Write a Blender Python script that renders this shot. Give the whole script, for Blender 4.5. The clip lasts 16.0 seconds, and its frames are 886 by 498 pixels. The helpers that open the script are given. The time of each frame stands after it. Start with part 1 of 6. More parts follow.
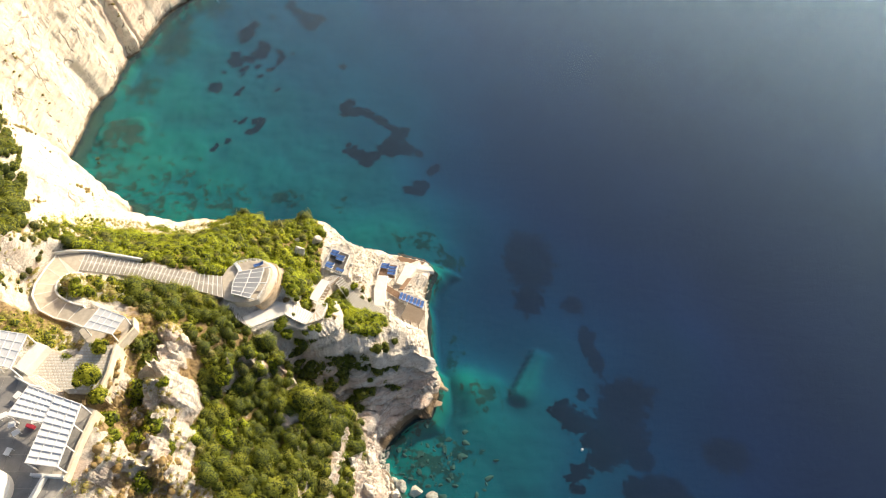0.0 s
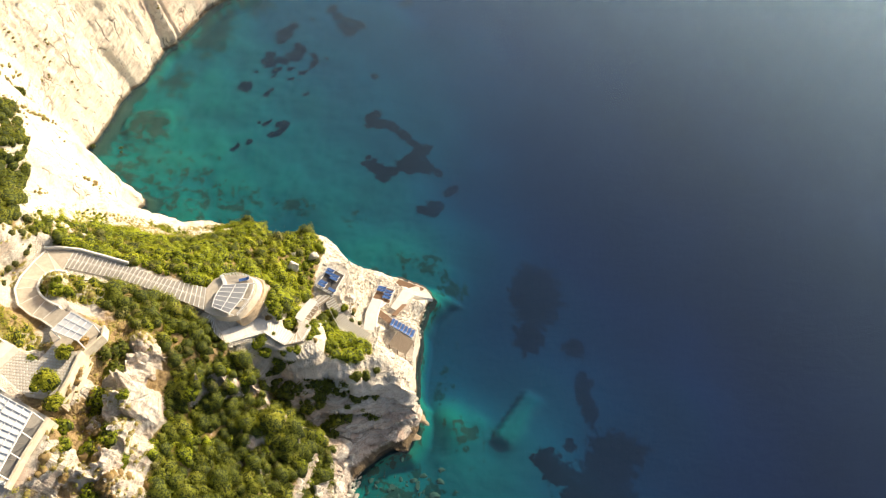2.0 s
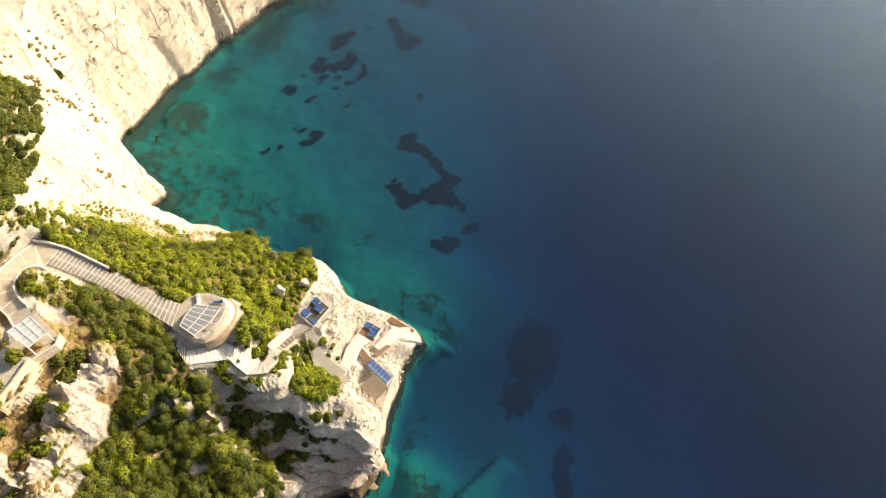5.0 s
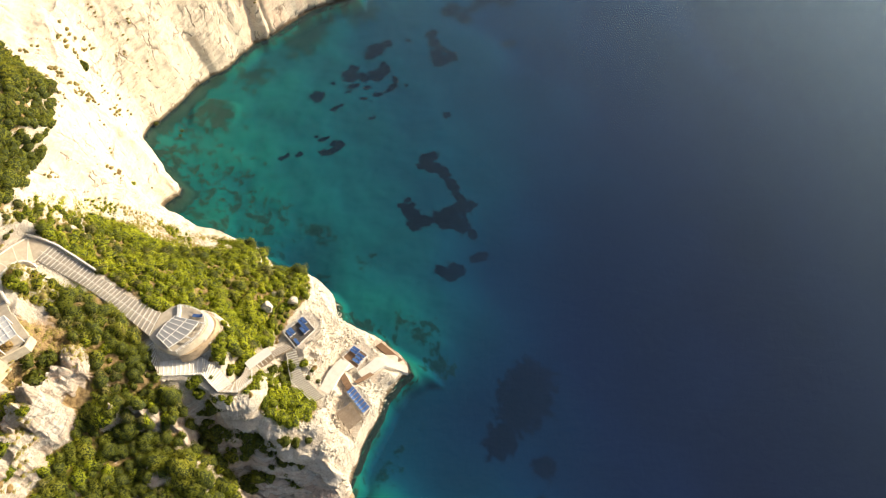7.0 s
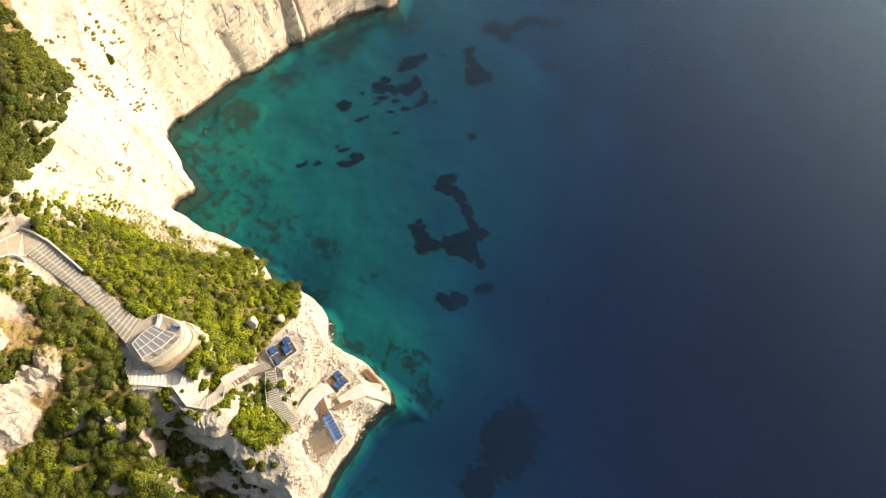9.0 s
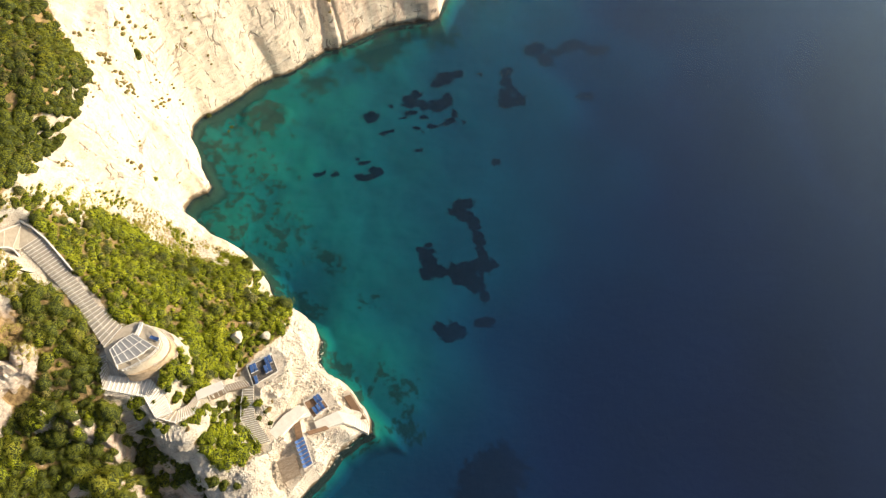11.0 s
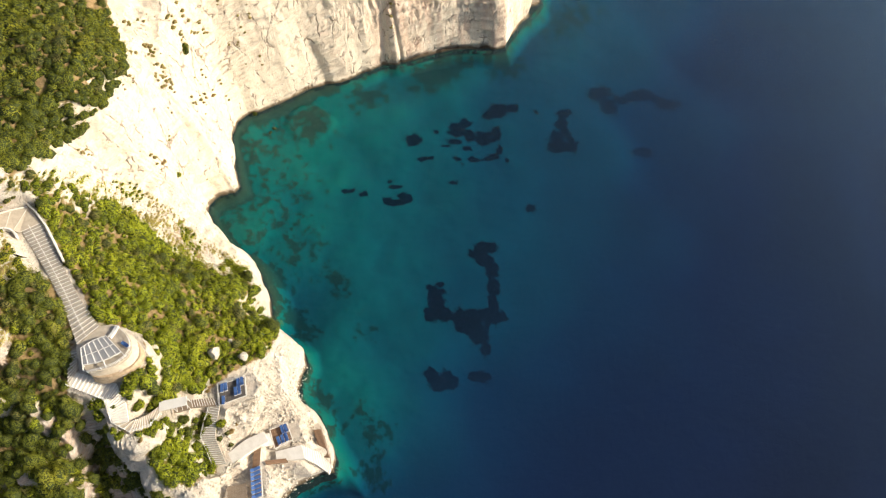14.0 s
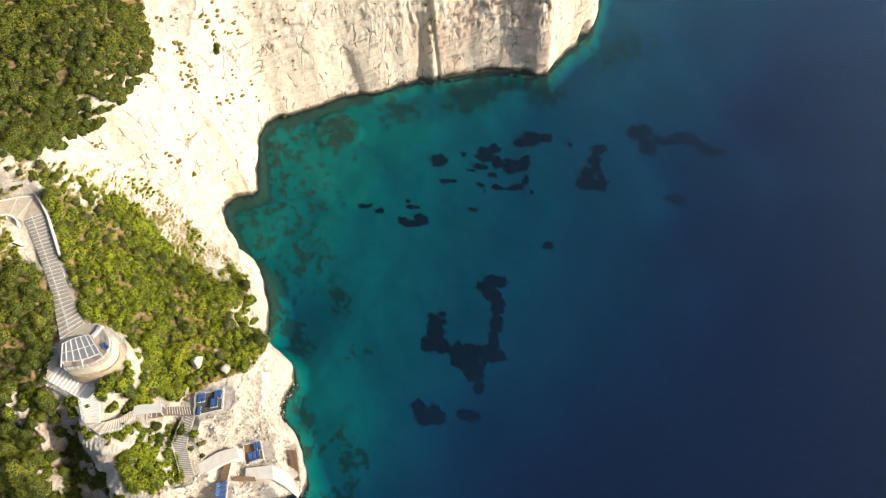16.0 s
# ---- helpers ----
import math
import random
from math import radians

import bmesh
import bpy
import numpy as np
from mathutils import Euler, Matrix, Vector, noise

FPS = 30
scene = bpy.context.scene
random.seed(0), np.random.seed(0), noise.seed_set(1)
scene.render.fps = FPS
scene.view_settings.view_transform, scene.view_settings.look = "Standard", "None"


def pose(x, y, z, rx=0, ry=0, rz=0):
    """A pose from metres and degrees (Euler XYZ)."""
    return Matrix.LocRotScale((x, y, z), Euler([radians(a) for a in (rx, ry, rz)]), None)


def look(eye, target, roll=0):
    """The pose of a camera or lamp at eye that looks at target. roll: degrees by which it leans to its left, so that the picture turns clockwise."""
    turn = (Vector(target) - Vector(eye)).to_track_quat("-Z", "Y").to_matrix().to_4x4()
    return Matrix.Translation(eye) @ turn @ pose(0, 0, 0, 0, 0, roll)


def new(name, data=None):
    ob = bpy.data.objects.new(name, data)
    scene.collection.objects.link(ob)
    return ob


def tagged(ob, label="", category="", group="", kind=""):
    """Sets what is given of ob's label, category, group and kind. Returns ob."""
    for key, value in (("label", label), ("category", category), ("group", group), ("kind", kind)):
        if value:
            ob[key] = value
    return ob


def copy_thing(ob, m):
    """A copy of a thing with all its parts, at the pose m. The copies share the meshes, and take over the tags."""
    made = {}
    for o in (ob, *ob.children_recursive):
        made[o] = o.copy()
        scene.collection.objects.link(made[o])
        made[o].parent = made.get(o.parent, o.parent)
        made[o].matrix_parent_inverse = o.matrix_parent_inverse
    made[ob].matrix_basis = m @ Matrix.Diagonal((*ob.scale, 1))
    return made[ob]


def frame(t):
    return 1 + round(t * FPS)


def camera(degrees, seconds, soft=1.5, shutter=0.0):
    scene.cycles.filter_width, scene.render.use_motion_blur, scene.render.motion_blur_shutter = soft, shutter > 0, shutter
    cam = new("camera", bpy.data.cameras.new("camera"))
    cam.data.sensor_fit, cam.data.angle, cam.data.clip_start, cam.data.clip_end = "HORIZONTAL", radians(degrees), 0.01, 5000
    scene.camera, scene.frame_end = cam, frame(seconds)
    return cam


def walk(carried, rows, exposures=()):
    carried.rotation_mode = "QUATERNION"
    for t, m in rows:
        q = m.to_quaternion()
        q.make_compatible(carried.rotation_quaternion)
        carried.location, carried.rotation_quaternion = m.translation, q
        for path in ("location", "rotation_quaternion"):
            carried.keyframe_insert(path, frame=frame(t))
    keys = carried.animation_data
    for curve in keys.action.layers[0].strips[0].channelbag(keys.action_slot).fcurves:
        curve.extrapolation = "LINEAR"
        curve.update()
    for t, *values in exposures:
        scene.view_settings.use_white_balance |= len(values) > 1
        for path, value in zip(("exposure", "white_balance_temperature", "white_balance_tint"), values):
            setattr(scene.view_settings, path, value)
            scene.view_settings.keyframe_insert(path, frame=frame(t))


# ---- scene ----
cam = camera(65.56, 16.0, soft=1.1)
walk(cam, [
    (0, pose(-0.01, -0.02, 146.49, 34.494, 0.313, -0.267)),
    (1, pose(5.47, 4.12, 146.51, 34.513, 0.273, 3.284)),
    (2, pose(10.59, 8.79, 146.60, 34.511, 0.138, 6.978)),
    (3, pose(15.58, 13.92, 147.14, 34.389, 0.113, 10.612)),
    (4, pose(20.32, 19.46, 147.54, 34.262, 0.098, 14.273)),
    (6.5, pose(30.52, 34.66, 149.17, 33.873, -0.035, 23.479)),
    (7.5, pose(33.89, 41.08, 149.42, 33.821, -0.050, 27.168)),
    (8.5, pose(36.74, 47.86, 149.78, 33.705, -0.078, 30.868)),
    (9, pose(38.03, 51.33, 150.03, 33.635, -0.088, 32.719)),
    (11.5, pose(42.22, 69.81, 151.90, 32.986, -0.108, 42.315)),
    (12.5, pose(43.11, 77.16, 152.30, 32.840, -0.128, 46.416)),
    (13.5, pose(43.40, 84.58, 152.58, 32.682, -0.116, 50.447)),
    (14.5, pose(43.12, 92.13, 153.05, 32.449, -0.104, 54.457)),
    (15.5, pose(42.20, 99.66, 153.45, 32.265, -0.122, 58.590)),
    (16, pose(41.51, 103.50, 153.72, 32.124, -0.114, 60.661)),
], exposures=[(0, 0.60, 6800, 10), (3, 0.52, 7100, 10), (6, 0.40, 7150, 10), (8.5, 0.31, 7100, 10), (12.5, 0.20, 6800, 10), (16, 0.06, 6250, 10)])

# ---- light ----
SUN_AZ, SUN_EL = 40.0, 23.5          # degrees from +y towards +x, and above the horizon
world = bpy.data.worlds.new("sky")
scene.world = world
world.use_nodes = True
wn = world.node_tree
sky = wn.nodes.new("ShaderNodeTexSky")
sky.sky_type, sky.sun_disc = "NISHITA", False
sky.sun_elevation, sky.sun_rotation = radians(SUN_EL), radians(SUN_AZ)
sky.air_density, sky.dust_density, sky.ozone_density = 1.0, 3.5, 1.0
wn.links.new(sky.outputs[0], wn.nodes["Background"].inputs[0])
wn.nodes["Background"].inputs[1].default_value = 0.115
sun_data = bpy.data.lights.new("sun", "SUN")
sun_data.energy, sun_data.angle, sun_data.color = 5.0, radians(0.6), (1.0, 0.88, 0.70)
sun = new("sun", sun_data)
sun.matrix_world = look((300 * math.sin(radians(SUN_AZ)), 300 * math.cos(radians(SUN_AZ)), 300 * math.tan(radians(SUN_EL))), (0, 0, 0))


# ---- materials ----
def mat(name, rough=0.8, metal=0.0):
    m = bpy.data.materials.new(name)
    m.use_nodes = True
    b = m.node_tree.nodes["Principled BSDF"]
    b.inputs["Roughness"].default_value = rough
    b.inputs["Metallic"].default_value = metal
    b.inputs["Specular IOR Level"].default_value = 0.3
    return m, m.node_tree, b


def node(nt, kind, **kw):
    n = nt.nodes.new("ShaderNode" + kind)
    for k, v in kw.items():
        n.inputs[k.replace("_", " ")].default_value = v
    return n


def coords(nt, scale=(1, 1, 1)):
    g = nt.nodes.new("ShaderNodeNewGeometry")
    mp = nt.nodes.new("ShaderNodeMapping")
    mp.inputs["Scale"].default_value = scale
    nt.links.new(g.outputs["Position"], mp.inputs["Vector"])
    return mp.outputs[0], g


def noisy(nt, vec, scale, detail=6.0, rough=0.6):
    n = node(nt, "TexNoise", Scale=scale, Detail=detail, Roughness=rough)
    nt.links.new(vec, n.inputs["Vector"])
    return n.outputs["Fac"]


def ramp(nt, fac, stops, interp="LINEAR"):
    r = nt.nodes.new("ShaderNodeValToRGB")
    r.color_ramp.interpolation = interp
    while len(r.color_ramp.elements) < len(stops):
        r.color_ramp.elements.new(0.5)
    for e, (p, c) in zip(r.color_ramp.elements, stops):
        e.position = p
        e.color = (*c, 1) if len(c) == 3 else (c[0], c[0], c[0], 1)
    nt.links.new(fac, r.inputs[0])
    return r.outputs[0]


def mix(nt, fac, a, b, blend="MIX"):
    n = nt.nodes.new("ShaderNodeMix")
    n.data_type, n.blend_type = "RGBA", blend
    for sock, v in ((n.inputs[0], fac), (n.inputs[6], a), (n.inputs[7], b)):
        if isinstance(v, (int, float)):
            sock.default_value = v
        elif isinstance(v, tuple):
            sock.default_value = (*v, 1)
        else:
            nt.links.new(v, sock)
    return n.outputs[2]


def math_node(nt, op, a, b=0.0, clamp=False):
    n = nt.nodes.new("ShaderNodeMath")
    n.operation, n.use_clamp = op, clamp
    for sock, v in zip(n.inputs, (a, b)):
        if isinstance(v, (int, float)):
            sock.default_value = v
        else:
            nt.links.new(v, sock)
    return n.outputs[0]


def relief(nt, b, height, strength=0.5, dist=0.1):
    bp = node(nt, "Bump", Strength=strength, Distance=dist)
    nt.links.new(height, bp.inputs["Height"])
    nt.links.new(bp.outputs[0], b.inputs["Normal"])


def attr(nt, name):
    a = nt.nodes.new("ShaderNodeAttribute")
    a.attribute_name = name
    return a.outputs["Fac"]


def make_limestone(name, with_ground):
    m, nt, b = mat(name, 0.9)
    vec, geo = coords(nt)
    flat, _ = coords(nt, (0.12, 0.12, 1.3))
    big = noisy(nt, vec, 0.09, 5)
    mid = noisy(nt, vec, 0.6, 8, 0.65)
    fine = noisy(nt, vec, 3.5, 8, 0.7)
    strata = noisy(nt, flat, 1.0, 6, 0.6)
    col = ramp(nt, mid, [(0.25, (0.50, 0.44, 0.36)), (0.42, (0.69, 0.63, 0.54)), (0.6, (0.79, 0.745, 0.66)), (0.8, (0.83, 0.795, 0.72))])
    col = mix(nt, math_node(nt, "MULTIPLY", ramp(nt, big, [(0.42, (0,)), (0.62, (1,))]), 0.35), col, (0.70, 0.59, 0.45))
    col = mix(nt, math_node(nt, "MULTIPLY", ramp(nt, strata, [(0.5, (0,)), (0.62, (1,))]), 0.32), col, (0.50, 0.43, 0.36))
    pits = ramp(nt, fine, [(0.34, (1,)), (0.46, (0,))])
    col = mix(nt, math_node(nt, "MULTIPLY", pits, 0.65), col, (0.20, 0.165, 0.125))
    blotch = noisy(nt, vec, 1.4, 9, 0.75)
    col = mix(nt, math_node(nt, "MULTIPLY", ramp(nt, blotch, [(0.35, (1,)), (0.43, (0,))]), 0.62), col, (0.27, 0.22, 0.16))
    col = mix(nt, math_node(nt, "MULTIPLY", ramp(nt, blotch, [(0.56, (0,)), (0.66, (1,))]), 0.45), col, (0.80, 0.76, 0.68))
    crack_at, _ = coords(nt, (0.16, 0.16, 0.42))
    bend = nt.nodes.new("ShaderNodeVectorMath")
    bend.operation = "MULTIPLY_ADD"
    wander = nt.nodes.new("ShaderNodeTexNoise")
    wander.inputs["Scale"].default_value, wander.inputs["Detail"].default_value = 0.5, 5.0
    nt.links.new(vec, wander.inputs["Vector"])
    nt.links.new(wander.outputs["Color"], bend.inputs[0])
    bend.inputs[1].default_value = (1.3, 1.3, 0.9)
    nt.links.new(crack_at, bend.inputs[2])
    cells = nt.nodes.new("ShaderNodeTexVoronoi")
    cells.feature = "DISTANCE_TO_EDGE"
    cells.inputs["Scale"].default_value = 1.0
    nt.links.new(bend.outputs[0], cells.inputs["Vector"])
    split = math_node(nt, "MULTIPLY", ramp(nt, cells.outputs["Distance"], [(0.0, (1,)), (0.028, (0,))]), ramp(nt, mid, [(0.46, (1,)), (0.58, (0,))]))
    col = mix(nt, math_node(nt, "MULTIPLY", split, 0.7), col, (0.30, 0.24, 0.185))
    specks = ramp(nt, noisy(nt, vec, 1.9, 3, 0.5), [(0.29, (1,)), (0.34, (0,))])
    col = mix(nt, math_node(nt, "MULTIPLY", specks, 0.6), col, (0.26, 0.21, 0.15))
    rust, _ = coords(nt, (0.5, 0.5, 0.09))
    col = mix(nt, math_node(nt, "MULTIPLY", ramp(nt, noisy(nt, rust, 0.5, 5, 0.6), [(0.62, (0,)), (0.72, (1,))]), 0.3), col, (0.55, 0.36, 0.22))
    if with_ground:
        # fresh white rock of the bay's cliffs: fine beds, steep cracks, small dark holes, rusty streaks
        fresh = ramp(nt, mid, [(0.28, (0.58, 0.48, 0.37)), (0.42, (0.70, 0.605, 0.475)), (0.7, (0.78, 0.695, 0.575))])
        fresh = mix(nt, math_node(nt, "MULTIPLY", ramp(nt, big, [(0.45, (0,)), (0.62, (1,))]), 0.4), fresh, (0.80, 0.68, 0.55))
        lines = ramp(nt, math_node(nt, "ABSOLUTE", math_node(nt, "SUBTRACT", strata, 0.5)), [(0.0, (1,)), (0.016, (0,))])
        lines = math_node(nt, "MULTIPLY", lines, ramp(nt, noisy(nt, vec, 0.16, 4), [(0.45, (0,)), (0.58, (1,))]))
        fresh = mix(nt, math_node(nt, "MULTIPLY", lines, 0.7), fresh, (0.42, 0.34, 0.27))
        tall_at, _ = coords(nt, (0.26, 0.26, 0.10))
        tall_bend = nt.nodes.new("ShaderNodeVectorMath")
        tall_bend.operation = "MULTIPLY_ADD"
        nt.links.new(wander.outputs["Color"], tall_bend.inputs[0])
        tall_bend.inputs[1].default_value = (0.45, 0.45, 0.3)
        nt.links.new(tall_at, tall_bend.inputs[2])
        shards = nt.nodes.new("ShaderNodeTexVoronoi")
        shards.feature = "DISTANCE_TO_EDGE"
        shards.inputs["Scale"].default_value = 1.0
        nt.links.new(tall_bend.outputs[0], shards.inputs["Vector"])
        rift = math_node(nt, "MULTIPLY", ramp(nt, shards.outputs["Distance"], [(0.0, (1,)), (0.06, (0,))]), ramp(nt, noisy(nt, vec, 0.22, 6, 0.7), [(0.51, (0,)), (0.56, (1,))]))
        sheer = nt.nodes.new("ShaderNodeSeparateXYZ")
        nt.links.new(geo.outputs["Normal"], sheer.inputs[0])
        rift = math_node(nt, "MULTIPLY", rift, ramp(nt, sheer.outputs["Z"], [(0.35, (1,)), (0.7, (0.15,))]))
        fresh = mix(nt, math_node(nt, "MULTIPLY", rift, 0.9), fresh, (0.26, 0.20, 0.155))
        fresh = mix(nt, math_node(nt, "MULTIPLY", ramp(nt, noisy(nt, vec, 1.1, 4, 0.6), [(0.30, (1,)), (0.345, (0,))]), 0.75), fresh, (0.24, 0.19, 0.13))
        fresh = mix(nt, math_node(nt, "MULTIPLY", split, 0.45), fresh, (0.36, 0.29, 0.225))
        stain = math_node(nt, "MULTIPLY", attr(nt, "rusty"), ramp(nt, noisy(nt, rust, 0.42, 6, 0.65), [(0.47, (0,)), (0.62, (1,))]))
        fresh = mix(nt, math_node(nt, "MULTIPLY", stain, 0.55), fresh, (0.62, 0.40, 0.29))
        col = mix(nt, attr(nt, "clean"), col, fresh)
        worn = math_node(nt, "MULTIPLY", attr(nt, "worn"), ramp(nt, noisy(nt, vec, 0.35, 7, 0.65), [(0.36, (1,)), (0.62, (0.62,))]))
        old = mix(nt, ramp(nt, blotch, [(0.35, (0,)), (0.65, (1,))]), (0.36, 0.315, 0.275), (0.80, 0.735, 0.65))
        old = mix(nt, math_node(nt, "MULTIPLY", ramp(nt, strata, [(0.48, (0,)), (0.53, (1,))]), 0.7), old, (0.56, 0.40, 0.31))
        old = mix(nt, math_node(nt, "MULTIPLY", ramp(nt, math_node(nt, "ABSOLUTE", math_node(nt, "SUBTRACT", strata, 0.5)), [(0.0, (1,)), (0.035, (0,))]), 0.8), old, (0.20, 0.16, 0.13))
        height_at = nt.nodes.new("ShaderNodeSeparateXYZ")
        nt.links.new(geo.outputs["Position"], height_at.inputs[0])
        phase = math_node(nt, "ADD", math_node(nt, "MULTIPLY", height_at.outputs["Z"], 4.6), math_node(nt, "MULTIPLY", noisy(nt, vec, 0.12, 6, 0.65), 15.0))
        band = math_node(nt, "ADD", math_node(nt, "MULTIPLY", math_node(nt, "SINE", phase), 0.5), 0.5)
        band = math_node(nt, "MULTIPLY", math_node(nt, "MULTIPLY", band, attr(nt, "banded")), ramp(nt, mid, [(0.38, (0.35,)), (0.58, (1,))]))
        old = mix(nt, math_node(nt, "MULTIPLY", band, 0.75), old, (0.52, 0.37, 0.285))
        old = mix(nt, math_node(nt, "MULTIPLY", ramp(nt, band, [(0.80, (0,)), (0.92, (1,))]), 0.6), old, (0.22, 0.165, 0.13))
        col = mix(nt, worn, col, old)
        soil = attr(nt, "soil")
        dirt = ramp(nt, noisy(nt, vec, 1.3, 7, 0.7), [(0.3, (0.16, 0.11, 0.055)), (0.5, (0.34, 0.235, 0.115)), (0.68, (0.44, 0.33, 0.16)), (0.8, (0.52, 0.43, 0.28))])
        edge = math_node(nt, "ADD", soil, math_node(nt, "SUBTRACT", noisy(nt, vec, 0.7, 8, 0.7), 0.5))
        col = mix(nt, ramp(nt, edge, [(0.42, (0,)), (0.58, (1,))]), col, dirt)
        sep = nt.nodes.new("ShaderNodeSeparateXYZ")
        nt.links.new(geo.outputs["Position"], sep.inputs[0])
        wet = math_node(nt, "ADD", math_node(nt, "SUBTRACT", sep.outputs["Z"], attr(nt, "damp")), math_node(nt, "MULTIPLY", math_node(nt, "SUBTRACT", mid, 0.5), 2.0))
        col = mix(nt, ramp(nt, math_node(nt, "MULTIPLY", wet, 0.3), [(0.04, (1,)), (0.26, (0,))]), col, (0.17, 0.122, 0.075))
        # below the waterline the rock's colour holds the water's dark teal dimming
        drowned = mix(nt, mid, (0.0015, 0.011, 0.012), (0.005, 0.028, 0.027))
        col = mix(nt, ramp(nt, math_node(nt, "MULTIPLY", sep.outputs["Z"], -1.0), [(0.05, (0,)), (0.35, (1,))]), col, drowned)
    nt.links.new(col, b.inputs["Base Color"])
    h = math_node(nt, "ADD", math_node(nt, "MULTIPLY", blotch, 1.4), math_node(nt, "ADD", math_node(nt, "MULTIPLY", fine, 0.8), math_node(nt, "MULTIPLY", strata, 0.5)))
    if with_ground:
        h = math_node(nt, "SUBTRACT", math_node(nt, "MULTIPLY", h, math_node(nt, "SUBTRACT", 1.0, math_node(nt, "MULTIPLY", attr(nt, "clean"), 0.55))), math_node(nt, "MULTIPLY", rift, 0.8))
    relief(nt, b, h, 0.75, 0.5)
    return m


def make_seabed():
    m, nt, b = mat("seabed", 1.0)
    b.inputs["Specular IOR Level"].default_value = 0.0
    vec, geo = coords(nt)
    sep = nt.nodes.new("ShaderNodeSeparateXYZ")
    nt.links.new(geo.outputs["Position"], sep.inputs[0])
    # the water's dimming and blue haze by depth, put into the floor's colour
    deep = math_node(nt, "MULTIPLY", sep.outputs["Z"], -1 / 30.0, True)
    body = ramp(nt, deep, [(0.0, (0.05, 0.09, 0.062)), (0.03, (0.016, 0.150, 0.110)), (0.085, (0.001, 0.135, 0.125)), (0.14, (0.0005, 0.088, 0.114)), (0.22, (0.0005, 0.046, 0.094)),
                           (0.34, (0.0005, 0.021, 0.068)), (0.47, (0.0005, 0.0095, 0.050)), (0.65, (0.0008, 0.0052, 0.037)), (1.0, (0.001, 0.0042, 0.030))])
    stones = noisy(nt, vec, 0.35, 9, 0.72)
    rock = math_node(nt, "ADD", attr(nt, "reef"), math_node(nt, "MULTIPLY", math_node(nt, "SUBTRACT", stones, 0.5), 2.6))
    rock = ramp(nt, rock, [(0.50, (0,)), (0.60, (1,))])
    # rocks carry the same water tint by depth
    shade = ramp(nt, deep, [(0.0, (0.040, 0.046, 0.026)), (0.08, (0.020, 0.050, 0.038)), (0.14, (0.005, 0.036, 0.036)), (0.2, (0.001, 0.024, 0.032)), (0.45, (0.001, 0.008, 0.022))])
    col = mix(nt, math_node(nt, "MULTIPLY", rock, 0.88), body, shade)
    fleck = noisy(nt, vec, 0.05, 5)
    col = mix(nt, 0.25, col, mix(nt, fleck, (0.0, 0.0, 0.0), (1.0, 1.0, 1.0)), "SOFT_LIGHT")
    w = math_node(nt, "ADD", attr(nt, "weed"), math_node(nt, "MULTIPLY", math_node(nt, "SUBTRACT", noisy(nt, vec, 0.55, 8, 0.78), 0.5), 2.3))
    # deeper seagrass blends into the floor, as if seen through more water
    cover = math_node(nt, "MULTIPLY", ramp(nt, w, [(0.44, (0,)), (0.56, (1,))]), ramp(nt, deep, [(0.2, (0.92,)), (0.5, (0.48,))]))
    col = mix(nt, cover, col, (0.0008, 0.003, 0.015))
    nt.links.new(col, b.inputs["Base Color"])
    relief(nt, b, stones, 0.4, 0.5)
    return m


def make_water():
    m = bpy.data.materials.new("sea_water")
    m.use_nodes = True
    nt = m.node_tree
    nt.nodes.remove(nt.nodes["Principled BSDF"])
    out = nt.nodes["Material Output"]
    vec, _ = coords(nt)
    long_, _ = coords(nt, (0.5, 1.1, 1.0))
    clear = nt.nodes.new("ShaderNodeBsdfTransparent")
    clear.inputs[0].default_value = (0.93, 0.97, 0.97, 1)
    gloss = nt.nodes.new("ShaderNodeBsdfGlossy")
    gloss.distribution = "BECKMANN"
    gloss.inputs["Roughness"].default_value = 0.75
    swell = math_node(nt, "ADD", noisy(nt, long_, 0.5, 4, 0.6), math_node(nt, "MULTIPLY", noisy(nt, vec, 2.4, 6, 0.65), 0.5))
    bp = node(nt, "Bump", Strength=0.35, Distance=0.25)
    nt.links.new(swell, bp.inputs["Height"])
    lw = node(nt, "LayerWeight", Blend=0.5)
    nt.links.new(bp.outputs[0], lw.inputs["Normal"])
    nt.links.new(bp.outputs[0], gloss.inputs["Normal"])
    gloss.inputs[0].default_value = (0.485, 0.745, 1.0, 1)
    edge = math_node(nt, "POWER", lw.outputs["Facing"], 3.2)
    refl = math_node(nt, "ADD", math_node(nt, "MULTIPLY", edge, 0.98), 0.015)
    mx = nt.nodes.new("ShaderNodeMixShader")
    nt.links.new(refl, mx.inputs[0])
    nt.links.new(clear.outputs[0], mx.inputs[1])
    nt.links.new(gloss.outputs[0], mx.inputs[2])
    nt.links.new(mx.outputs[0], out.inputs["Surface"])
    return m


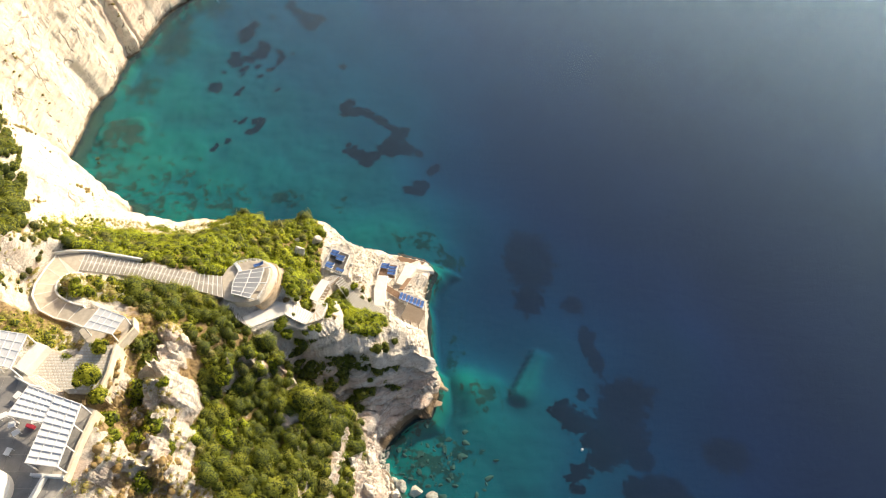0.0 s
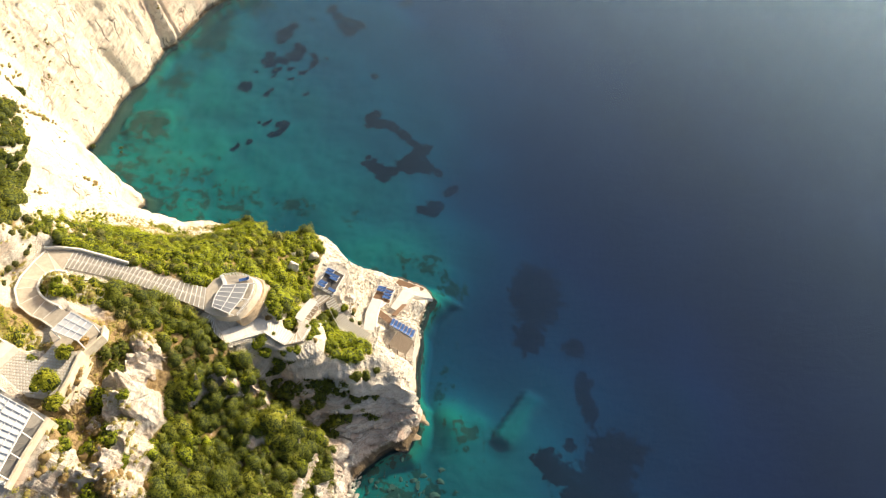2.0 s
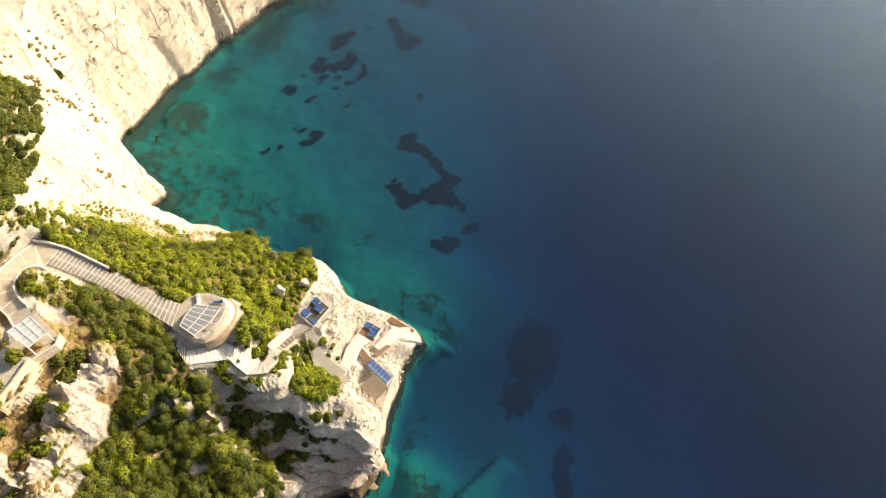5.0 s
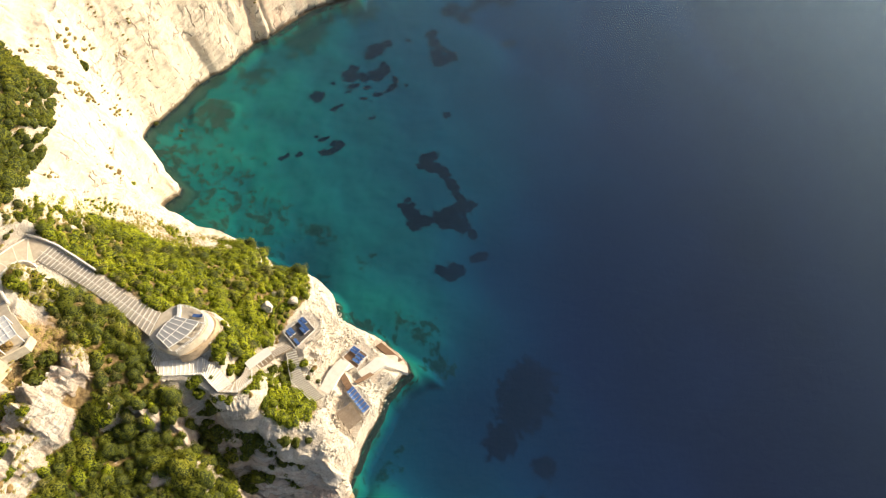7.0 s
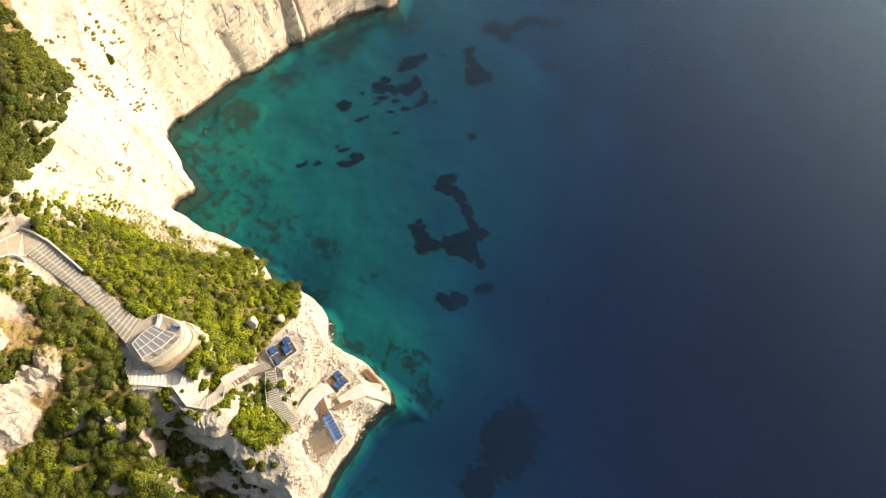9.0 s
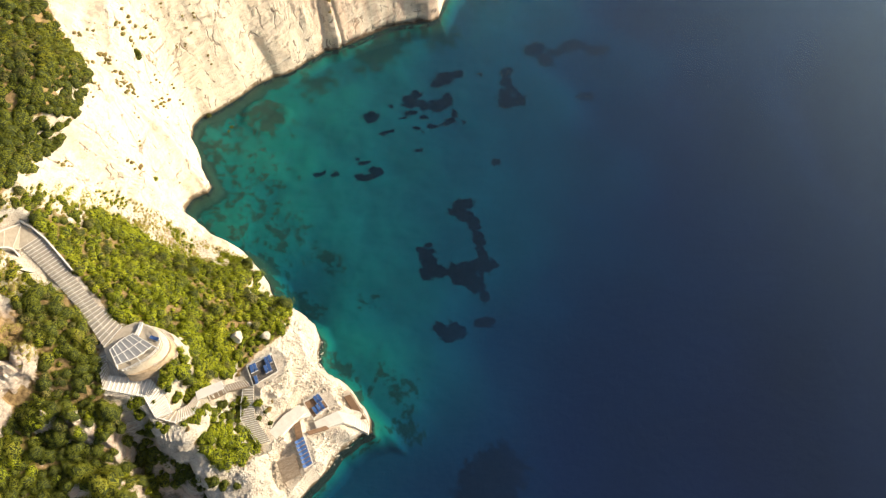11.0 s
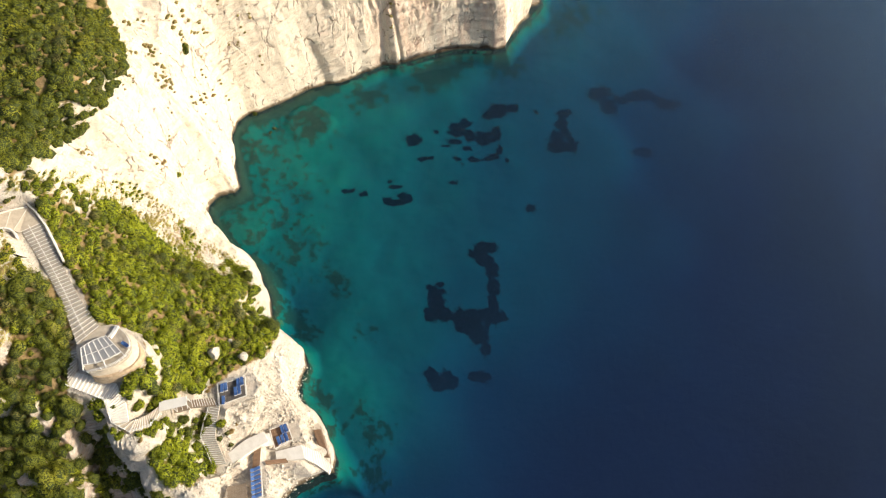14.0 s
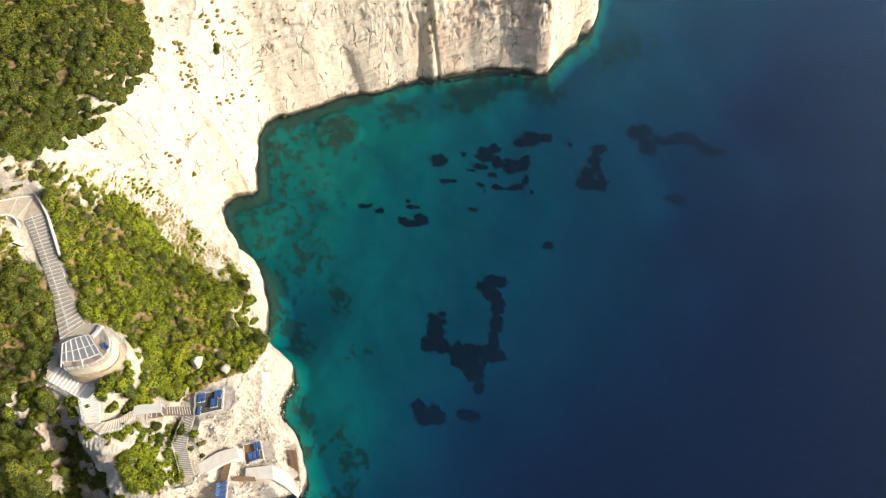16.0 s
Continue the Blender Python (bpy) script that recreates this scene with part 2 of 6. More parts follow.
def make_leaf(name, lo, mid_, hi):
    m, nt, b = mat(name, 0.6)
    vec, geo = coords(nt)
    patch = noisy(nt, vec, 0.22, 4)
    val = math_node(nt, "ADD", math_node(nt, "MULTIPLY", geo.outputs["Random Per Island"], 0.10), math_node(nt, "ADD", math_node(nt, "MULTIPLY", patch, 0.34), math_node(nt, "MULTIPLY", attr(nt, "tone"), 0.55)))
    tint = ramp(nt, val, [(0.25, lo), (0.52, mid_), (0.82, hi)])
    nt.links.new(tint, b.inputs["Base Color"])
    b.inputs["Specular IOR Level"].default_value = 0.2
    thin = nt.nodes.new("ShaderNodeBsdfTranslucent")
    nt.links.new(mix(nt, 0.5, tint, (0.55, 0.55, 0.03)), thin.inputs["Color"])
    both = nt.nodes.new("ShaderNodeMixShader")
    both.inputs[0].default_value = 0.28
    nt.links.new(b.outputs[0], both.inputs[1])
    nt.links.new(thin.outputs[0], both.inputs[2])
    nt.links.new(both.outputs[0], nt.nodes["Material Output"].inputs["Surface"])
    return m


def make_plain(name, c1, c2, rough=0.8, scale=2.0, bump=0.2, metal=0.0, rand=0.0):
    m, nt, b = mat(name, rough, metal)
    vec, _ = coords(nt)
    a, f = noisy(nt, vec, scale, 6), noisy(nt, vec, scale * 7, 5, 0.7)
    v = math_node(nt, "ADD", math_node(nt, "MULTIPLY", a, 0.7), math_node(nt, "MULTIPLY", f, 0.3))
    col = ramp(nt, v, [(0.32, c1), (0.62, c2)])
    if rand:
        oi = nt.nodes.new("ShaderNodeObjectInfo")
        col = mix(nt, rand, col, mix(nt, oi.outputs["Random"], c1, c2))
    nt.links.new(col, b.inputs["Base Color"])
    relief(nt, b, f, bump, 0.03)
    return m


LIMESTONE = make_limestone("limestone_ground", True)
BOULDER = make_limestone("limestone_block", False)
# stones under water: the water's green dimming is part of their colour
SUNK = make_plain("drowned_stone", (0.010, 0.050, 0.046), (0.026, 0.092, 0.078), 0.9, 0.8)
SEABED = make_seabed()
WATER = make_water()
LEAF = make_leaf("maquis_leaves", (0.115, 0.145, 0.014), (0.335, 0.385, 0.020), (0.58, 0.575, 0.045))
LEAF_OLIVE = make_leaf("olive_leaves", (0.085, 0.082, 0.030), (0.19, 0.175, 0.060), (0.38, 0.33, 0.11))
LEAF_DARK = make_leaf("forest_leaves", (0.048, 0.062, 0.014), (0.15, 0.175, 0.022), (0.42, 0.40, 0.045))
LEAF_DRY = make_leaf("dry_scrub_leaves", (0.25, 0.165, 0.07), (0.46, 0.31, 0.13), (0.60, 0.45, 0.22))
LEAF_TUFT = make_leaf("tuft_leaves", (0.14, 0.145, 0.035), (0.28, 0.27, 0.065), (0.44, 0.40, 0.11))
LEAF_FOREST = make_leaf("woodland_leaves", (0.066, 0.082, 0.014), (0.185, 0.205, 0.022), (0.46, 0.43, 0.04))
LEAF_GRASS = make_leaf("dry_grass", (0.24, 0.20, 0.06), (0.42, 0.35, 0.10), (0.58, 0.49, 0.15))
# bush filler: the shade between the leaves is put into this dark green
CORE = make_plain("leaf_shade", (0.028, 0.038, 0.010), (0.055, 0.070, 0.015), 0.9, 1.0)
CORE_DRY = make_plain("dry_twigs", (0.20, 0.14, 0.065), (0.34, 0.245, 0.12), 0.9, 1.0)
CORE_GRASS = make_plain("dry_thatch", (0.26, 0.20, 0.08), (0.40, 0.31, 0.13), 0.9, 1.0)
LEAF_STRAW = make_leaf("straw_grass", (0.30, 0.27, 0.07), (0.46, 0.42, 0.11), (0.60, 0.54, 0.18))
LEAF_BRIGHT = make_leaf("young_leaves", (0.22, 0.24, 0.02), (0.42, 0.42, 0.03), (0.62, 0.57, 0.06))
BARK = make_plain("bark", (0.10, 0.075, 0.05), (0.2, 0.16, 0.11), 0.9, 4.0)
CONCRETE = make_plain("worn_concrete", (0.32, 0.29, 0.25), (0.46, 0.425, 0.37), 0.85, 1.2)
PALE = make_plain("pale_concrete", (0.72, 0.68, 0.61), (0.85, 0.82, 0.755), 0.8, 0.8)
WHITE = make_plain("white_paint", (0.70, 0.69, 0.66), (0.82, 0.81, 0.78), 0.6, 0.6, 0.08)
PANEL = make_plain("shade_panel", (0.62, 0.62, 0.61), (0.74, 0.74, 0.73), 0.9, 0.5, 0.05, rand=0.3)
TERRACE = make_plain("grey_terrace_paving", (0.20, 0.19, 0.18), (0.30, 0.285, 0.265), 0.85, 0.7)
COBBLE = make_plain("cobble", (0.46, 0.43, 0.38), (0.70, 0.67, 0.61), 0.9, 3.0, 0.3, rand=0.5)
WOOD = make_plain("weathered_wood", (0.20, 0.145, 0.10), (0.36, 0.29, 0.22), 0.85, 3.0, 0.3, rand=0.5)
BROWN = make_plain("brown_wood", (0.17, 0.10, 0.06), (0.30, 0.19, 0.12), 0.8, 3.0, 0.3, rand=0.4)
DECKING = make_plain("dark_decking", (0.085, 0.075, 0.07), (0.16, 0.145, 0.13), 0.8, 2.0, 0.2, rand=0.5)
BLUE = make_plain("blue_canvas", (0.045, 0.11, 0.31), (0.08, 0.17, 0.42), 0.75, 3.0, 0.1)
METAL = make_plain("galvanised_metal", (0.4, 0.4, 0.4), (0.6, 0.6, 0.6), 0.5, 3.0, 0.1, 0.6)
BEIGE = make_plain("beige_concrete", (0.44, 0.375, 0.29), (0.60, 0.53, 0.43), 0.85, 1.0)
CREAM_WALL = make_plain("cream_render", (0.52, 0.43, 0.31), (0.74, 0.65, 0.51), 0.85, 0.9)
FAN_PANEL = make_plain("grey_shade_panel", (0.34, 0.345, 0.35), (0.46, 0.465, 0.47), 0.9, 0.5, 0.05, rand=0.3)
TAN = make_plain("tan_stone", (0.36, 0.26, 0.165), (0.58, 0.45, 0.31), 0.9, 1.2, 0.35)
RED = make_plain("red_cloth", (0.35, 0.03, 0.05), (0.5, 0.05, 0.08), 0.8, 3.0)


# ---- mesh helpers ----
def part(name, bm, material, parent=None, label=""):
    me = bpy.data.meshes.new(name)
    bm.normal_update()
    bm.to_mesh(me)
    bm.free()
    me.materials.append(material)
    ob = new(name, me)
    if parent is not None:
        ob.parent = parent
        if parent.parent is None:
            ob.matrix_parent_inverse = parent.matrix_basis.inverted()
    if label:
        ob["label"] = label
    return ob


def empty(name, at=(0, 0, 0), rz=0.0):
    e = new(name)
    e.matrix_world = pose(*at, 0, 0, rz)
    e.empty_display_size = 0.3
    return e


def add_prism(bm, pts, z0, z1):
    """A straight-sided block over a plan outline; z1 may be one height or one a point."""
    tops = z1 if isinstance(z1, (list, tuple)) else [z1] * len(pts)
    lows = z0 if isinstance(z0, (list, tuple)) else [z0] * len(pts)
    lo = [bm.verts.new((x, y, z)) for (x, y), z in zip(pts, lows)]
    hi = [bm.verts.new((x, y, z)) for (x, y), z in zip(pts, tops)]
    n = len(pts)
    bm.faces.new(hi)
    bm.faces.new(lo[::-1])
    for i in range(n):
        bm.faces.new((lo[i], lo[(i + 1) % n], hi[(i + 1) % n], hi[i]))
    bmesh.ops.recalc_face_normals(bm, faces=bm.faces)
    return bm


def prism(pts, z0, z1):
    return add_prism(bmesh.new(), pts, z0, z1)


def add_bar(bm, a, b, w, h, bevel=0.0):
    """A square bar from a to b, w wide and h high."""
    a, b = Vector(a), Vector(b)
    d = (b - a).normalized()
    side = d.cross(Vector((0, 0, 1)))
    side = Vector((1, 0, 0)) if side.length < 1e-4 else side.normalized()
    up = side.cross(d)
    ring = [side * sx * w / 2 + up * sz * h / 2 for sx, sz in ((-1, -1), (1, -1), (1, 1), (-1, 1))]
    va, vb = [bm.verts.new(a + r) for r in ring], [bm.verts.new(b + r) for r in ring]
    bm.faces.new(va[::-1])
    bm.faces.new(vb)
    for i in range(4):
        bm.faces.new((va[i], va[(i + 1) % 4], vb[(i + 1) % 4], vb[i]))
    bmesh.ops.recalc_face_normals(bm, faces=bm.faces)
    return bm


def bar(a, b, w, h):
    return add_bar(bmesh.new(), a, b, w, h)


def bevelled(bm, r=0.04):
    bmesh.ops.bevel(bm, geom=bm.edges[:], offset=r, segments=2, affect="EDGES", profile=0.6)
    return bm


# ---- numpy noise ----
def lattice(ix, iy, iz, seed):
    h = (ix * 374761393 + iy * 668265263 + iz * 2147483647 + seed * 1274126177) & 0xFFFFFFFF
    h = ((h ^ (h >> 13)) * 1274126177) & 0xFFFFFFFF
    return ((h ^ (h >> 16)) & 0xFFFF) / 65535.0


def value_noise(x, y, z=0.0, seed=0):
    x, y, z = np.broadcast_arrays(np.asarray(x, float), np.asarray(y, float), np.asarray(z, float))
    ix, iy, iz = (np.floor(v).astype(np.int64) for v in (x, y, z))
    fx, fy, fz = x - ix, y - iy, z - iz
    fx, fy, fz = (v * v * (3 - 2 * v) for v in (fx, fy, fz))
    out = 0.0
    for dx in (0, 1):
        for dy in (0, 1):
            for dz in (0, 1):
                wgt = (fx if dx else 1 - fx) * (fy if dy else 1 - fy) * (fz if dz else 1 - fz)
                out = out + wgt * lattice(ix + dx, iy + dy, iz + dz, seed)
    return out * 2 - 1


def fbm(x, y, z=0.0, octaves=4, seed=0, gain=0.5):
    out, a = 0.0, 1.0
    x, y, z = np.asarray(x, float), np.asarray(y, float), np.asarray(z, float)
    for k in range(octaves):
        out = out + a * value_noise(x, y, z, seed + k)
        x, y, z = (1.62 * x - 1.18 * y + 0.3 * z + 3.7, 1.18 * x + 1.62 * y + 0.25 * z + 1.3, 2.0 * z - 0.35 * x + 5.1)
        a *= gain
    return out


def smooth(a, b, v):
    u = np.clip((v - a) / (b - a), 0, 1)
    return u * u * (3 - 2 * u)


def inside(poly, x, y):
    hit = np.zeros(np.shape(x), bool)
    for (x0, y0), (x1, y1) in zip(poly, poly[1:] + poly[:1]):
        cross = ((y0 > y) != (y1 > y)) & (x < (x1 - x0) * (y - y0) / (y1 - y0 + 1e-12) + x0)
        hit ^= cross
    return hit


def edge_distance(poly, x, y, closed=True):
    best = np.full(np.shape(x), 1e9)
    for (x0, y0), (x1, y1) in zip(poly, poly[1:] + (poly[:1] if closed else [])):
        dx, dy = x1 - x0, y1 - y0
        u = np.clip(((x - x0) * dx + (y - y0) * dy) / (dx * dx + dy * dy + 1e-12), 0, 1)
        best = np.minimum(best, np.hypot(x - x0 - u * dx, y - y0 - u * dy))
    return best


# ---- ground: coast, heights, terraces cut for the paths ----
BAY_COAST = [(-130, 300), (-108, 252), (-97, 241.5), (-91.5, 236), (-89.6, 230.5), (-88.6, 224), (-86.5, 219.5), (-84.6, 215.3), (-82.6, 211.3), (-84.2, 207.2), (-88.3, 203.4), (-91.6, 198.8), (-93.4, 193.5), (-95.2, 188), (-96.8, 183),
             (-97.6, 179), (-99.4, 176.8), (-100.2, 173.8), (-100.0, 171.3), (-101.1, 167.0), (-101.7, 162.4), (-103.0, 158), (-104.0, 154.4), (-104.5, 150), (-104.8, 144.5), (-105.4, 139), (-106.3, 134.8), (-106.9, 132.2), (-107.1, 130.2), (-106.3, 126.6),
             (-103.6, 123.2), (-99.6, 121.2), (-94.6, 119.4), (-88.4, 117.6), (-84.7, 116.2), (-83.8, 113.6), (-84.4, 109.4), (-84.0, 106.2), (-82.0, 104.6), (-77, 104.2), (-71.6, 104.6), (-67, 104.4), (-63.4, 106.4), (-59.6, 107.0)]
HEAD_COAST = [(-55.3, 106.3), (-50, 105.4), (-45.4, 103.8), (-41.9, 101.6), (-40.4, 99.2), (-38.4, 100.2), (-35.1, 102.2), (-30.4, 103.3), (-26.9, 102.3), (-24.6, 99.6), (-22.3, 97.7), (-19.2, 97.2), (-15, 98), (-11.6, 97.6), (-7.6, 96.6), (-4.4, 95.8), (-2.2, 94.0), (-3.9, 91.0),
              (-4.9, 86), (-3.6, 81.4), (-3.6, 75.2), (-3.2, 70.9), (-2.5, 65.3), (-2.3, 62.2), (-2.2, 58.6), (-3.2, 55.6), (-7.2, 53.6), (-10.8, 51.3), (-13.4, 48.4), (-14, 45), (-9, 38), (-14, 20), (-30, -40), (-60, -300), (-1500, -300), (-1500, 900), (-260, 900)]
COAST = BAY_COAST + HEAD_COAST
# heights of the headland and its south slope
HEIGHTS = [(-26, 86, 17), (-13, 89, 8), (-14, 81, 10.3), (-5, 93, 2.4), (-9, 94, 4), (-5, 80, 8), (-6, 76, 10.4), (-20, 96, 8.4), (-30, 97, 15), (-29, 101, 11.5),
           (-25, 76, 19.5), (-31, 64, 25.5), (-27, 64.6, 25.2), (-21.7, 65.2, 22.5), (-13.6, 67.3, 16.7), (-5.5, 67.5, 13.6), (-6.5, 63.8, 13), (-16.3, 63.2, 17.6), (-24.5, 58.8, 19.5),
           (-12.7, 56.7, 6.2), (-5, 57, 5), (-9, 59.5, 9), (-23, 55.8, 15.5), (-14, 49.1, 4), (-25, 44.6, 15), (-36, 50, 25.5), (-29.6, 47.3, 19.5), (-35, 37.4, 24), (-19.5, 73, 16.5),
           (-32, 85, 18.5), (-38, 80, 24), (-48, 81, 30)]
# heights of the hill, the gully and the bay's cliffs
HILL = [(-55, 104, 9.5), (-58, 92.8, 16), (-48, 92, 20), (-78, 90, 23), (-72, 91, 24), (-75, 83, 35), (-69, 77, 37), (-79, 79, 46), (-83, 93, 44), (-92, 104, 46), (-94, 85, 53),
        (-109, 95, 53), (-82.4, 100.8, 26), (-98, 109, 36), (-108, 119, 41), (-112, 130, 42), (-112, 148, 46), (-108, 165, 48), (-105, 185, 50), (-98, 206, 48), (-112, 235, 55),
        (-87, 112, 24), (-91, 117, 30), (-47, 53, 36.5), (-45.5, 45, 34.5), (-49, 35.4, 40), (-62, 62, 42), (-90, 60, 52), (-150, 60, 72), (-160, 160, 70), (-220, 300, 80), (-110, -20, 66)]
# (x, y, z) centre lines that the ground is levelled to, and their half widths
CUTS = [([(-57, 54.5, 46.4), (-64, 58, 43.8), (-70.2, 61, 42.4), (-71.8, 65, 41.4), (-70, 70.2, 40.4), (-67, 70.6, 40), (-57, 70.5, 37.6), (-50, 70, 35.2), (-43.5, 69.4, 33)], 2.2),
        ([(-38, 70.4, 30.7), (-36.4, 71, 30.5)], 5.6), ([(-39, 70.5, 32.6), (-37, 71, 32.4)], 3.2),
        ([(-40.5, 66.5, 32.6), (-37.6, 63.6, 30.2), (-32, 67.2, 28), (-27.3, 66, 26), (-25, 67.6, 25), (-25.2, 70.5, 23.4), (-26.8, 73, 21), (-25.3, 78, 19), (-24.2, 81.8, 17)], 1.5),
        ([(-24.9, 83.4, 16.8), (-23.6, 88.2, 16.8)], 2.6),
        ([(-23.8, 81.4, 16.9), (-21.8, 79, 15.4), (-19.8, 76.9, 14), (-15.2, 75.9, 10.8), (-15, 82.5, 9.8), (-14.4, 86, 8.6)], 1.5),
        ([(-14, 87.5, 7.7), (-13, 91, 7.7)], 2.4), ([(-14.6, 84, 8.7), (-5, 78.8, 8.7)], 1.4), ([(-8.5, 77, 8.2), (-5.5, 75, 8.2)], 2.4), ([(-10.5, 87, 6.6), (-8, 90.6, 6.6)], 2.2),
        ([(-11.8, 95.8, 2.7), (-5.4, 94.1, 2.5)], 0.7), ([(-8, 91, 6.4), (-6.2, 92.5, 3.9), (-3, 93.6, 1.5)], 1.1), ([(-62, 44, 47.4), (-57, 45, 47.4)], 4.0), ([(-66, 38, 48.2), (-57, 33, 48.2)], 6.0), ([(-64, 30, 48.2), (-66, 22, 48.2)], 7.0), ([(-55.5, 52.6, 46.4), (-56, 48, 47.0)], 2.6)]


def thin_plate(ctrl):
    c = np.array(ctrl, float)
    r = np.hypot(c[:, None, 0] - c[None, :, 0], c[:, None, 1] - c[None, :, 1])
    k = r * r * np.log(r + 1e-9) + np.eye(len(c)) * 25.0
    p = np.c_[np.ones(len(c)), c[:, :2]]
    a = np.block([[k, p], [p.T, np.zeros((3, 3))]])
    sol = np.linalg.solve(a, np.r_[c[:, 2], 0, 0, 0])

    def at(x, y):
        out = sol[-3] + sol[-2] * x + sol[-1] * y
        for (cx, cy, _), w in zip(c, sol):
            q = np.hypot(x - cx, y - cy)
            out = out + w * q * q * np.log(q + 1e-9)
        return out
    return at


# scrub areas in plan
SLOPE_SCRUB = [(-76, 75.5), (-74, 82), (-70, 88), (-58, 91.5), (-50, 98.5), (-46, 101.5), (-40, 99), (-36, 100.5), (-31, 99.5), (-28.5, 95), (-28.5, 88), (-28, 80), (-29, 74), (-31.5, 71.5), (-32, 77.5),
               (-41, 77.5), (-45, 72.6), (-58, 73.2), (-70, 74.2)]
RAVINE_SCRUB = [(-57.5, 66.4), (-56, 68.3), (-46, 67.2), (-41, 64), (-37, 61), (-31, 59), (-25, 56.6), (-21.5, 54), (-17.6, 51.4), (-17.2, 46), (-18.6, 41), (-18.6, 34), (-36, 28), (-41.5, 35), (-42.5, 42), (-43, 50), (-44.6, 57), (-52, 60), (-56, 61.6)]
FOREST = [(-75.6, 66), (-76.2, 73), (-79.4, 79.5), (-82.0, 83.5), (-83.4, 87.8), (-84.2, 92.4), (-86.8, 96.4), (-89.6, 100.4), (-92.8, 103.4), (-103, 106.0), (-109.5, 107.2), (-118, 110), (-128, 118), (-200, 140), (-260, 60), (-180, 20), (-90, 40), (-80, 55)]
KNOLL_SCRUB = [(-20.8, 67.0), (-21, 71.5), (-19.8, 74.2), (-17.6, 75.4), (-14.4, 74.4), (-12.6, 70.6), (-14.6, 67.2)]
CRAGS = [(-48.1, 52.1, 2.0, 2.4), (-46.7, 54.7, 1.8, 2.4), (-48.6, 56.6, 1.6, 1.8), (-48.2, 48.8, 1.7, 1.8), (-47.6, 46.2, 2.9, 2.6), (-45.2, 46.6, 2.4, 3.0), (-46.0, 43.8, 2.2, 2.2), (-47.9, 41.2, 2.0, 1.8), (-44.9, 38.6, 2.2, 2.4),
         (-45.8, 41.0, 1.4, 1.6), (-46.6, 35.6, 1.4, 1.8), (-45.0, 33.5, 2.2, 2.6), (-48.4, 33.0, 1.8, 2.0), (-51.3, 32.7, 2.4, 2.0), (-53.4, 44.1, 1.5, 1.8), (-51.9, 45.4, 1.2, 1.6), (-42.8, 31.6, 1.8, 2.4), (-36.8, 53.6, 2.2, 2.8),
         (-34.4, 54.8, 1.8, 2.4), (-39.7, 52.3, 2.0, 2.6), (-31.6, 57.2, 1.5, 2.4), (-30.4, 47.6, 1.8, 2.4), (-25.6, 50.8, 1.8, 2.6), (-75.0, 66.5, 2.6, 2.5), (-77.0, 69.5, 2.2, 2.0)]
hill_at = thin_plate(HEIGHTS + HILL)
# the south face, from its brow down: brow, first ledge, shrub ledge, brink of the lower wall, foot
FACE = [[(-33.8, 64.9, 25.5), (-26.4, 65.6, 24), (-20.1, 65.2, 19.5), (-15.3, 64.1, 17), (-10.9, 63.9, 14.5), (-6.3, 64.1, 13), (-3, 63.6, 12)],
        [(-33.8, 63.9, 21.5), (-26.4, 64.6, 19.5), (-20.1, 64.3, 15.6), (-15.3, 63.2, 13.6), (-10.9, 63.2, 12.2), (-6.3, 63.6, 11.4), (-3, 63.1, 10.8)],
        [(-33.8, 62.6, 19.8), (-26.4, 62.4, 16.6), (-20.1, 61.6, 13.2), (-15.3, 61.4, 11.7), (-10.9, 62.2, 11.0), (-6.3, 63.2, 10.8), (-3, 62.7, 10.4)],
        [(-33.8, 61.2, 18.8), (-26.4, 57.0, 12.0), (-20.1, 58.6, 10.2), (-15.3, 60.2, 10.1), (-10.9, 61.4, 10.2), (-6.3, 62.7, 10.4), (-3, 62.0, 10.0)],
        [(-33.8, 60.0, 18.0), (-26.4, 55.2, 9.2), (-20.1, 54.0, 6.6), (-15.3, 54.0, 4.4), (-10.9, 54.8, 3.0), (-6.3, 56.6, 3.2), (-3, 58.4, 3.4)]]
# seagrass beds: centre, half axes
WEEDS_FAR = [(-72.9, 166.6, 2.2, 2.4), (-71.0, 173.8, 0.7, 0.9), (-65.2, 173.7, 1.3, 0.6), (-68.6, 179.9, 2.4, 2.4), (-69.4, 183.8, 1.2, 1.1), (-65.2, 176.7, 2.0, 1.1), (-64.7, 182.0, 1.5, 2.2), (-61.6, 185.0, 2.7, 2.6), (-60.9, 189.2, 1.4, 2.6), (-61.1, 178.4, 1.3, 0.9), (-65.0, 164.7, 2.0, 0.6),
             (-63.3, 166.6, 0.8, 0.6), (-59.5, 173.0, 1.3, 0.8), (-56.9, 173.2, 0.7, 0.6), (-56.4, 177.3, 1.7, 1.3), (-53.9, 182.1, 2.0, 1.3), (-54.5, 185.6, 0.8, 1.7), (-50.5, 184.8, 0.7, 0.8), (-67.5, 195.7, 3.1, 2.8), (-68.0, 191.8, 1.7, 1.8), (-65.2, 200.4, 1.7, 1.4), (-60.2, 205.5, 1.0, 0.9)]
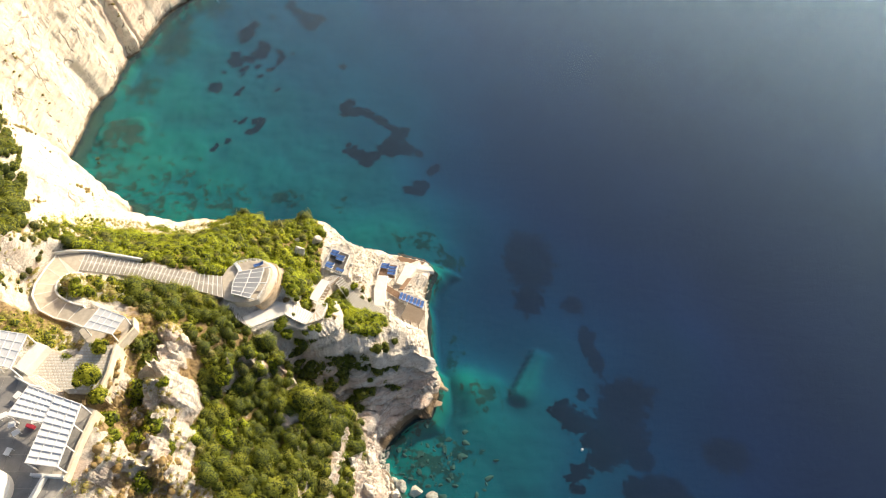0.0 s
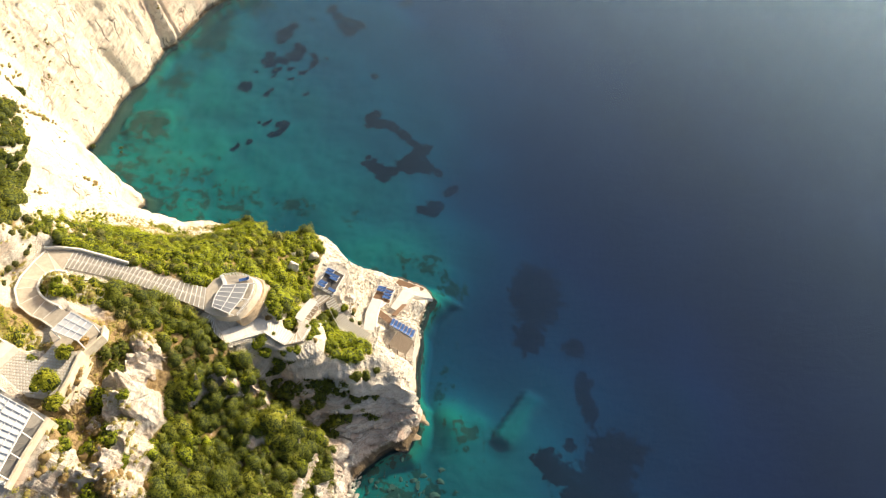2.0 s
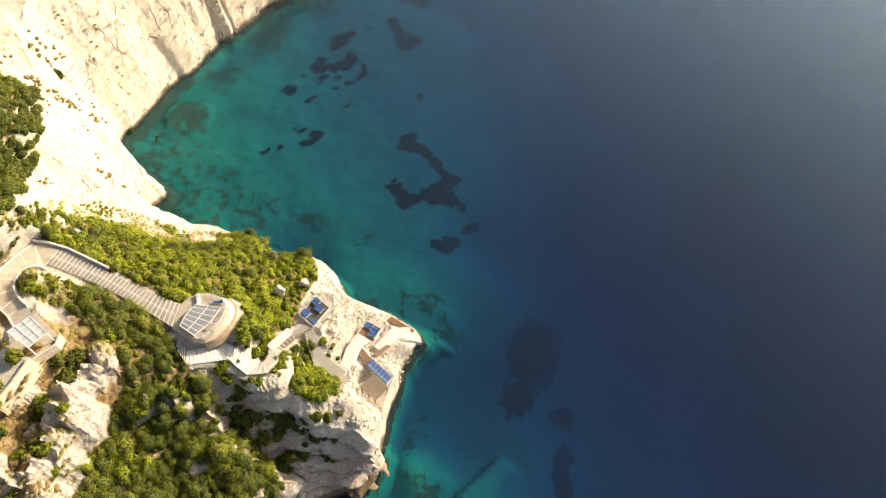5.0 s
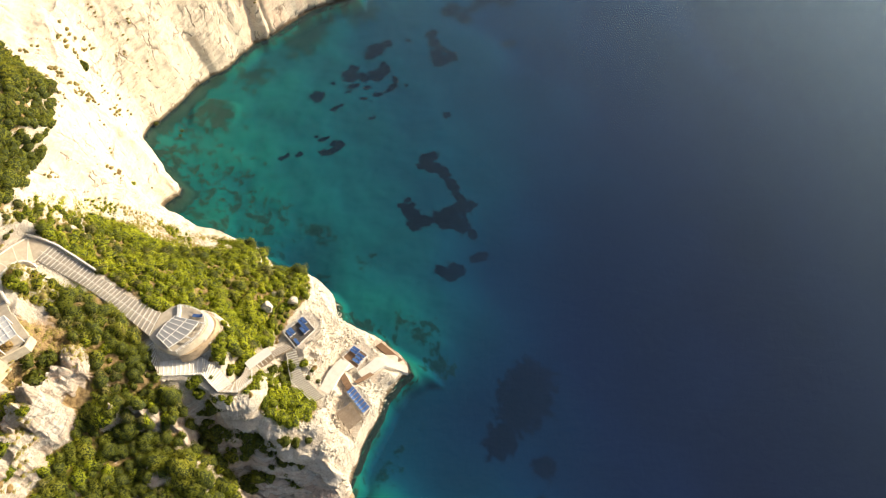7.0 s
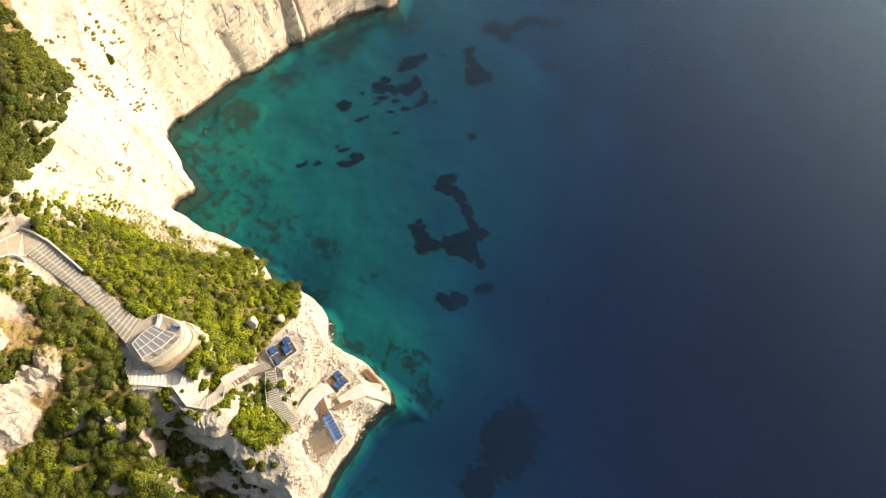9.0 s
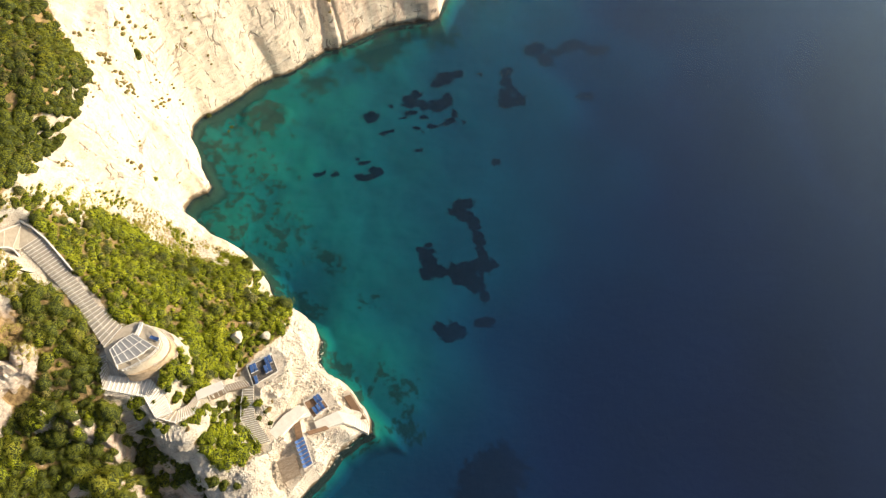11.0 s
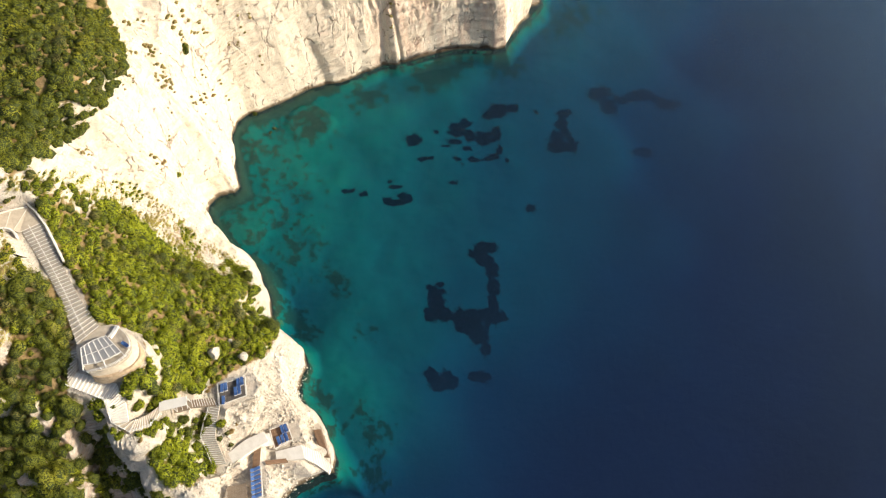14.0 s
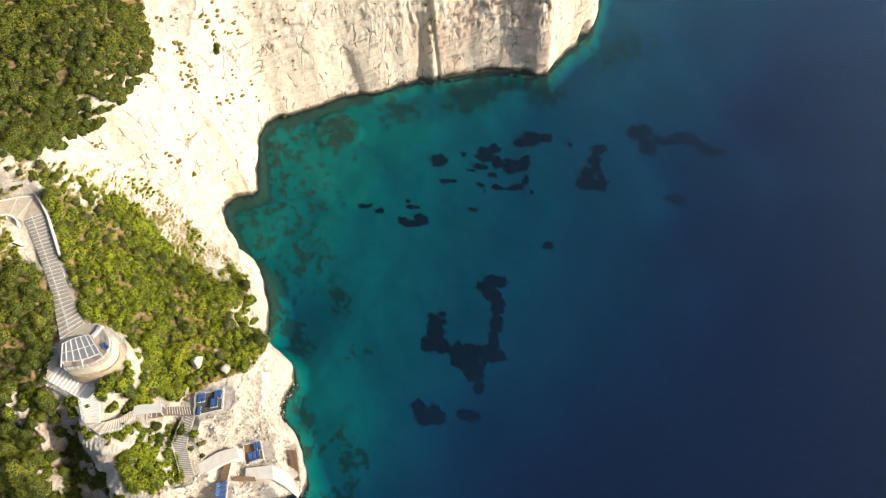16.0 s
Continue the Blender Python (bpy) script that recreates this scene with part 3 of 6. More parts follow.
WEEDS_OUTER = [(-54.7, 212.3, 2.6, 1.6), (-51.4, 208.3, 1.5, 4.0), (-48.4, 203.4, 2.0, 2.6), (-46.5, 200.3, 2.0, 2.6), (-44.0, 202.5, 3.0, 1.7), (-44.5, 206.5, 1.3, 3.5), (-54.4, 228.4, 3.9, 2.6), (-48.9, 227.1, 2.8, 3.0), (-48.2, 233.3, 3.1, 1.7), (-45.8, 240.4, 4.9, 2.2), (-39.4, 244.5, 3.8, 2.1),
               (-29.7, 222.7, 3.6, 1.9), (-58.8, 147.0, 1.4, 1.6), (-56.7, 152.2, 1.8, 1.6), (-56.4, 148.7, 2.9, 1.0), (-67.8, 140.1, 1.6, 0.8), (-64.4, 143.0, 1.0, 0.6), (-64.0, 151.8, 0.8, 0.6), (-61.1, 152.6, 1.6, 0.8), (-53.1, 166.6, 1.3, 0.8), (-33.2, 179.5, 1.1, 1.3)]
WEEDS_HOOK = [(-30.1, 160.4, 3.3, 1.8), (-30.2, 157.7, 2.7, 1.7), (-27.4, 157.3, 2.7, 1.5), (-24.0, 157.2, 1.9, 2.4), (-20.3, 154.3, 1.3, 3.0), (-16.6, 151.1, 1.3, 2.2), (-11.6, 150.2, 1.7, 1.5), (-14.1, 148.0, 3.1, 2.2), (-16.0, 144.9, 3.1, 1.9), (-18.6, 140.7, 3.1, 1.7), (-22.1, 137.8, 2.9, 2.8),
              (-25.9, 139.8, 2.2, 2.9), (-28.5, 143.1, 0.9, 0.8), (-29.6, 140.0, 0.7, 1.0), (-23.9, 135.5, 1.1, 1.9), (-14.7, 141.6, 4.0, 1.8), (-11.0, 142.5, 2.5, 2.4), (-7.6, 141.2, 1.5, 1.9), (-7.4, 127.8, 3.2, 2.1), (-10.0, 126.2, 1.4, 1.3), (-6.7, 125.3, 1.9, 1.1), (-3.0, 135.7, 2.4, 1.4)]
WEEDS_SOUTH = [(35.9, 78.9, 2.0, 4.4), (37.3, 73.5, 1.6, 3.6), (32.7, 64.1, 1.2, 1.3), (27.6, 59.2, 2.9, 2.7), (29.9, 56.9, 3.1, 2.4), (34.6, 53.2, 3.8, 2.9), (39.9, 54.5, 6.4, 6.0), (42.2, 61.2, 5.2, 4.2), (44.2, 65.4, 6.0, 3.6), (44.1, 49.3, 3.5, 2.6), (35.2, 48.1, 3.3, 2.3), (29.9, 45.6, 2.2, 1.5),
               (27.8, 43.8, 1.2, 1.2), (28.8, 41.7, 1.7, 1.2), (48.0, 43.0, 5.5, 2.7), (42.9, 41.9, 3.7, 3.0), (49.9, 40.0, 6.1, 2.4), (22.4, 91.1, 3.6, 4.4), (33.6, 90.1, 2.6, 2.6), (23.4, 105.0, 6.1, 9.3), (65.5, 50.7, 5.0, 3.7)]
# soundings of the sea floor: x, y, depth
DEPTHS_BAY = [(-103, 126, 1.8), (-92, 127, 2), (-83, 134, 2.5), (-76, 141, 3), (-98, 152, 2.5), (-86, 162, 3.5), (-90, 184, 4), (-87, 197, 4.5), (-70, 152, 4), (-59, 165, 5), (-64, 124, 3.5), (-55, 135, 4.2), (-74, 110, 1.8), (-57, 114, 3.2), (-45, 109, 6), (-52, 125, 3.8),
              (-32, 118, 4.2), (-29, 108, 4), (-22, 101, 3.2), (-15, 106, 4.2), (-4, 104, 4), (-6, 96, 2.6), (-4, 115, 5.5), (7, 116, 7), (-42, 140, 5), (-38, 152, 6), (-23, 126, 5.5), (-35, 168, 6.5), (-22, 146, 6.5), (-13, 162, 7.5), (-51, 179, 6.5), (-72, 204, 6.5)]
DEPTHS_OUT = [(-79, 220, 6.5), (-87, 240, 6), (-94, 254, 6), (-72, 233, 6), (-75, 252, 7), (-59, 239, 8), (-40, 208, 7.5), (-24, 189, 8), (4, 149, 8.5), (9, 130, 10.5), (0, 170, 9.5), (-12, 198, 10), (-70, 272, 9), (-34, 239, 11), (-7, 225, 12.5), (16, 183, 12.5),
              (19, 155, 13), (34, 159, 16), (27, 201, 14.5), (-38, 279, 14), (12, 238, 16), (48, 207, 18), (22, 137, 14), (27, 120, 14), (47, 126, 17), (21, 159, 13), (70, 160, 20), (80, 110, 19), (90, 60, 18), (110, 200, 22), (60, 280, 20), (100, 20, 18)]
DEPTHS_HEAD = [(-21, 104, 2.6), (-14, 107, 3.2), (-1, 101, 2.8), (-5, 106, 5), (5, 101, 8), (0, 80, 8), (-2, 72, 6), (10, 89, 11), (17, 107, 12), (31, 102, 11), (46, 95, 14), (-1, 92, 7), (1, 82, 9), (0, 76, 6), (12, 99, 10.5), (9, 108, 8.5), (16, 92, 11),
               (38, 96, 13), (43, 74, 12), (48, 114, 16), (-14, 107, 3), (-3, 103, 2.6), (-6, 109, 4), (-7, 98, 3), (27, 86, 10.5), (32, 72, 8), (55, 66, 12), (19, 79, 9), (12, 76, 8.5)]
DEPTHS_SOUTH = [(4, 67, 2.2), (10, 66, 2.8), (6, 62, 3), (3, 58, 5), (-2, 52, 3.5), (9, 51, 4), (15, 48, 4.5), (-7, 47, 2.5), (3, 43, 4), (21, 66, 3.8), (24, 76, 7), (22, 57, 5.5), (21, 47, 5.5), (34, 46, 7.5), (51, 45, 11), (65, 53, 14), (0, 25, 5), (25, 20, 7.5), (50, 15, 12)]

xs = np.unique(np.concatenate([np.arange(-128, 6, 0.5), np.arange(6, 70, 1.0), np.arange(70, 200, 4), np.arange(200, 1600, 60), -128 - 1.2 ** np.arange(1, 40), [1600]]))
ys = np.unique(np.concatenate([np.arange(26, 126, 0.5), np.arange(126, 260, 0.8), 260 + 1.25 ** np.arange(1, 30), 26 - 1.2 ** np.arange(0, 32)]))
GX, GY = np.meshgrid(xs, ys)
wob = 0.6 * fbm(GX / 8, GY / 8, 0, 2, 3) + 0.04 * fbm(GX / 1.7, GY / 1.7, 0, 3, 9)
wobx = 0.6 * fbm(GX / 8, GY / 8, 5, 2, 21) + 0.04 * fbm(GX / 1.7, GY / 1.7, 5, 3, 27)
QX, QY = GX + wobx * 0.8, GY + wob * 0.8
SD = edge_distance(COAST, QX, QY) * np.where(inside(COAST, QX, QY), 1, -1)
top = np.clip(hill_at(GX, GY), 0.6, 95)
top = np.where(GX < -180, np.minimum(top, 85), top)
wide = 3.2 + 3.5 * np.exp(-((GX + 86) ** 2 + (GY - 114) ** 2) / 70) + 4.5 * smooth(-72, -90, GX) - 0.4 * smooth(140, 165, GY) + 3.0 * smooth(66, 58, GY) * smooth(-40, -10, GX)
lift = np.clip(SD / wide, 0, 1)
lift = 1 - (1 - lift) ** 2.0
H = top * lift
SMOOTH_H, REACH = H.copy(), wide
# rock relief: ledges on the slopes, lumps on the flats
sy0, sx0 = np.gradient(H, ys, xs)
wall_like = smooth(0.7, 1.8, np.hypot(sx0, sy0))
soil = np.zeros_like(H)
for poly in (SLOPE_SCRUB, RAVINE_SCRUB, FOREST, KNOLL_SCRUB):
    soil = np.maximum(soil, smooth(-2.0, 1.0, edge_distance(poly, GX, GY) * np.where(inside(poly, GX, GY), 1, -1)))
soil = np.maximum(soil, 0.95 * np.exp(-(((GX + 49) / 11) ** 2 + ((GY - 46) / 20) ** 2) ** 2))
soil = np.maximum(soil, 0.85 * np.exp(-(((GX + 69) / 9) ** 2 + ((GY - 55) / 6) ** 2)))
soil = np.maximum(soil, 0.62 * np.exp(-(((GX + 66) / 13) ** 2 + ((GY - 94) / 7) ** 2)))
ledge = fbm(GX / 9, GY / 9, 0, 3, 40)
step_h = 2.6
ph = (H + 2.2 * ledge) / step_h
H = H + lift * (1 - 0.8 * soil) * (0.25 + 0.45 * wall_like) * step_h * (smooth(0.25, 0.75, ph - np.floor(ph)) - (ph - np.floor(ph)))
shelf = smooth(60.5, 58.5, GY) * smooth(-34, -27, GX) * smooth(-1, 3, SD)
ph = (H + 1.2 * ledge) / 4.6
H = H + shelf * 0.85 * 4.6 * (smooth(0.36, 0.64, ph - np.floor(ph)) - (ph - np.floor(ph)))
lump = 0.8 * fbm(GX / 5, GY / 5, 0, 5, 50, 0.55) + 0.4 * np.abs(fbm(GX / 1.4, GY / 1.4, 0, 3, 60))
H = H + lift * lump * (1 - 0.85 * wall_like) * np.clip(top / 8, 0.2, 1)
# the south face's walls and ledges
fx = [[p[0] for p in row] for row in FACE]
FYS = np.array([np.interp(xs, a, [p[1] for p in row]) for a, row in zip(fx, FACE)]) + 0.35 * value_noise(xs / 2.3, xs * 0, 0, 140)[None] + np.array([0.2 * value_noise(xs / 0.9, xs * 0, k, 141) for k in range(5)])
FZS = np.array([np.interp(xs, a, [p[2] for p in row]) for a, row in zip(fx, FACE)]) + np.array([0.5 * value_noise(xs / 3.1, xs * 0, k, 142) for k in range(5)])
steps_ = [(0.0, 0.0), (0.10, 0.36), (0.46, 0.43), (0.55, 0.78), (0.90, 0.85), (1.0, 1.0)]
jog = [0.06 * value_noise(xs / 1.7, xs * 0, k, 143) * (0 < k < 5) for k in range(6)]
FYS = np.concatenate([FYS[:3], [FYS[3] + (FYS[4] - FYS[3]) * np.clip(u + g, 0, 1) for (u, v), g in zip(steps_, jog)]])
FZS = np.concatenate([FZS[:3], [FZS[3] + (FZS[4] - FZS[3]) * np.clip(v + g, 0, 1) for (u, v), g in zip(steps_, jog)]])
for i in np.nonzero((xs > -34) & (xs < -2.5))[0]:
    zz = np.interp(ys, FYS[::-1, i], FZS[::-1, i])
    on = smooth(FYS[-1, i] - 1.8, FYS[-1, i], ys) * smooth(FYS[0, i] + 0.9, FYS[0, i] + 0.2, ys) * smooth(-34, -30, xs[i]) * (SD[:, i] > 0)
    H[:, i] = H[:, i] + on * (zz * np.clip(SD[:, i] / 1.2, 0, 1) + 0.5 * lump[:, i] - H[:, i])
# crags: x, y, radius, height
for cx, cy, cr, ch in CRAGS:
    cr, ch = cr * 1.2, ch * 1.45
    q = np.hypot(GX - cx + 0.7 * fbm(GX / 2.2, GY / 2.2, cx, 3, 120), (GY - cy) * 0.85 + 0.7 * fbm(GX / 2.2, GY / 2.2, cy, 3, 121)) / cr
    rise = np.clip(1 - q**3, 0, 1) ** 0.7
    H = H + ch * rise * (1 + 0.35 * fbm(GX / 1.6, GY / 1.6, 0, 3, 122)) - 0.9 * smooth(0, 0.2, rise) * np.abs(fbm(GX / 1.3, GY / 1.3, cx, 3, 123))
    soil = soil * (1 - smooth(0.02, 0.25, rise))
# level the paths
for line, half in CUTS:
    for (x0, y0, z0), (x1, y1, z1) in zip(line, line[1:]):
        dx, dy = x1 - x0, y1 - y0
        u = np.clip(((GX - x0) * dx + (GY - y0) * dy) / (dx * dx + dy * dy), 0, 1)
        away = np.hypot(GX - x0 - u * dx, GY - y0 - u * dy)
        k = smooth(half + 2.2, half + 0.4, away)
        H = np.where(SD > 0, H + k * (z0 + u * (z1 - z0) - 0.35 - H), H)
# sea floor
out_d = np.clip(-SD, 0, None)
num, den = 16.0 * 1e-4, 1e-4
for sx_, sy_, sd_ in DEPTHS_BAY + DEPTHS_OUT + DEPTHS_HEAD + DEPTHS_SOUTH:
    q = (GX - sx_) ** 2 + (GY - sy_) ** 2
    near_ = np.exp(-q / (2 * (2.5 + 0.62 * sd_) ** 2)) + 0.02 * np.exp(-q / (2 * 22.0 ** 2)) + 2e-4 * np.exp(-q / (2 * 60.0 ** 2))
    num, den = num + near_ * sd_, den + near_
bed = -num / den
# a sunken slab and shoals off the point
along, across = (GX - 20.5) * 0.45 + (GY - 68) * 0.89, (GX - 20.5) * 0.89 - (GY - 68) * 0.45
bed = bed + 1.8 * smooth(9, 6, np.abs(along)) * smooth(-2.6, -2.2, across) * smooth(4.0, 0.5, across)
for bx, by, br, bz in ((4, 65.6, 4.0, 1.6), (11.5, 65.5, 2.2, 1.2), (7, 61, 4, 0.8)):
    bed = bed + bz * np.exp(-((GX - bx) ** 2 + (GY - by) ** 2) / br**2)
# the broad drowned outcrop at the head of the bay
oval = ((GX + 95 + 1.2 * ledge) / 8.0) ** 2 + ((GY - 145 + 1.2 * ledge) / 6.5) ** 2
bed = bed + 0.8 * smooth(1.25, 0.75, oval)
bed = np.minimum(bed, -0.5 - 0.05 * out_d)
bed = np.maximum(bed, -0.9 - (1.0 + 0.9 * smooth(165, 180, GY) + 2.0 * smooth(-12, -6, GX) * smooth(66, 70, GY) * smooth(97, 92, GY)) * out_d)
bed = np.maximum(bed, -28) + (0.35 * fbm(GX / 6, GY / 6, 0, 4, 70) * smooth(0, 6, out_d) * smooth(9, 4, -bed))
H = np.where(SD > 0, H, np.minimum(bed, -0.25 - 0.3 * np.minimum(out_d, 1)))
# steepness, and the way that the rock faces
gy_, gx_ = np.gradient(H, ys, xs)
steep = smooth(0.9, 2.0, np.hypot(gx_, gy_) + 0.6 * smooth(66.5, 65, GY) * smooth(51, 54, GY) * smooth(-32, -27, GX)) * (SD > -0.6)
soil = soil * (1 - 0.8 * wall_like) * (1 - 0.9 * smooth(0.25, 0.6, steep) * smooth(-46, -40, GX))
fy_, fx_ = np.gradient(SD, ys, xs)
for _ in range(2):
    gx_ = (gx_ + np.roll(gx_, 1, 0) + np.roll(gx_, -1, 0) + np.roll(gx_, 1, 1) + np.roll(gx_, -1, 1)) / 5
    gy_ = (gy_ + np.roll(gy_, 1, 0) + np.roll(gy_, -1, 0) + np.roll(gy_, 1, 1) + np.roll(gy_, -1, 1)) / 5
face_n = np.hypot(gx_, gy_) + 1e-6
FX, FY = -gx_ / face_n, -gy_ / face_n


def rock_push(x, y, z):
    """How far the rock stands out of its smooth face: buttresses, beds, blocks."""
    beds = z + 1.5 * fbm(x / 14, y / 14, 0, 2, 40) + 0.18 * (x - y)
    far = smooth(116, 128, y)
    big = (1.0 - 0.6 * far) * fbm(x / 7, y / 7, z / 12, 3, 80, 0.5) + 0.7 * far * smooth(150, 165, y) * fbm(x / 9, y / 9, z / 30, 2, 81)
    # a cave by the water, two chimneys and a hollow in the bay's cliff
    big = big - 5.5 * np.exp(-((y - 231.5) / 2.2) ** 2) * smooth(7, 3, z) * smooth(225, 228, y)
    big = big - 1.3 * far * np.exp(-((y - 175.6 - 0.06 * z) / 1.1) ** 2) * smooth(34, 6, z) - 0.9 * far * np.exp(-((y - 180.5 + 0.05 * z) / 0.6) ** 2)
    big = big - 0.9 * far * np.exp(-((y - 156.2 + 0.12 * z) / 1.6) ** 2) * smooth(20, 12, z) - 1.6 * far * np.exp(-((y - 205.5) / 1.6) ** 2) * smooth(8, 5, z)
    lay = (0.24 + 0.10 * far) * fbm(x / 16, y / 16, beds / 1.5, 2, 90)
    cut = np.abs(fbm(x / 4.5, y / 4.5, beds / 1.3, 3, 95, 0.55))
    crag = far * (0.25 + 0.5 * smooth(150, 175, y)) * smooth(6, 22, z) * np.abs(fbm(x / 3.2, y / 3.2, z / 4.5, 3, 97, 0.6))
    saw = beds / 2.9 - np.floor(beds / 2.9)
    lay = lay + (0.14 + 2.2 * smooth(66, 64, y) * smooth(-30, -24, x) + 0.2 * far * smooth(8, 20, z)) * (smooth(0.25, 0.4, saw) - saw)
    notch = (1.1 + 0.5 * far) * smooth(1.9, 0.5, z) * (0.55 + 0.6 * value_noise(x / 5, y / 5, 0, 98))
    return 0.85 * big + lay - (0.35 - 0.15 * far + 0.35 * smooth(64, 62, y)) * cut - 0.9 * crag - 0.1 - np.maximum(notch, 0)


def ground_z(x, y):
    i = np.clip(np.searchsorted(xs, x) - 1, 0, len(xs) - 2)
    j = np.clip(np.searchsorted(ys, y) - 1, 0, len(ys) - 2)
    u, v = (x - xs[i]) / (xs[i + 1] - xs[i]), (y - ys[j]) / (ys[j + 1] - ys[j])
    return (H[j, i] * (1 - u) + H[j, i + 1] * u) * (1 - v) + (H[j + 1, i] * (1 - u) + H[j + 1, i + 1] * u) * v


worn = np.maximum(0.95 * smooth(64.5, 61, GY) * smooth(-62, -56, GX), 0.22 * smooth(-60, -50, GX))
worn = worn * (1 - 0.35 * smooth(-54, -50, GX) * smooth(-40, -44, GX))
worn = np.maximum(worn, 0.5 * smooth(-70, -78, GX) * smooth(78, 70, GY))
clean = np.maximum(smooth(97, 105, GY) * smooth(-44, -54, GX), smooth(-72, -79, GX) * smooth(72, 82, GY))
clean = np.maximum(clean, 0.3 * smooth(-36, -28, GX) * smooth(63, 66, GY))
for cx, cy, cr, ch in CRAGS:
    worn = np.maximum(worn, 0.8 * smooth(1.6, 0.9, np.hypot(GX - cx, GY - cy) / (1.2 * cr)))
banded = smooth(65, 63, GY) * smooth(-34, -28, GX)
damp = 2.3 * smooth(62, 58, GY) * smooth(-24, -17, GX) * smooth(46, 50, GY)
rusty = smooth(150, 185, GY) + 0.5 * smooth(-40, -30, GX) * smooth(66, 62, GY)
weed = np.zeros_like(H)
WX, WY = GX + 0.6 * fbm(GX / 2.2, GY / 2.2, 0, 4, 110, 0.65), GY + 0.6 * fbm(GX / 2.2, GY / 2.2, 7, 4, 111, 0.65)
for beds_, turn in ((WEEDS_FAR, 59), (WEEDS_OUTER, 59), (WEEDS_HOOK, 59), (WEEDS_SOUTH, 0)):
    c, s = math.cos(radians(turn)), math.sin(radians(turn))
    for wx, wy, ra, rb in beds_:
        u, v = ((WX - wx) * c + (WY - wy) * s) / (1.12 * ra), (-(WX - wx) * s + (WY - wy) * c) / (1.12 * rb)
        weed = np.maximum(weed, 1 / (1 + (u * u + v * v) ** 2))
reef = 0.5 * smooth(3.5, 0.5, out_d) + 0.48 * smooth(36, 12, out_d) * smooth(-36, -62, GX) * smooth(165, 145, GY)
for rx_, ry_, ra, rb, k in ((-95, 145, 10, 8, 0.85), (-6, 107, 10, 5, 0.6), (1, 101, 6, 5, 0.66), (-20, 101, 8, 3.5, 0.62), (-12, 101, 6, 3, 0.55), (-46, 121, 9, 4, 0.62), (-42, 107, 10, 5, 0.75), (-56, 110, 9, 3.5, 0.72), (-30, 118, 8, 5, 0.5), (-90, 188, 8, 16, 0.85), (-95, 166, 7, 11, 0.72), (-82, 210, 9, 9, 0.8),
                            (-85, 243, 12, 16, 0.7), (8, 62, 10, 6, 0.52), (-2, 47, 13, 9, 0.6), (2, 76, 5, 14, 0.5)):
    reef = np.maximum(reef, k * np.exp(-((GX - rx_) / ra) ** 2 - ((GY - ry_) / rb) ** 2))


def sheet(name, keep, material, fields, fine=0, height=None):
    """The part of the grid whose cells are kept, as one mesh; steep cells are split fine times each way and roughened."""
    ny, nx = H.shape
    idx = np.arange(ny * nx).reshape(ny, nx)
    hard = np.zeros_like(keep)
    if fine:
        s_ = np.maximum(np.maximum(ROUGH[:-1, :-1], ROUGH[:-1, 1:]), np.maximum(ROUGH[1:, :-1], ROUGH[1:, 1:]))
        near = (xs[:-1] > -128)[None, :] & (xs[:-1] < 6)[None, :] & (ys[:-1] > 26)[:, None] & (ys[:-1] < 259)[:, None]
        hard = keep & (s_ > 0.12) & near & ~((xs[:-1] < -62)[None, :] & (ys[:-1] < 80)[:, None])
    quads = np.stack([idx[:-1, :-1], idx[:-1, 1:], idx[1:, 1:], idx[1:, :-1]], -1)[keep & ~hard]
    used, inv = np.unique(quads, return_inverse=True)
    quads = inv.reshape(-1, 4)
    co = np.stack([GX.ravel()[used], GY.ravel()[used], (H if height is None else height).ravel()[used]], 1)
    vals = {k: v.ravel()[used] for k, v in fields.items()}
    if fine:
        far_row = (ys[:-1] > 118)[:, None] & np.ones_like(hard)
    for fine, some in ((fine, hard & ~far_row), (6, hard & far_row)) if fine else ():
        j, i = np.nonzero(some)
        t = np.linspace(0, 1, fine + 1)
        u, v = (w.ravel()[None] for w in np.meshgrid(t, t))

        def blend(f):
            return ((f[j, i][:, None] * (1 - u) + f[j, i + 1][:, None] * u) * (1 - v) + (f[j + 1, i][:, None] * (1 - u) + f[j + 1, i + 1][:, None] * u) * v).ravel()
        x, y, k = blend(GX), blend(GY), blend(ROUGH)
        px, py = blend(FX), blend(FY)
        rise = np.clip(blend(SD) / blend(REACH), 0, 1)
        sd = blend(SD)
        under = np.minimum(sd, 0)
        z = blend(top) * (1 - (1 - rise) ** 2) + blend(REST) * smooth(0, 0.8, sd) - 0.25 * np.minimum(1, -under / 0.3) + 4.0 * under
        push = rock_push(x, y, z) * k * smooth(-1.2, 0.6, z)
        more = np.stack([x + px * push, y + py * push, z + 0.12 * k * fbm(x / 1.1, y / 1.1, z / 1.1, 2, 99)], 1)
        m = fine + 1
        cell = (np.arange(fine)[:, None] * m + np.arange(fine)[None]).ravel()
        base = (np.arange(len(j)) * m * m)[:, None] + cell[None]
        q2 = np.stack([base, base + 1, base + m + 1, base + m], -1).reshape(-1, 4) + len(co)
        co, quads = np.concatenate([co, more]), np.concatenate([quads, q2])
        vals = {key: np.concatenate([val, blend(fields[key])]) for key, val in vals.items()}
    me = bpy.data.meshes.new(name)
    fill_mesh(me, co, quads)
    for key, arr in vals.items():
        me.attributes.new(key, "FLOAT", "POINT").data.foreach_set("value", arr.astype(np.float32))
    me.materials.append(material)
    return new(name, me)


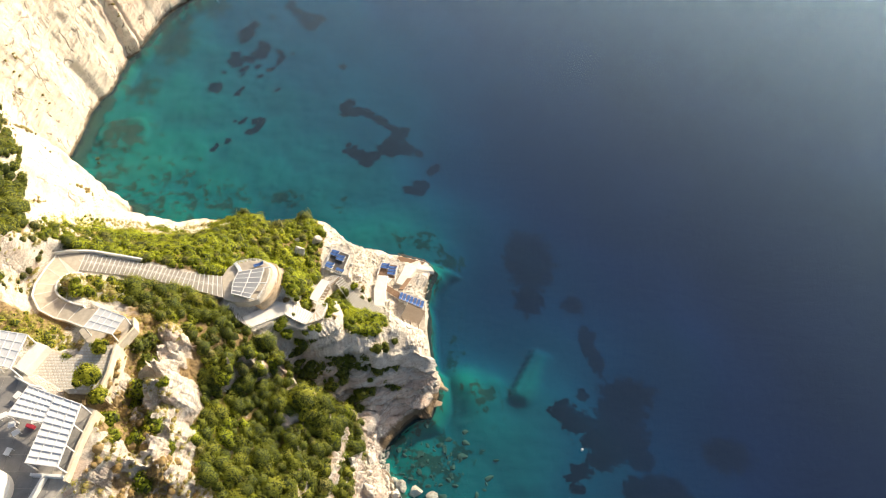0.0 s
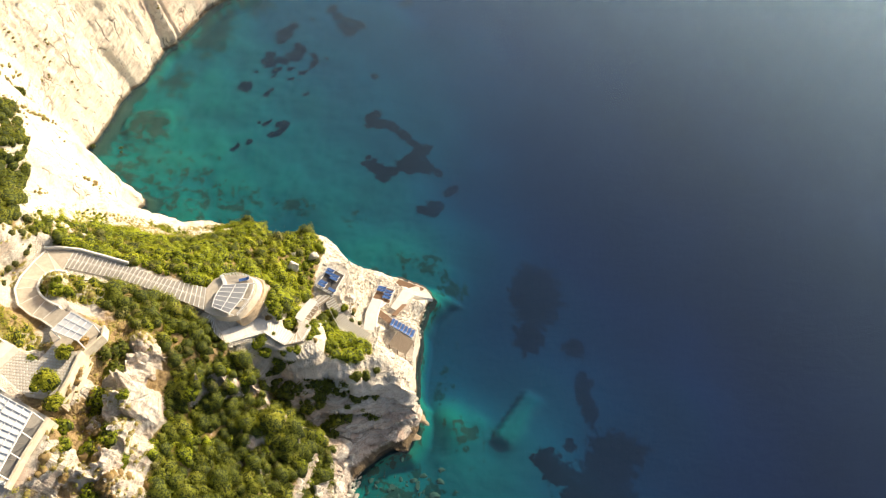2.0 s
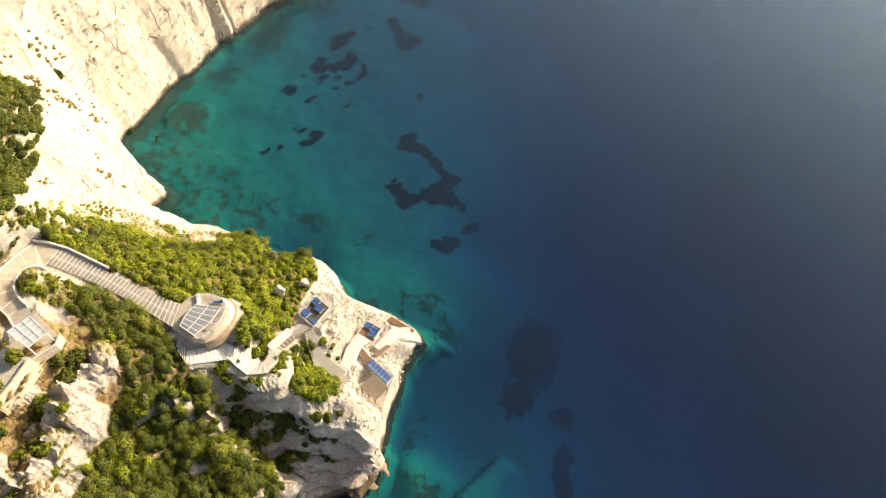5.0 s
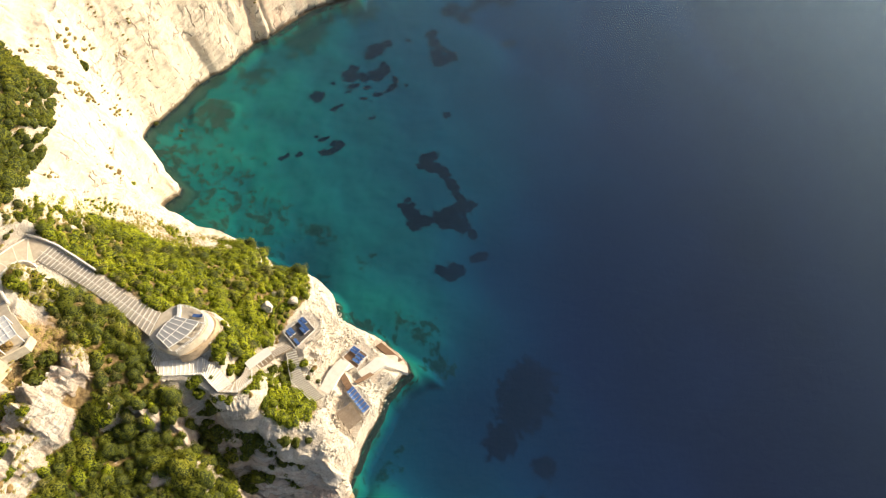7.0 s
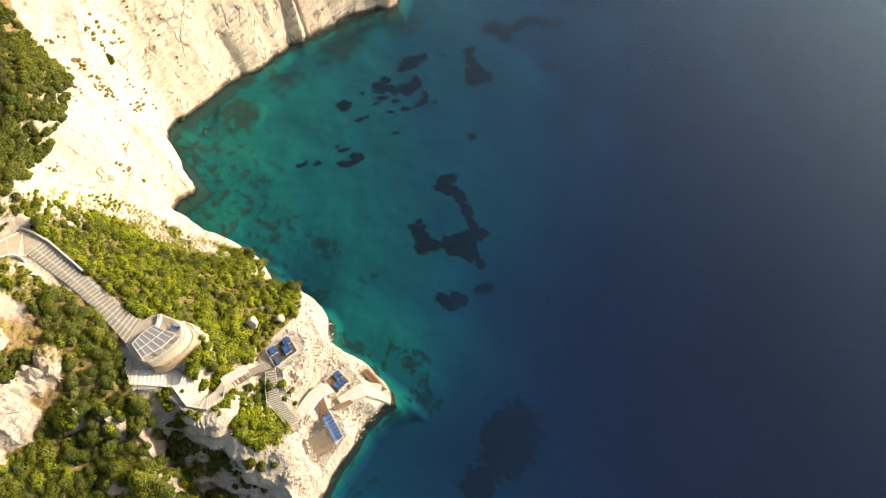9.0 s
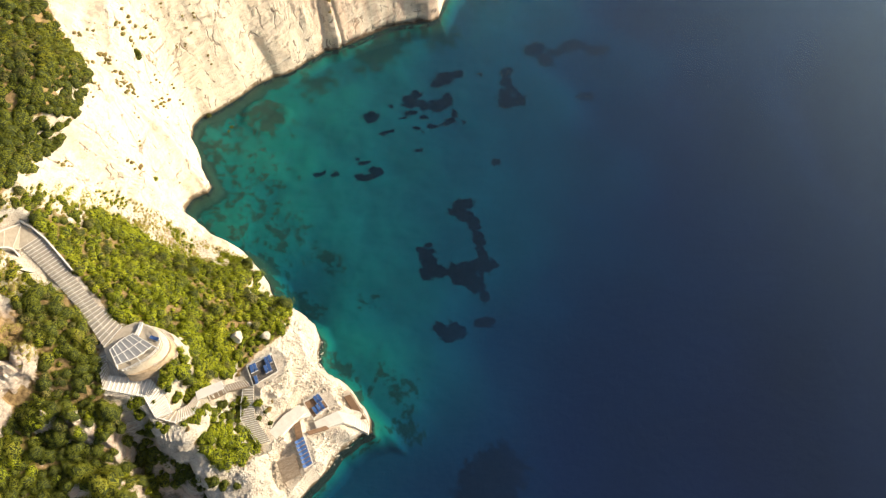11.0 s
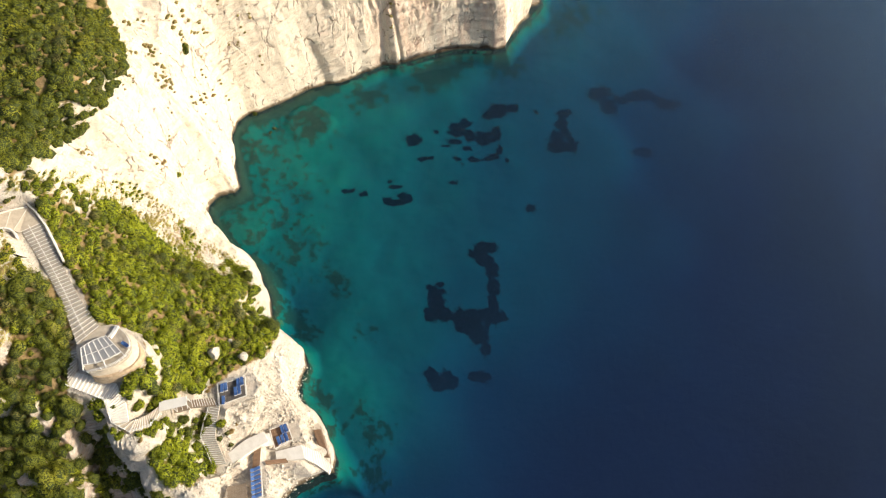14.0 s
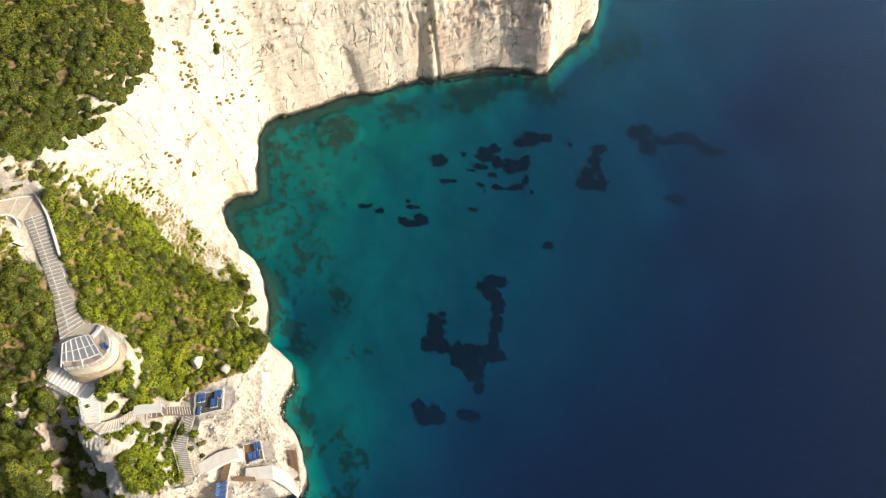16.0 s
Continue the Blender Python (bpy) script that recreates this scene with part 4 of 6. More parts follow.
def fill_mesh(me, co, faces):
    n, k = faces.shape
    me.vertices.add(len(co))
    me.vertices.foreach_set("co", np.asarray(co, np.float32).ravel())
    me.loops.add(n * k)
    me.loops.foreach_set("vertex_index", faces.astype(np.int32).ravel())
    me.polygons.add(n)
    me.polygons.foreach_set("loop_start", np.arange(0, n * k, k, dtype=np.int32))
    me.polygons.foreach_set("loop_total", np.full(n, k, np.int32))
    me.update(calc_edges=True)
    me.validate()


REST = np.where(SD > 0, H - SMOOTH_H, 0.0)
ROUGH = np.where((SD > -3.2) & (SD < 0.5), 1.0, steep)
HG = np.where(SD > 0, H, 4.0 * SD - 0.25)
HB = np.where(SD > 0, -0.5 - 0.2 * np.minimum(SD, 3), H)
cell_sd = np.maximum(np.maximum(SD[:-1, :-1], SD[:-1, 1:]), np.maximum(SD[1:, :-1], SD[1:, 1:]))
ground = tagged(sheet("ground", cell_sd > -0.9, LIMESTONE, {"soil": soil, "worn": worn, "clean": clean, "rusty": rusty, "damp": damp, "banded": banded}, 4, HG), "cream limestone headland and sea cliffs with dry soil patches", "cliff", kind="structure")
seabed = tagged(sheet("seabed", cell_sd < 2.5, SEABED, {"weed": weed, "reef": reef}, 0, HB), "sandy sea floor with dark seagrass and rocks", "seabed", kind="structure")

bm = bmesh.new()
sea_corners = [bm.verts.new(p) for p in ((-1500, -1500, 0), (2500, -1500, 0), (2500, 2500, 0), (-1500, 2500, 0))]
bm.faces.new(sea_corners)
tagged(part("water", bm, WATER), "calm clear sea shading from turquoise to deep blue", "sea", kind="structure")


# ---- scrub, trees and boulders ----
PATH_LINES = [([(x, y) for x, y, _ in line], half) for line, half in CUTS]


def clear_of_paths(x, y, spare=0.3):
    ok = np.ones(np.shape(x), bool)
    for line, half in PATH_LINES:
        ok &= edge_distance(line, x, y, False) > half + spare
    return ok


def ico(sub):
    bm_ = bmesh.new()
    bmesh.ops.create_icosphere(bm_, subdivisions=sub, radius=1.0)
    v = np.array([p.co[:] for p in bm_.verts])
    f = np.array([[p.index for p in q.verts] for q in bm_.faces])
    bm_.free()
    return v, f


ICO_V, ICO_F = ico(2)


def bush_lump(d, x, y):
    """The uneven outline of a bush: lobes, with hollows between them."""
    return 1 + 0.42 * fbm(d[:, 0] * 1.7 + x, d[:, 1] * 1.7 + y, d[:, 2] * 1.7, 2, 5) + 0.5 * (0.25 - np.abs(fbm(d[:, 0] * 3.1 + x, d[:, 1] * 3.1 + y, d[:, 2] * 3.1, 2, 6)))


def patchy(x, y):
    return float(value_noise(np.array(x / 7), np.array(y / 7), 0, 8))


def bush_arrays(rng, cx, cy, cz, rad, high, per_m2, leaf):
    """Leaf blades over lumpy domes, and filler blobs inside them, coloured as inner shade in green bushes."""
    leaf_v, core_v, core_f, tones, leaf_n, core_n = [], [], [], [], [], []
    for x, y, z, r, h in zip(cx, cy, cz, rad, high):
        n = int(per_m2 * 4.2 * r * (r + h) * 0.5)
        d = rng.normal(size=(n, 3))
        d[:, 2] = np.abs(d[:, 2]) * 1.1 - 0.12
        d /= np.linalg.norm(d, axis=1)[:, None]
        lump = bush_lump(d, x, y)
        p = d * (lump * rng.uniform(0.84, 1.05, n))[:, None] * (r, r, h) + (x, y, z)
        nrm = d + rng.normal(size=(n, 3)) * 0.22
        tones.append(np.full(n * 4, rng.normal(0.5, 0.11) + 0.20 * patchy(x, y)))
        nrm /= np.linalg.norm(nrm, axis=1)[:, None]
        t = np.cross(nrm, rng.normal(size=(n, 3)))
        t /= np.linalg.norm(t, axis=1)[:, None]
        b = np.cross(nrm, t)
        s = (leaf * rng.uniform(0.6, 1.35, n))[:, None]
        leaf_n.append(np.repeat(d * (1 / r, 1 / r, 1 / h) * min(r, h) + 0.45 * nrm, 4, 0))
        core_n.append(ICO_V)
        leaf_v.append(np.stack([p - t * s, p + b * s * 0.55 + nrm * s * 0.25, p + t * s, p - b * s * 0.55 + nrm * s * 0.25], 1).reshape(-1, 3))
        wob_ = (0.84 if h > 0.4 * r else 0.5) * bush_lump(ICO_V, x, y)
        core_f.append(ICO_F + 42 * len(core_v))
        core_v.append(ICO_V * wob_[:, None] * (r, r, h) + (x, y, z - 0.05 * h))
    lv, cv = np.concatenate(leaf_v), np.concatenate(core_v)
    k = np.arange(0, len(lv), 4)
    lf = np.concatenate([np.stack([k, k + 2, k + 1], 1), np.stack([k, k + 3, k + 2], 1)])
    return lv, lf, cv, np.concatenate(core_f), np.concatenate(tones), np.concatenate(leaf_n + core_n)


def leafy_mesh(name, arrays, leaf_mat):
    lv, lf, cv, cf, tone, normals = arrays
    me = bpy.data.meshes.new(name)
    fill_mesh(me, np.concatenate([lv, cv]), np.concatenate([lf, cf + len(lv)]))
    me.materials.append(leaf_mat)
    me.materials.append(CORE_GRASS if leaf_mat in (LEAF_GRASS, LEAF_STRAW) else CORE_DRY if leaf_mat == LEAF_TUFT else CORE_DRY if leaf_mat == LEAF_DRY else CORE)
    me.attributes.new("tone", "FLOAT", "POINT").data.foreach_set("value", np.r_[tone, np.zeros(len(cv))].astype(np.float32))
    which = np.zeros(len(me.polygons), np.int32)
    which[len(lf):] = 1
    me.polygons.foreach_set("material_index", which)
    me.polygons.foreach_set("use_smooth", np.ones(len(me.polygons), bool))
    me.normals_split_custom_set_from_vertices(normals / np.linalg.norm(normals, axis=1)[:, None])
    return me


def scatter_in(rng, poly, tries, gap, spare=0.3, thin=None):
    p = np.array(poly)
    x, y = rng.uniform(p[:, 0].min(), p[:, 0].max(), tries), rng.uniform(p[:, 1].min(), p[:, 1].max(), tries)
    ok = inside(poly, x, y) & clear_of_paths(x, y, spare)
    if thin is not None:
        ok &= thin(x, y)
    x, y = x[ok], y[ok]
    kept = []
    for i in range(len(x)):
        if all((x[i] - x[j]) ** 2 + (y[i] - y[j]) ** 2 > gap * gap for j in kept):
            kept.append(i)
    return x[kept], y[kept]


def thicket(name, poly, gap, r0, r1, squash, per_m2, leaf, leaf_mat, label, seed, spare=0.6, thin=None):
    rng = np.random.default_rng(seed)
    x, y = scatter_in(rng, poly, 14000, gap, spare, thin)
    r = rng.uniform(r0, r1, len(x)) * (1 + 0.25 * value_noise(x / 8, y / 8, 0, seed))
    me = leafy_mesh(name, bush_arrays(rng, x, y, ground_z(x, y), r, r * squash * rng.uniform(0.6, 1.5, len(x)), per_m2, leaf), leaf_mat)
    tagged(new(name, me), label, "scrub", kind="stuff")


def clump(seed, size, level):
    """Where a noise of that size stands above a level: groups of plants with gaps between them."""
    return lambda x, y: value_noise(x / size, y / size, 0, seed) + 0.5 * value_noise(x / (0.4 * size), y / (0.4 * size), 0, seed + 1) > level


DRY_HALF = [(-76, 75.5), (-74, 82), (-70, 88), (-58, 91.5), (-50, 98.5), (-46, 101.5), (-38, 99.5), (-42, 94), (-50, 88), (-58, 82), (-60, 74), (-70, 74.2)]
thicket("slope_scrub", SLOPE_SCRUB, 1.0, 0.5, 1.55, 0.95, 62, 0.12, LEAF, "dense yellow-green maquis shrubs covering the rocky slope", 11, 0.5)
thicket("olive_scrub", SLOPE_SCRUB, 2.4, 0.6, 1.5, 0.9, 56, 0.12, LEAF_OLIVE, "dull olive shrubs scattered through the green maquis", 29, 0.3, clump(203, 4.0, 0.0))
thicket("dark_scrub", SLOPE_SCRUB, 3.4, 0.9, 1.9, 0.9, 56, 0.13, LEAF_DARK, "dark green shrubs scattered through the maquis", 30, 0.5, clump(205, 6.0, 0.05))
thicket("grass", DRY_HALF, 1.05, 0.35, 1.0, 0.22, 36, 0.13, LEAF_GRASS, "dry yellow grass in the gaps of the maquis", 31, 0.2, clump(207, 3.5, -0.1))
thicket("slope_scrub", [(-34.5, 78), (-31.5, 77), (-29.2, 77.6), (-28.2, 73), (-28.8, 70), (-30.8, 69.4), (-31.4, 72), (-31.8, 75), (-34.6, 77)], 1.1, 0.5, 1.2, 0.9, 60, 0.12, LEAF, "green shrubs below the wall of the fan terrace", 42, -3.2)
thicket("ravine_scrub", RAVINE_SCRUB, 1.3, 0.6, 2.0, 1.25, 52, 0.135, LEAF_DARK, "dense dark green shrubs filling the ravine below the steps", 12, 0.35, clump(209, 6.0, -0.95))
thicket("olive_scrub", RAVINE_SCRUB, 1.7, 0.5, 1.4, 1.2, 46, 0.14, LEAF_OLIVE, "dull olive bushes between the ravine shrubs", 26, 0.5, clump(211, 4.0, 0.0))
thicket("light_scrub", RAVINE_SCRUB, 2.3, 0.7, 1.5, 1.3, 46, 0.14, LEAF, "light green bushes between the ravine shrubs", 32, 0.5, clump(213, 5.0, 0.3))
thicket("ravine_scrub", [(-29, 36), (-28, 48), (-21, 50.5), (-18.4, 46), (-19.5, 36)], 1.5, 0.6, 1.5, 1.1, 46, 0.135, LEAF_DARK, "dark green bushes at the foot of the ravine", 40, 0.2)
WOOD_EDGE = [(-75.6, 66), (-76.2, 73), (-79.4, 79.5), (-82.0, 83.5), (-83.4, 87.8), (-84.2, 92.4), (-86.8, 96.4), (-89.6, 100.4), (-92.8, 103.4), (-103, 106.0), (-109.5, 107.2), (-109.5, 102), (-98, 99), (-92, 94), (-88, 86), (-82, 74), (-80, 66)]
thicket("forest_edge", WOOD_EDGE, 1.15, 0.7, 1.7, 0.9, 30, 0.15, LEAF_FOREST, "dark green wind-clipped trees along the edge of the cliff", 41, 0.2)
WOOD_PLAN = FOREST[:11] + [(-150, 115), (-150, 75), (-115, 52), (-88, 50), (-80, 58)]
thicket("forest_scrub", WOOD_PLAN, 1.25, 0.8, 1.9, 0.75, 19, 0.18, LEAF_FOREST, "dark green wind-clipped woodland on the hill top", 13, 0.6, clump(215, 7.0, -1.0))
thicket("olive_scrub", WOOD_PLAN, 3.2, 0.8, 2.0, 0.6, 26, 0.19, LEAF_OLIVE, "brownish scrub between the clipped trees", 33, 0.6, clump(217, 6.0, 0.0))
thicket("dry_scrub", [(-60, 50), (-53, 58), (-50, 60), (-49, 52), (-50, 46), (-47, 40), (-44, 34), (-44, 28), (-54, 28), (-55, 36), (-53, 44), (-56, 49)], 0.75, 0.3, 1.0, 0.5, 60, 0.10, LEAF_DRY, "dry brown scrub and grass among the rocks", 14,
        0.3, lambda x, y: value_noise(x / 4, y / 4, 0, 78) > 0.25)
thicket("grass", [(-61, 50), (-53, 60), (-47, 58), (-46, 50), (-44, 40), (-40, 36), (-38, 30), (-54, 27), (-56, 36), (-53, 44), (-56, 49)], 0.7, 0.25, 0.8, 0.25, 50, 0.11, LEAF_STRAW, "dry straw-coloured grass between the rocks", 24,
        0.1, lambda x, y: value_noise(x / 3, y / 3, 0, 86) > -0.3)
thicket("grass", [(-69, 62.4), (-68.4, 65.2), (-66, 66.2), (-60, 65.6), (-58, 62), (-62, 60.8), (-66, 61.6)], 0.65, 0.35, 1.0, 0.3, 50, 0.11, LEAF_STRAW, "yellow grass inside the hairpin bend", 25, -0.6)
thicket("grass", [(-76, 75.5), (-79, 92), (-72, 96), (-60, 101), (-52, 104), (-48, 101), (-50, 98.5), (-58, 91.5), (-70, 88), (-74, 82)], 0.6, 0.3, 1.0, 0.12, 40, 0.11, LEAF_STRAW, "thin yellow grass along the cliff edge", 27,
        0.3, lambda x, y: value_noise(x / 5, y / 2.5, 0, 88) + 0.6 * value_noise(x / 1.3, y / 1.3, 0, 89) > 0.1)
thicket("hairpin_shrubs", [(-68.6, 63.4), (-68, 65.4), (-66, 66), (-60, 65.8), (-57.4, 65.6), (-56.6, 62.2), (-62, 61.4), (-66, 62.2)], 1.2, 0.4, 1.2, 0.6, 54, 0.12, LEAF_BRIGHT, "low yellow-green bushes inside the hairpin bend", 28, -0.9, clump(227, 3.0, -0.25))
GULLY = [(-76, 60), (-74.5, 55), (-70, 56), (-66, 55), (-61, 51.5), (-60, 49.5), (-66, 50.4), (-74, 51)]
thicket("grass", GULLY, 0.7, 0.4, 1.1, 0.2, 46, 0.12, LEAF_STRAW, "dry straw-coloured grass beside the ramp", 36, -0.4)
FOOT = [(-77, 60), (-76, 66), (-75.4, 70), (-76, 75), (-73.4, 75), (-73.6, 72), (-74.2, 66), (-74.4, 61)]
thicket("grass", FOOT, 0.7, 0.35, 0.9, 0.25, 46, 0.12, LEAF_STRAW, "dry straw-coloured grass at the foot of the cliff", 38, -0.6)
thicket("cliff_foot_scrub", FOOT, 1.2, 0.4, 1.0, 0.7, 50, 0.12, LEAF_OLIVE, "dull olive scrub at the foot of the cliff", 39, -0.4, clump(229, 3.0, -0.2))
thicket("gully_scrub", GULLY, 1.3, 0.4, 1.1, 0.6, 50, 0.12, LEAF_BRIGHT, "low yellow-green scrub beside the ramp", 15, 0.0, clump(223, 3.5, -0.1))
thicket("dry_scrub", [(-44.6, 34.6), (-41, 35.4), (-38.4, 33.6), (-38, 30.5), (-42, 29), (-45, 31)], 0.7, 0.3, 0.9, 0.45, 60, 0.10, LEAF_DRY, "rust-brown dry scrub below the rocks", 37, 0.0, clump(225, 2.5, -0.4))
thicket("edge_scrub", [(-76, 75.5), (-79, 92), (-72, 95), (-60, 99), (-52, 103), (-50, 98.5), (-58, 91.5), (-70, 88), (-74, 82)], 0.6, 0.35, 1.3, 0.2, 46, 0.12, LEAF,
        "low yellow-green tufts along the cliff edge", 16, 0.3, lambda x, y: value_noise(x / 6, y / 3, 0, 79) + 0.7 * value_noise(x / 1.5, y / 1.5, 0, 80) > 0.1)


# tufts on the white cliff: x, y, radius
TUFTS = [(-108.3, 120.0, 2.2), (-108.0, 121.3, 1.3), (-110.0, 124.6, 1.9), (-110.9, 127.6, 1.2), (-109.6, 137.4, 0.9), (-101.5, 107.3, 1.1), (-103.3, 111.9, 1.6), (-101.7, 111.7, 1.2), (-99.3, 111.5, 1.4), (-96.1, 109.4, 0.9), (-95.5, 111.2, 1.6), (-93.8, 110.9, 0.9), (-93.5, 109.5, 1.1),
         (-96.0, 115.6, 1.0), (-98.1, 118.0, 1.1), (-101.4, 119.9, 1.0), (-105.2, 122.6, 1.1), (-107.6, 126.4, 0.9), (-109.8, 132.6, 0.9), (-109.0, 134.6, 0.9), (-81.2, 98.7, 1.2), (-83.1, 101.7, 1.1), (-81.2, 86.3, 1.0), (-81.4, 87.5, 0.7), (-79.7, 79.7, 0.8), (-75.5, 76.4, 0.8),
         (-108.6, 110.5, 1.1), (-108.9, 113.1, 0.9)]
TUFTS += [(-112.2, 133.8, 0.9), (-91.0, 103.5, 0.8), (-89.7, 101.0, 0.7), (-87.3, 104.7, 0.7), (-85.5, 102.3, 0.8), (-83.7, 97.5, 0.5), (-83.3, 99.2, 0.6), (-109.2, 140.3, 0.8), (-100.1, 179.0, 1.6), (-107.6, 139.1, 0.6), (-90.5, 108.0, 0.5), (-87.0, 95.0, 0.5), (-86.2, 108.6, 0.5)]


def cliff_tufts():
    """Small bushes in loose groups on the cliff: each group a few domes round its middle."""
    rng = np.random.default_rng(18)
    x, y, r = [], [], []
    for tx, ty, tr in TUFTS:
        n = max(2, int(5 * tr))
        x += list(tx + rng.normal(0, 0.38 * tr, n))
        y += list(ty + rng.normal(0, 0.38 * tr, n))
        r += list(rng.uniform(0.22, 0.5, n) * (0.65 + 0.45 * tr))
    n = 70
    ax, ay = rng.uniform(-112, -79, n), rng.uniform(84, 122, n)
    bare = (ay > 0.9 * (-79 - ax) + 86) & (ay < 0.75 * (-79 - ax) + 100) & (ground_z(ax, ay) > 12)
    x, y, r = np.r_[x, ax[bare]], np.r_[y, ay[bare]], np.r_[r, rng.uniform(0.1, 0.26, bare.sum())]
    me = leafy_mesh("cliff_tufts", bush_arrays(rng, x, y, ground_z(x, y), r, r * 0.6, 60, 0.11), LEAF_TUFT)
    tagged(new("cliff_tufts", me), "scattered olive tufts clinging to the white cliff", "scrub", kind="stuff")


cliff_tufts()
LEDGES = [(-20, 62.3, 5, 0.9), (-24, 60, 3, 1.4), (-28, 60, 3, 1.5), (-13, 62.3, 3, 0.6), (-27, 60.6, 2.0, 0.9), (-24, 58.6, 1.4, 1.2), (-28, 63.2, 2.6, 0.8), (-22.6, 61.6, 1.6, 1.1), (-18.2, 62.0, 2.0, 1.1), (-14.2, 62.0, 1.6, 0.9), (-16.6, 58.2, 1.0, 1.2), (-11.6, 59.8, 1.8, 0.8), (-19.4, 55.4, 1.3, 2.0), (-22.5, 51.5, 2.2, 2.6)]


def on_ledges(x, y):
    near = np.zeros(np.shape(x))
    for tx, ty, ta, tb in LEDGES:
        near = np.maximum(near, np.exp(-(((x - tx) / ta) ** 2 + ((y - ty) / tb) ** 2)))
    return near + 0.3 * value_noise(x / 1.2, y / 1.2, 0, 84) > 0.45


thicket("face_scrub", [(-34, 62.5), (-22, 65), (-6, 64), (-4, 61), (-10, 57), (-16, 52), (-24, 48), (-30, 55)], 0.95, 0.5, 1.45, 0.8, 48, 0.15, LEAF_DARK,
        "dark shrubs on the ledges of the shaded rock face", 19, 0.1, on_ledges)
thicket("knoll_scrub", KNOLL_SCRUB, 1.0, 0.9, 1.6, 1.0, 52, 0.13, LEAF, "rounded clump of green shrubs on the bare headland", 17, -0.5)
thicket("knoll_scrub", [(-24, 66.8), (-23.4, 71), (-23.6, 74), (-24.2, 76.6), (-24.0, 79), (-22.8, 79.4), (-21.8, 77.4), (-20.8, 74.6), (-21.2, 70)], 1.1, 0.5, 1.1, 0.8, 52, 0.13, LEAF, "low green shrubs between the curved steps", 34, -1.0, clump(219, 3.0, -0.5))
thicket("olive_scrub", [(-24, 66.8), (-23.4, 71), (-23.6, 74), (-24.2, 76.6), (-22.8, 79.4), (-18, 81), (-16, 79), (-20.8, 74.6), (-21.2, 68)], 1.6, 0.4, 0.9, 0.6, 52, 0.13, LEAF_OLIVE, "dull olive shrubs on the bare headland", 35, -0.6, clump(221, 3.0, 0.0))


def make_shrub(name, leaf_mat, seed, r, h, tall=0.0):
    """One shrub or small tree at the origin: stems and a crown of leaf clumps."""
    rng = np.random.default_rng(seed)
    e = empty(name)
    bm_ = bmesh.new()
    for k in range(3 if tall else 4):
        a = k * 2.1 + rng.uniform(0, 1)
        foot, mid_, tip = Vector((0.08 * math.cos(a), 0.08 * math.sin(a), -0.5)), Vector((0.22 * r * math.cos(a), 0.22 * r * math.sin(a), 0.4 * h + tall)), Vector(
            (0.5 * r * math.cos(a), 0.5 * r * math.sin(a), 0.75 * h + tall))
        add_bar(bm_, foot, mid_, 0.14, 0.14)
        add_bar(bm_, mid_, tip, 0.09, 0.09)
    part("trunk", bm_, BARK, e)
    n = 7
    a, q = rng.uniform(0, 6.28, n), rng.uniform(0.15, 0.62, n) * r
    cx, cy = np.r_[0, q * np.cos(a)], np.r_[0, q * np.sin(a)]
    cr = np.r_[0.62 * r, rng.uniform(0.34, 0.55, n) * r]
    me = leafy_mesh("crown", bush_arrays(rng, cx, cy, np.r_[0.25 * h, rng.uniform(0.0, 0.5, n) * h] + tall, cr, cr * 0.95 * h / r, 42, 0.17), leaf_mat)
    crown = new("crown", me)
    crown.parent = e
    return e


kinds = [tagged(make_shrub("shrub", LEAF, 21, 1.5, 1.5), "rounded yellow-green shrub on pale limestone", "shrub", "shrubs on the headland"),
         tagged(make_shrub("shrub", LEAF_DARK, 22, 1.6, 1.7), "rounded dark green shrub on pale limestone", "shrub", "shrubs on the headland"),
         tagged(make_shrub("shrub", LEAF_DRY, 23, 1.2, 0.55), "low dry brownish shrub on pale limestone", "shrub", "shrubs on the headland")]
rng = np.random.default_rng(5)
# (x, y, size, kind)
SHRUBS = [(-22.6, 72.3, 1.1, 0), (-23.2, 68.8, 0.8, 0), (-22.0, 74.4, 1.0, 1), (-22.2, 76.6, 1.15, 1), (-22.6, 78.4, 1.0, 1), (-20.6, 73.6, 0.9, 0), (-18.6, 75.0, 0.8, 0)]
SHRUBS += [(-24.2, 70.6, 0.9, 0), (-23.9, 72.3, 0.8, 0), (-23.4, 75.2, 0.9, 1), (-22.5, 67.4, 0.6, 2), (-26.5, 64.4, 0.55, 0), (-31.2, 63.9, 1.1, 0), (-28.7, 69.9, 0.9, 0), (-30.2, 70.4, 1.1, 0), (-30.9, 72.2, 1.2, 0), (-29.2, 72.6, 1.2, 0), (-27.2, 70.6, 0.7, 2), (-31.6, 69.6, 0.8, 2), (-28.4, 74.6, 1.2, 0)]
SHRUBS += [(-21.0, 45.9, 1.2, 1), (-21.4, 43.2, 1.3, 1), (-20.4, 48.2, 1.2, 1), (-22.0, 40.3, 1.3, 1), (-20.2, 50.4, 1.0, 1)]
SHRUBS += [(-20.4, 80.3, 0.75, 0), (-18.6, 81.2, 0.7, 2), (-19.5, 83, 0.6, 2), (-32, 64.3, 1.15, 0), (-29.5, 63.4, 0.8, 0), (-25.2, 64.8, 0.7, 0), (-49, 101, 1.5, 1), (-46.6, 99.4, 1.1, 1)]
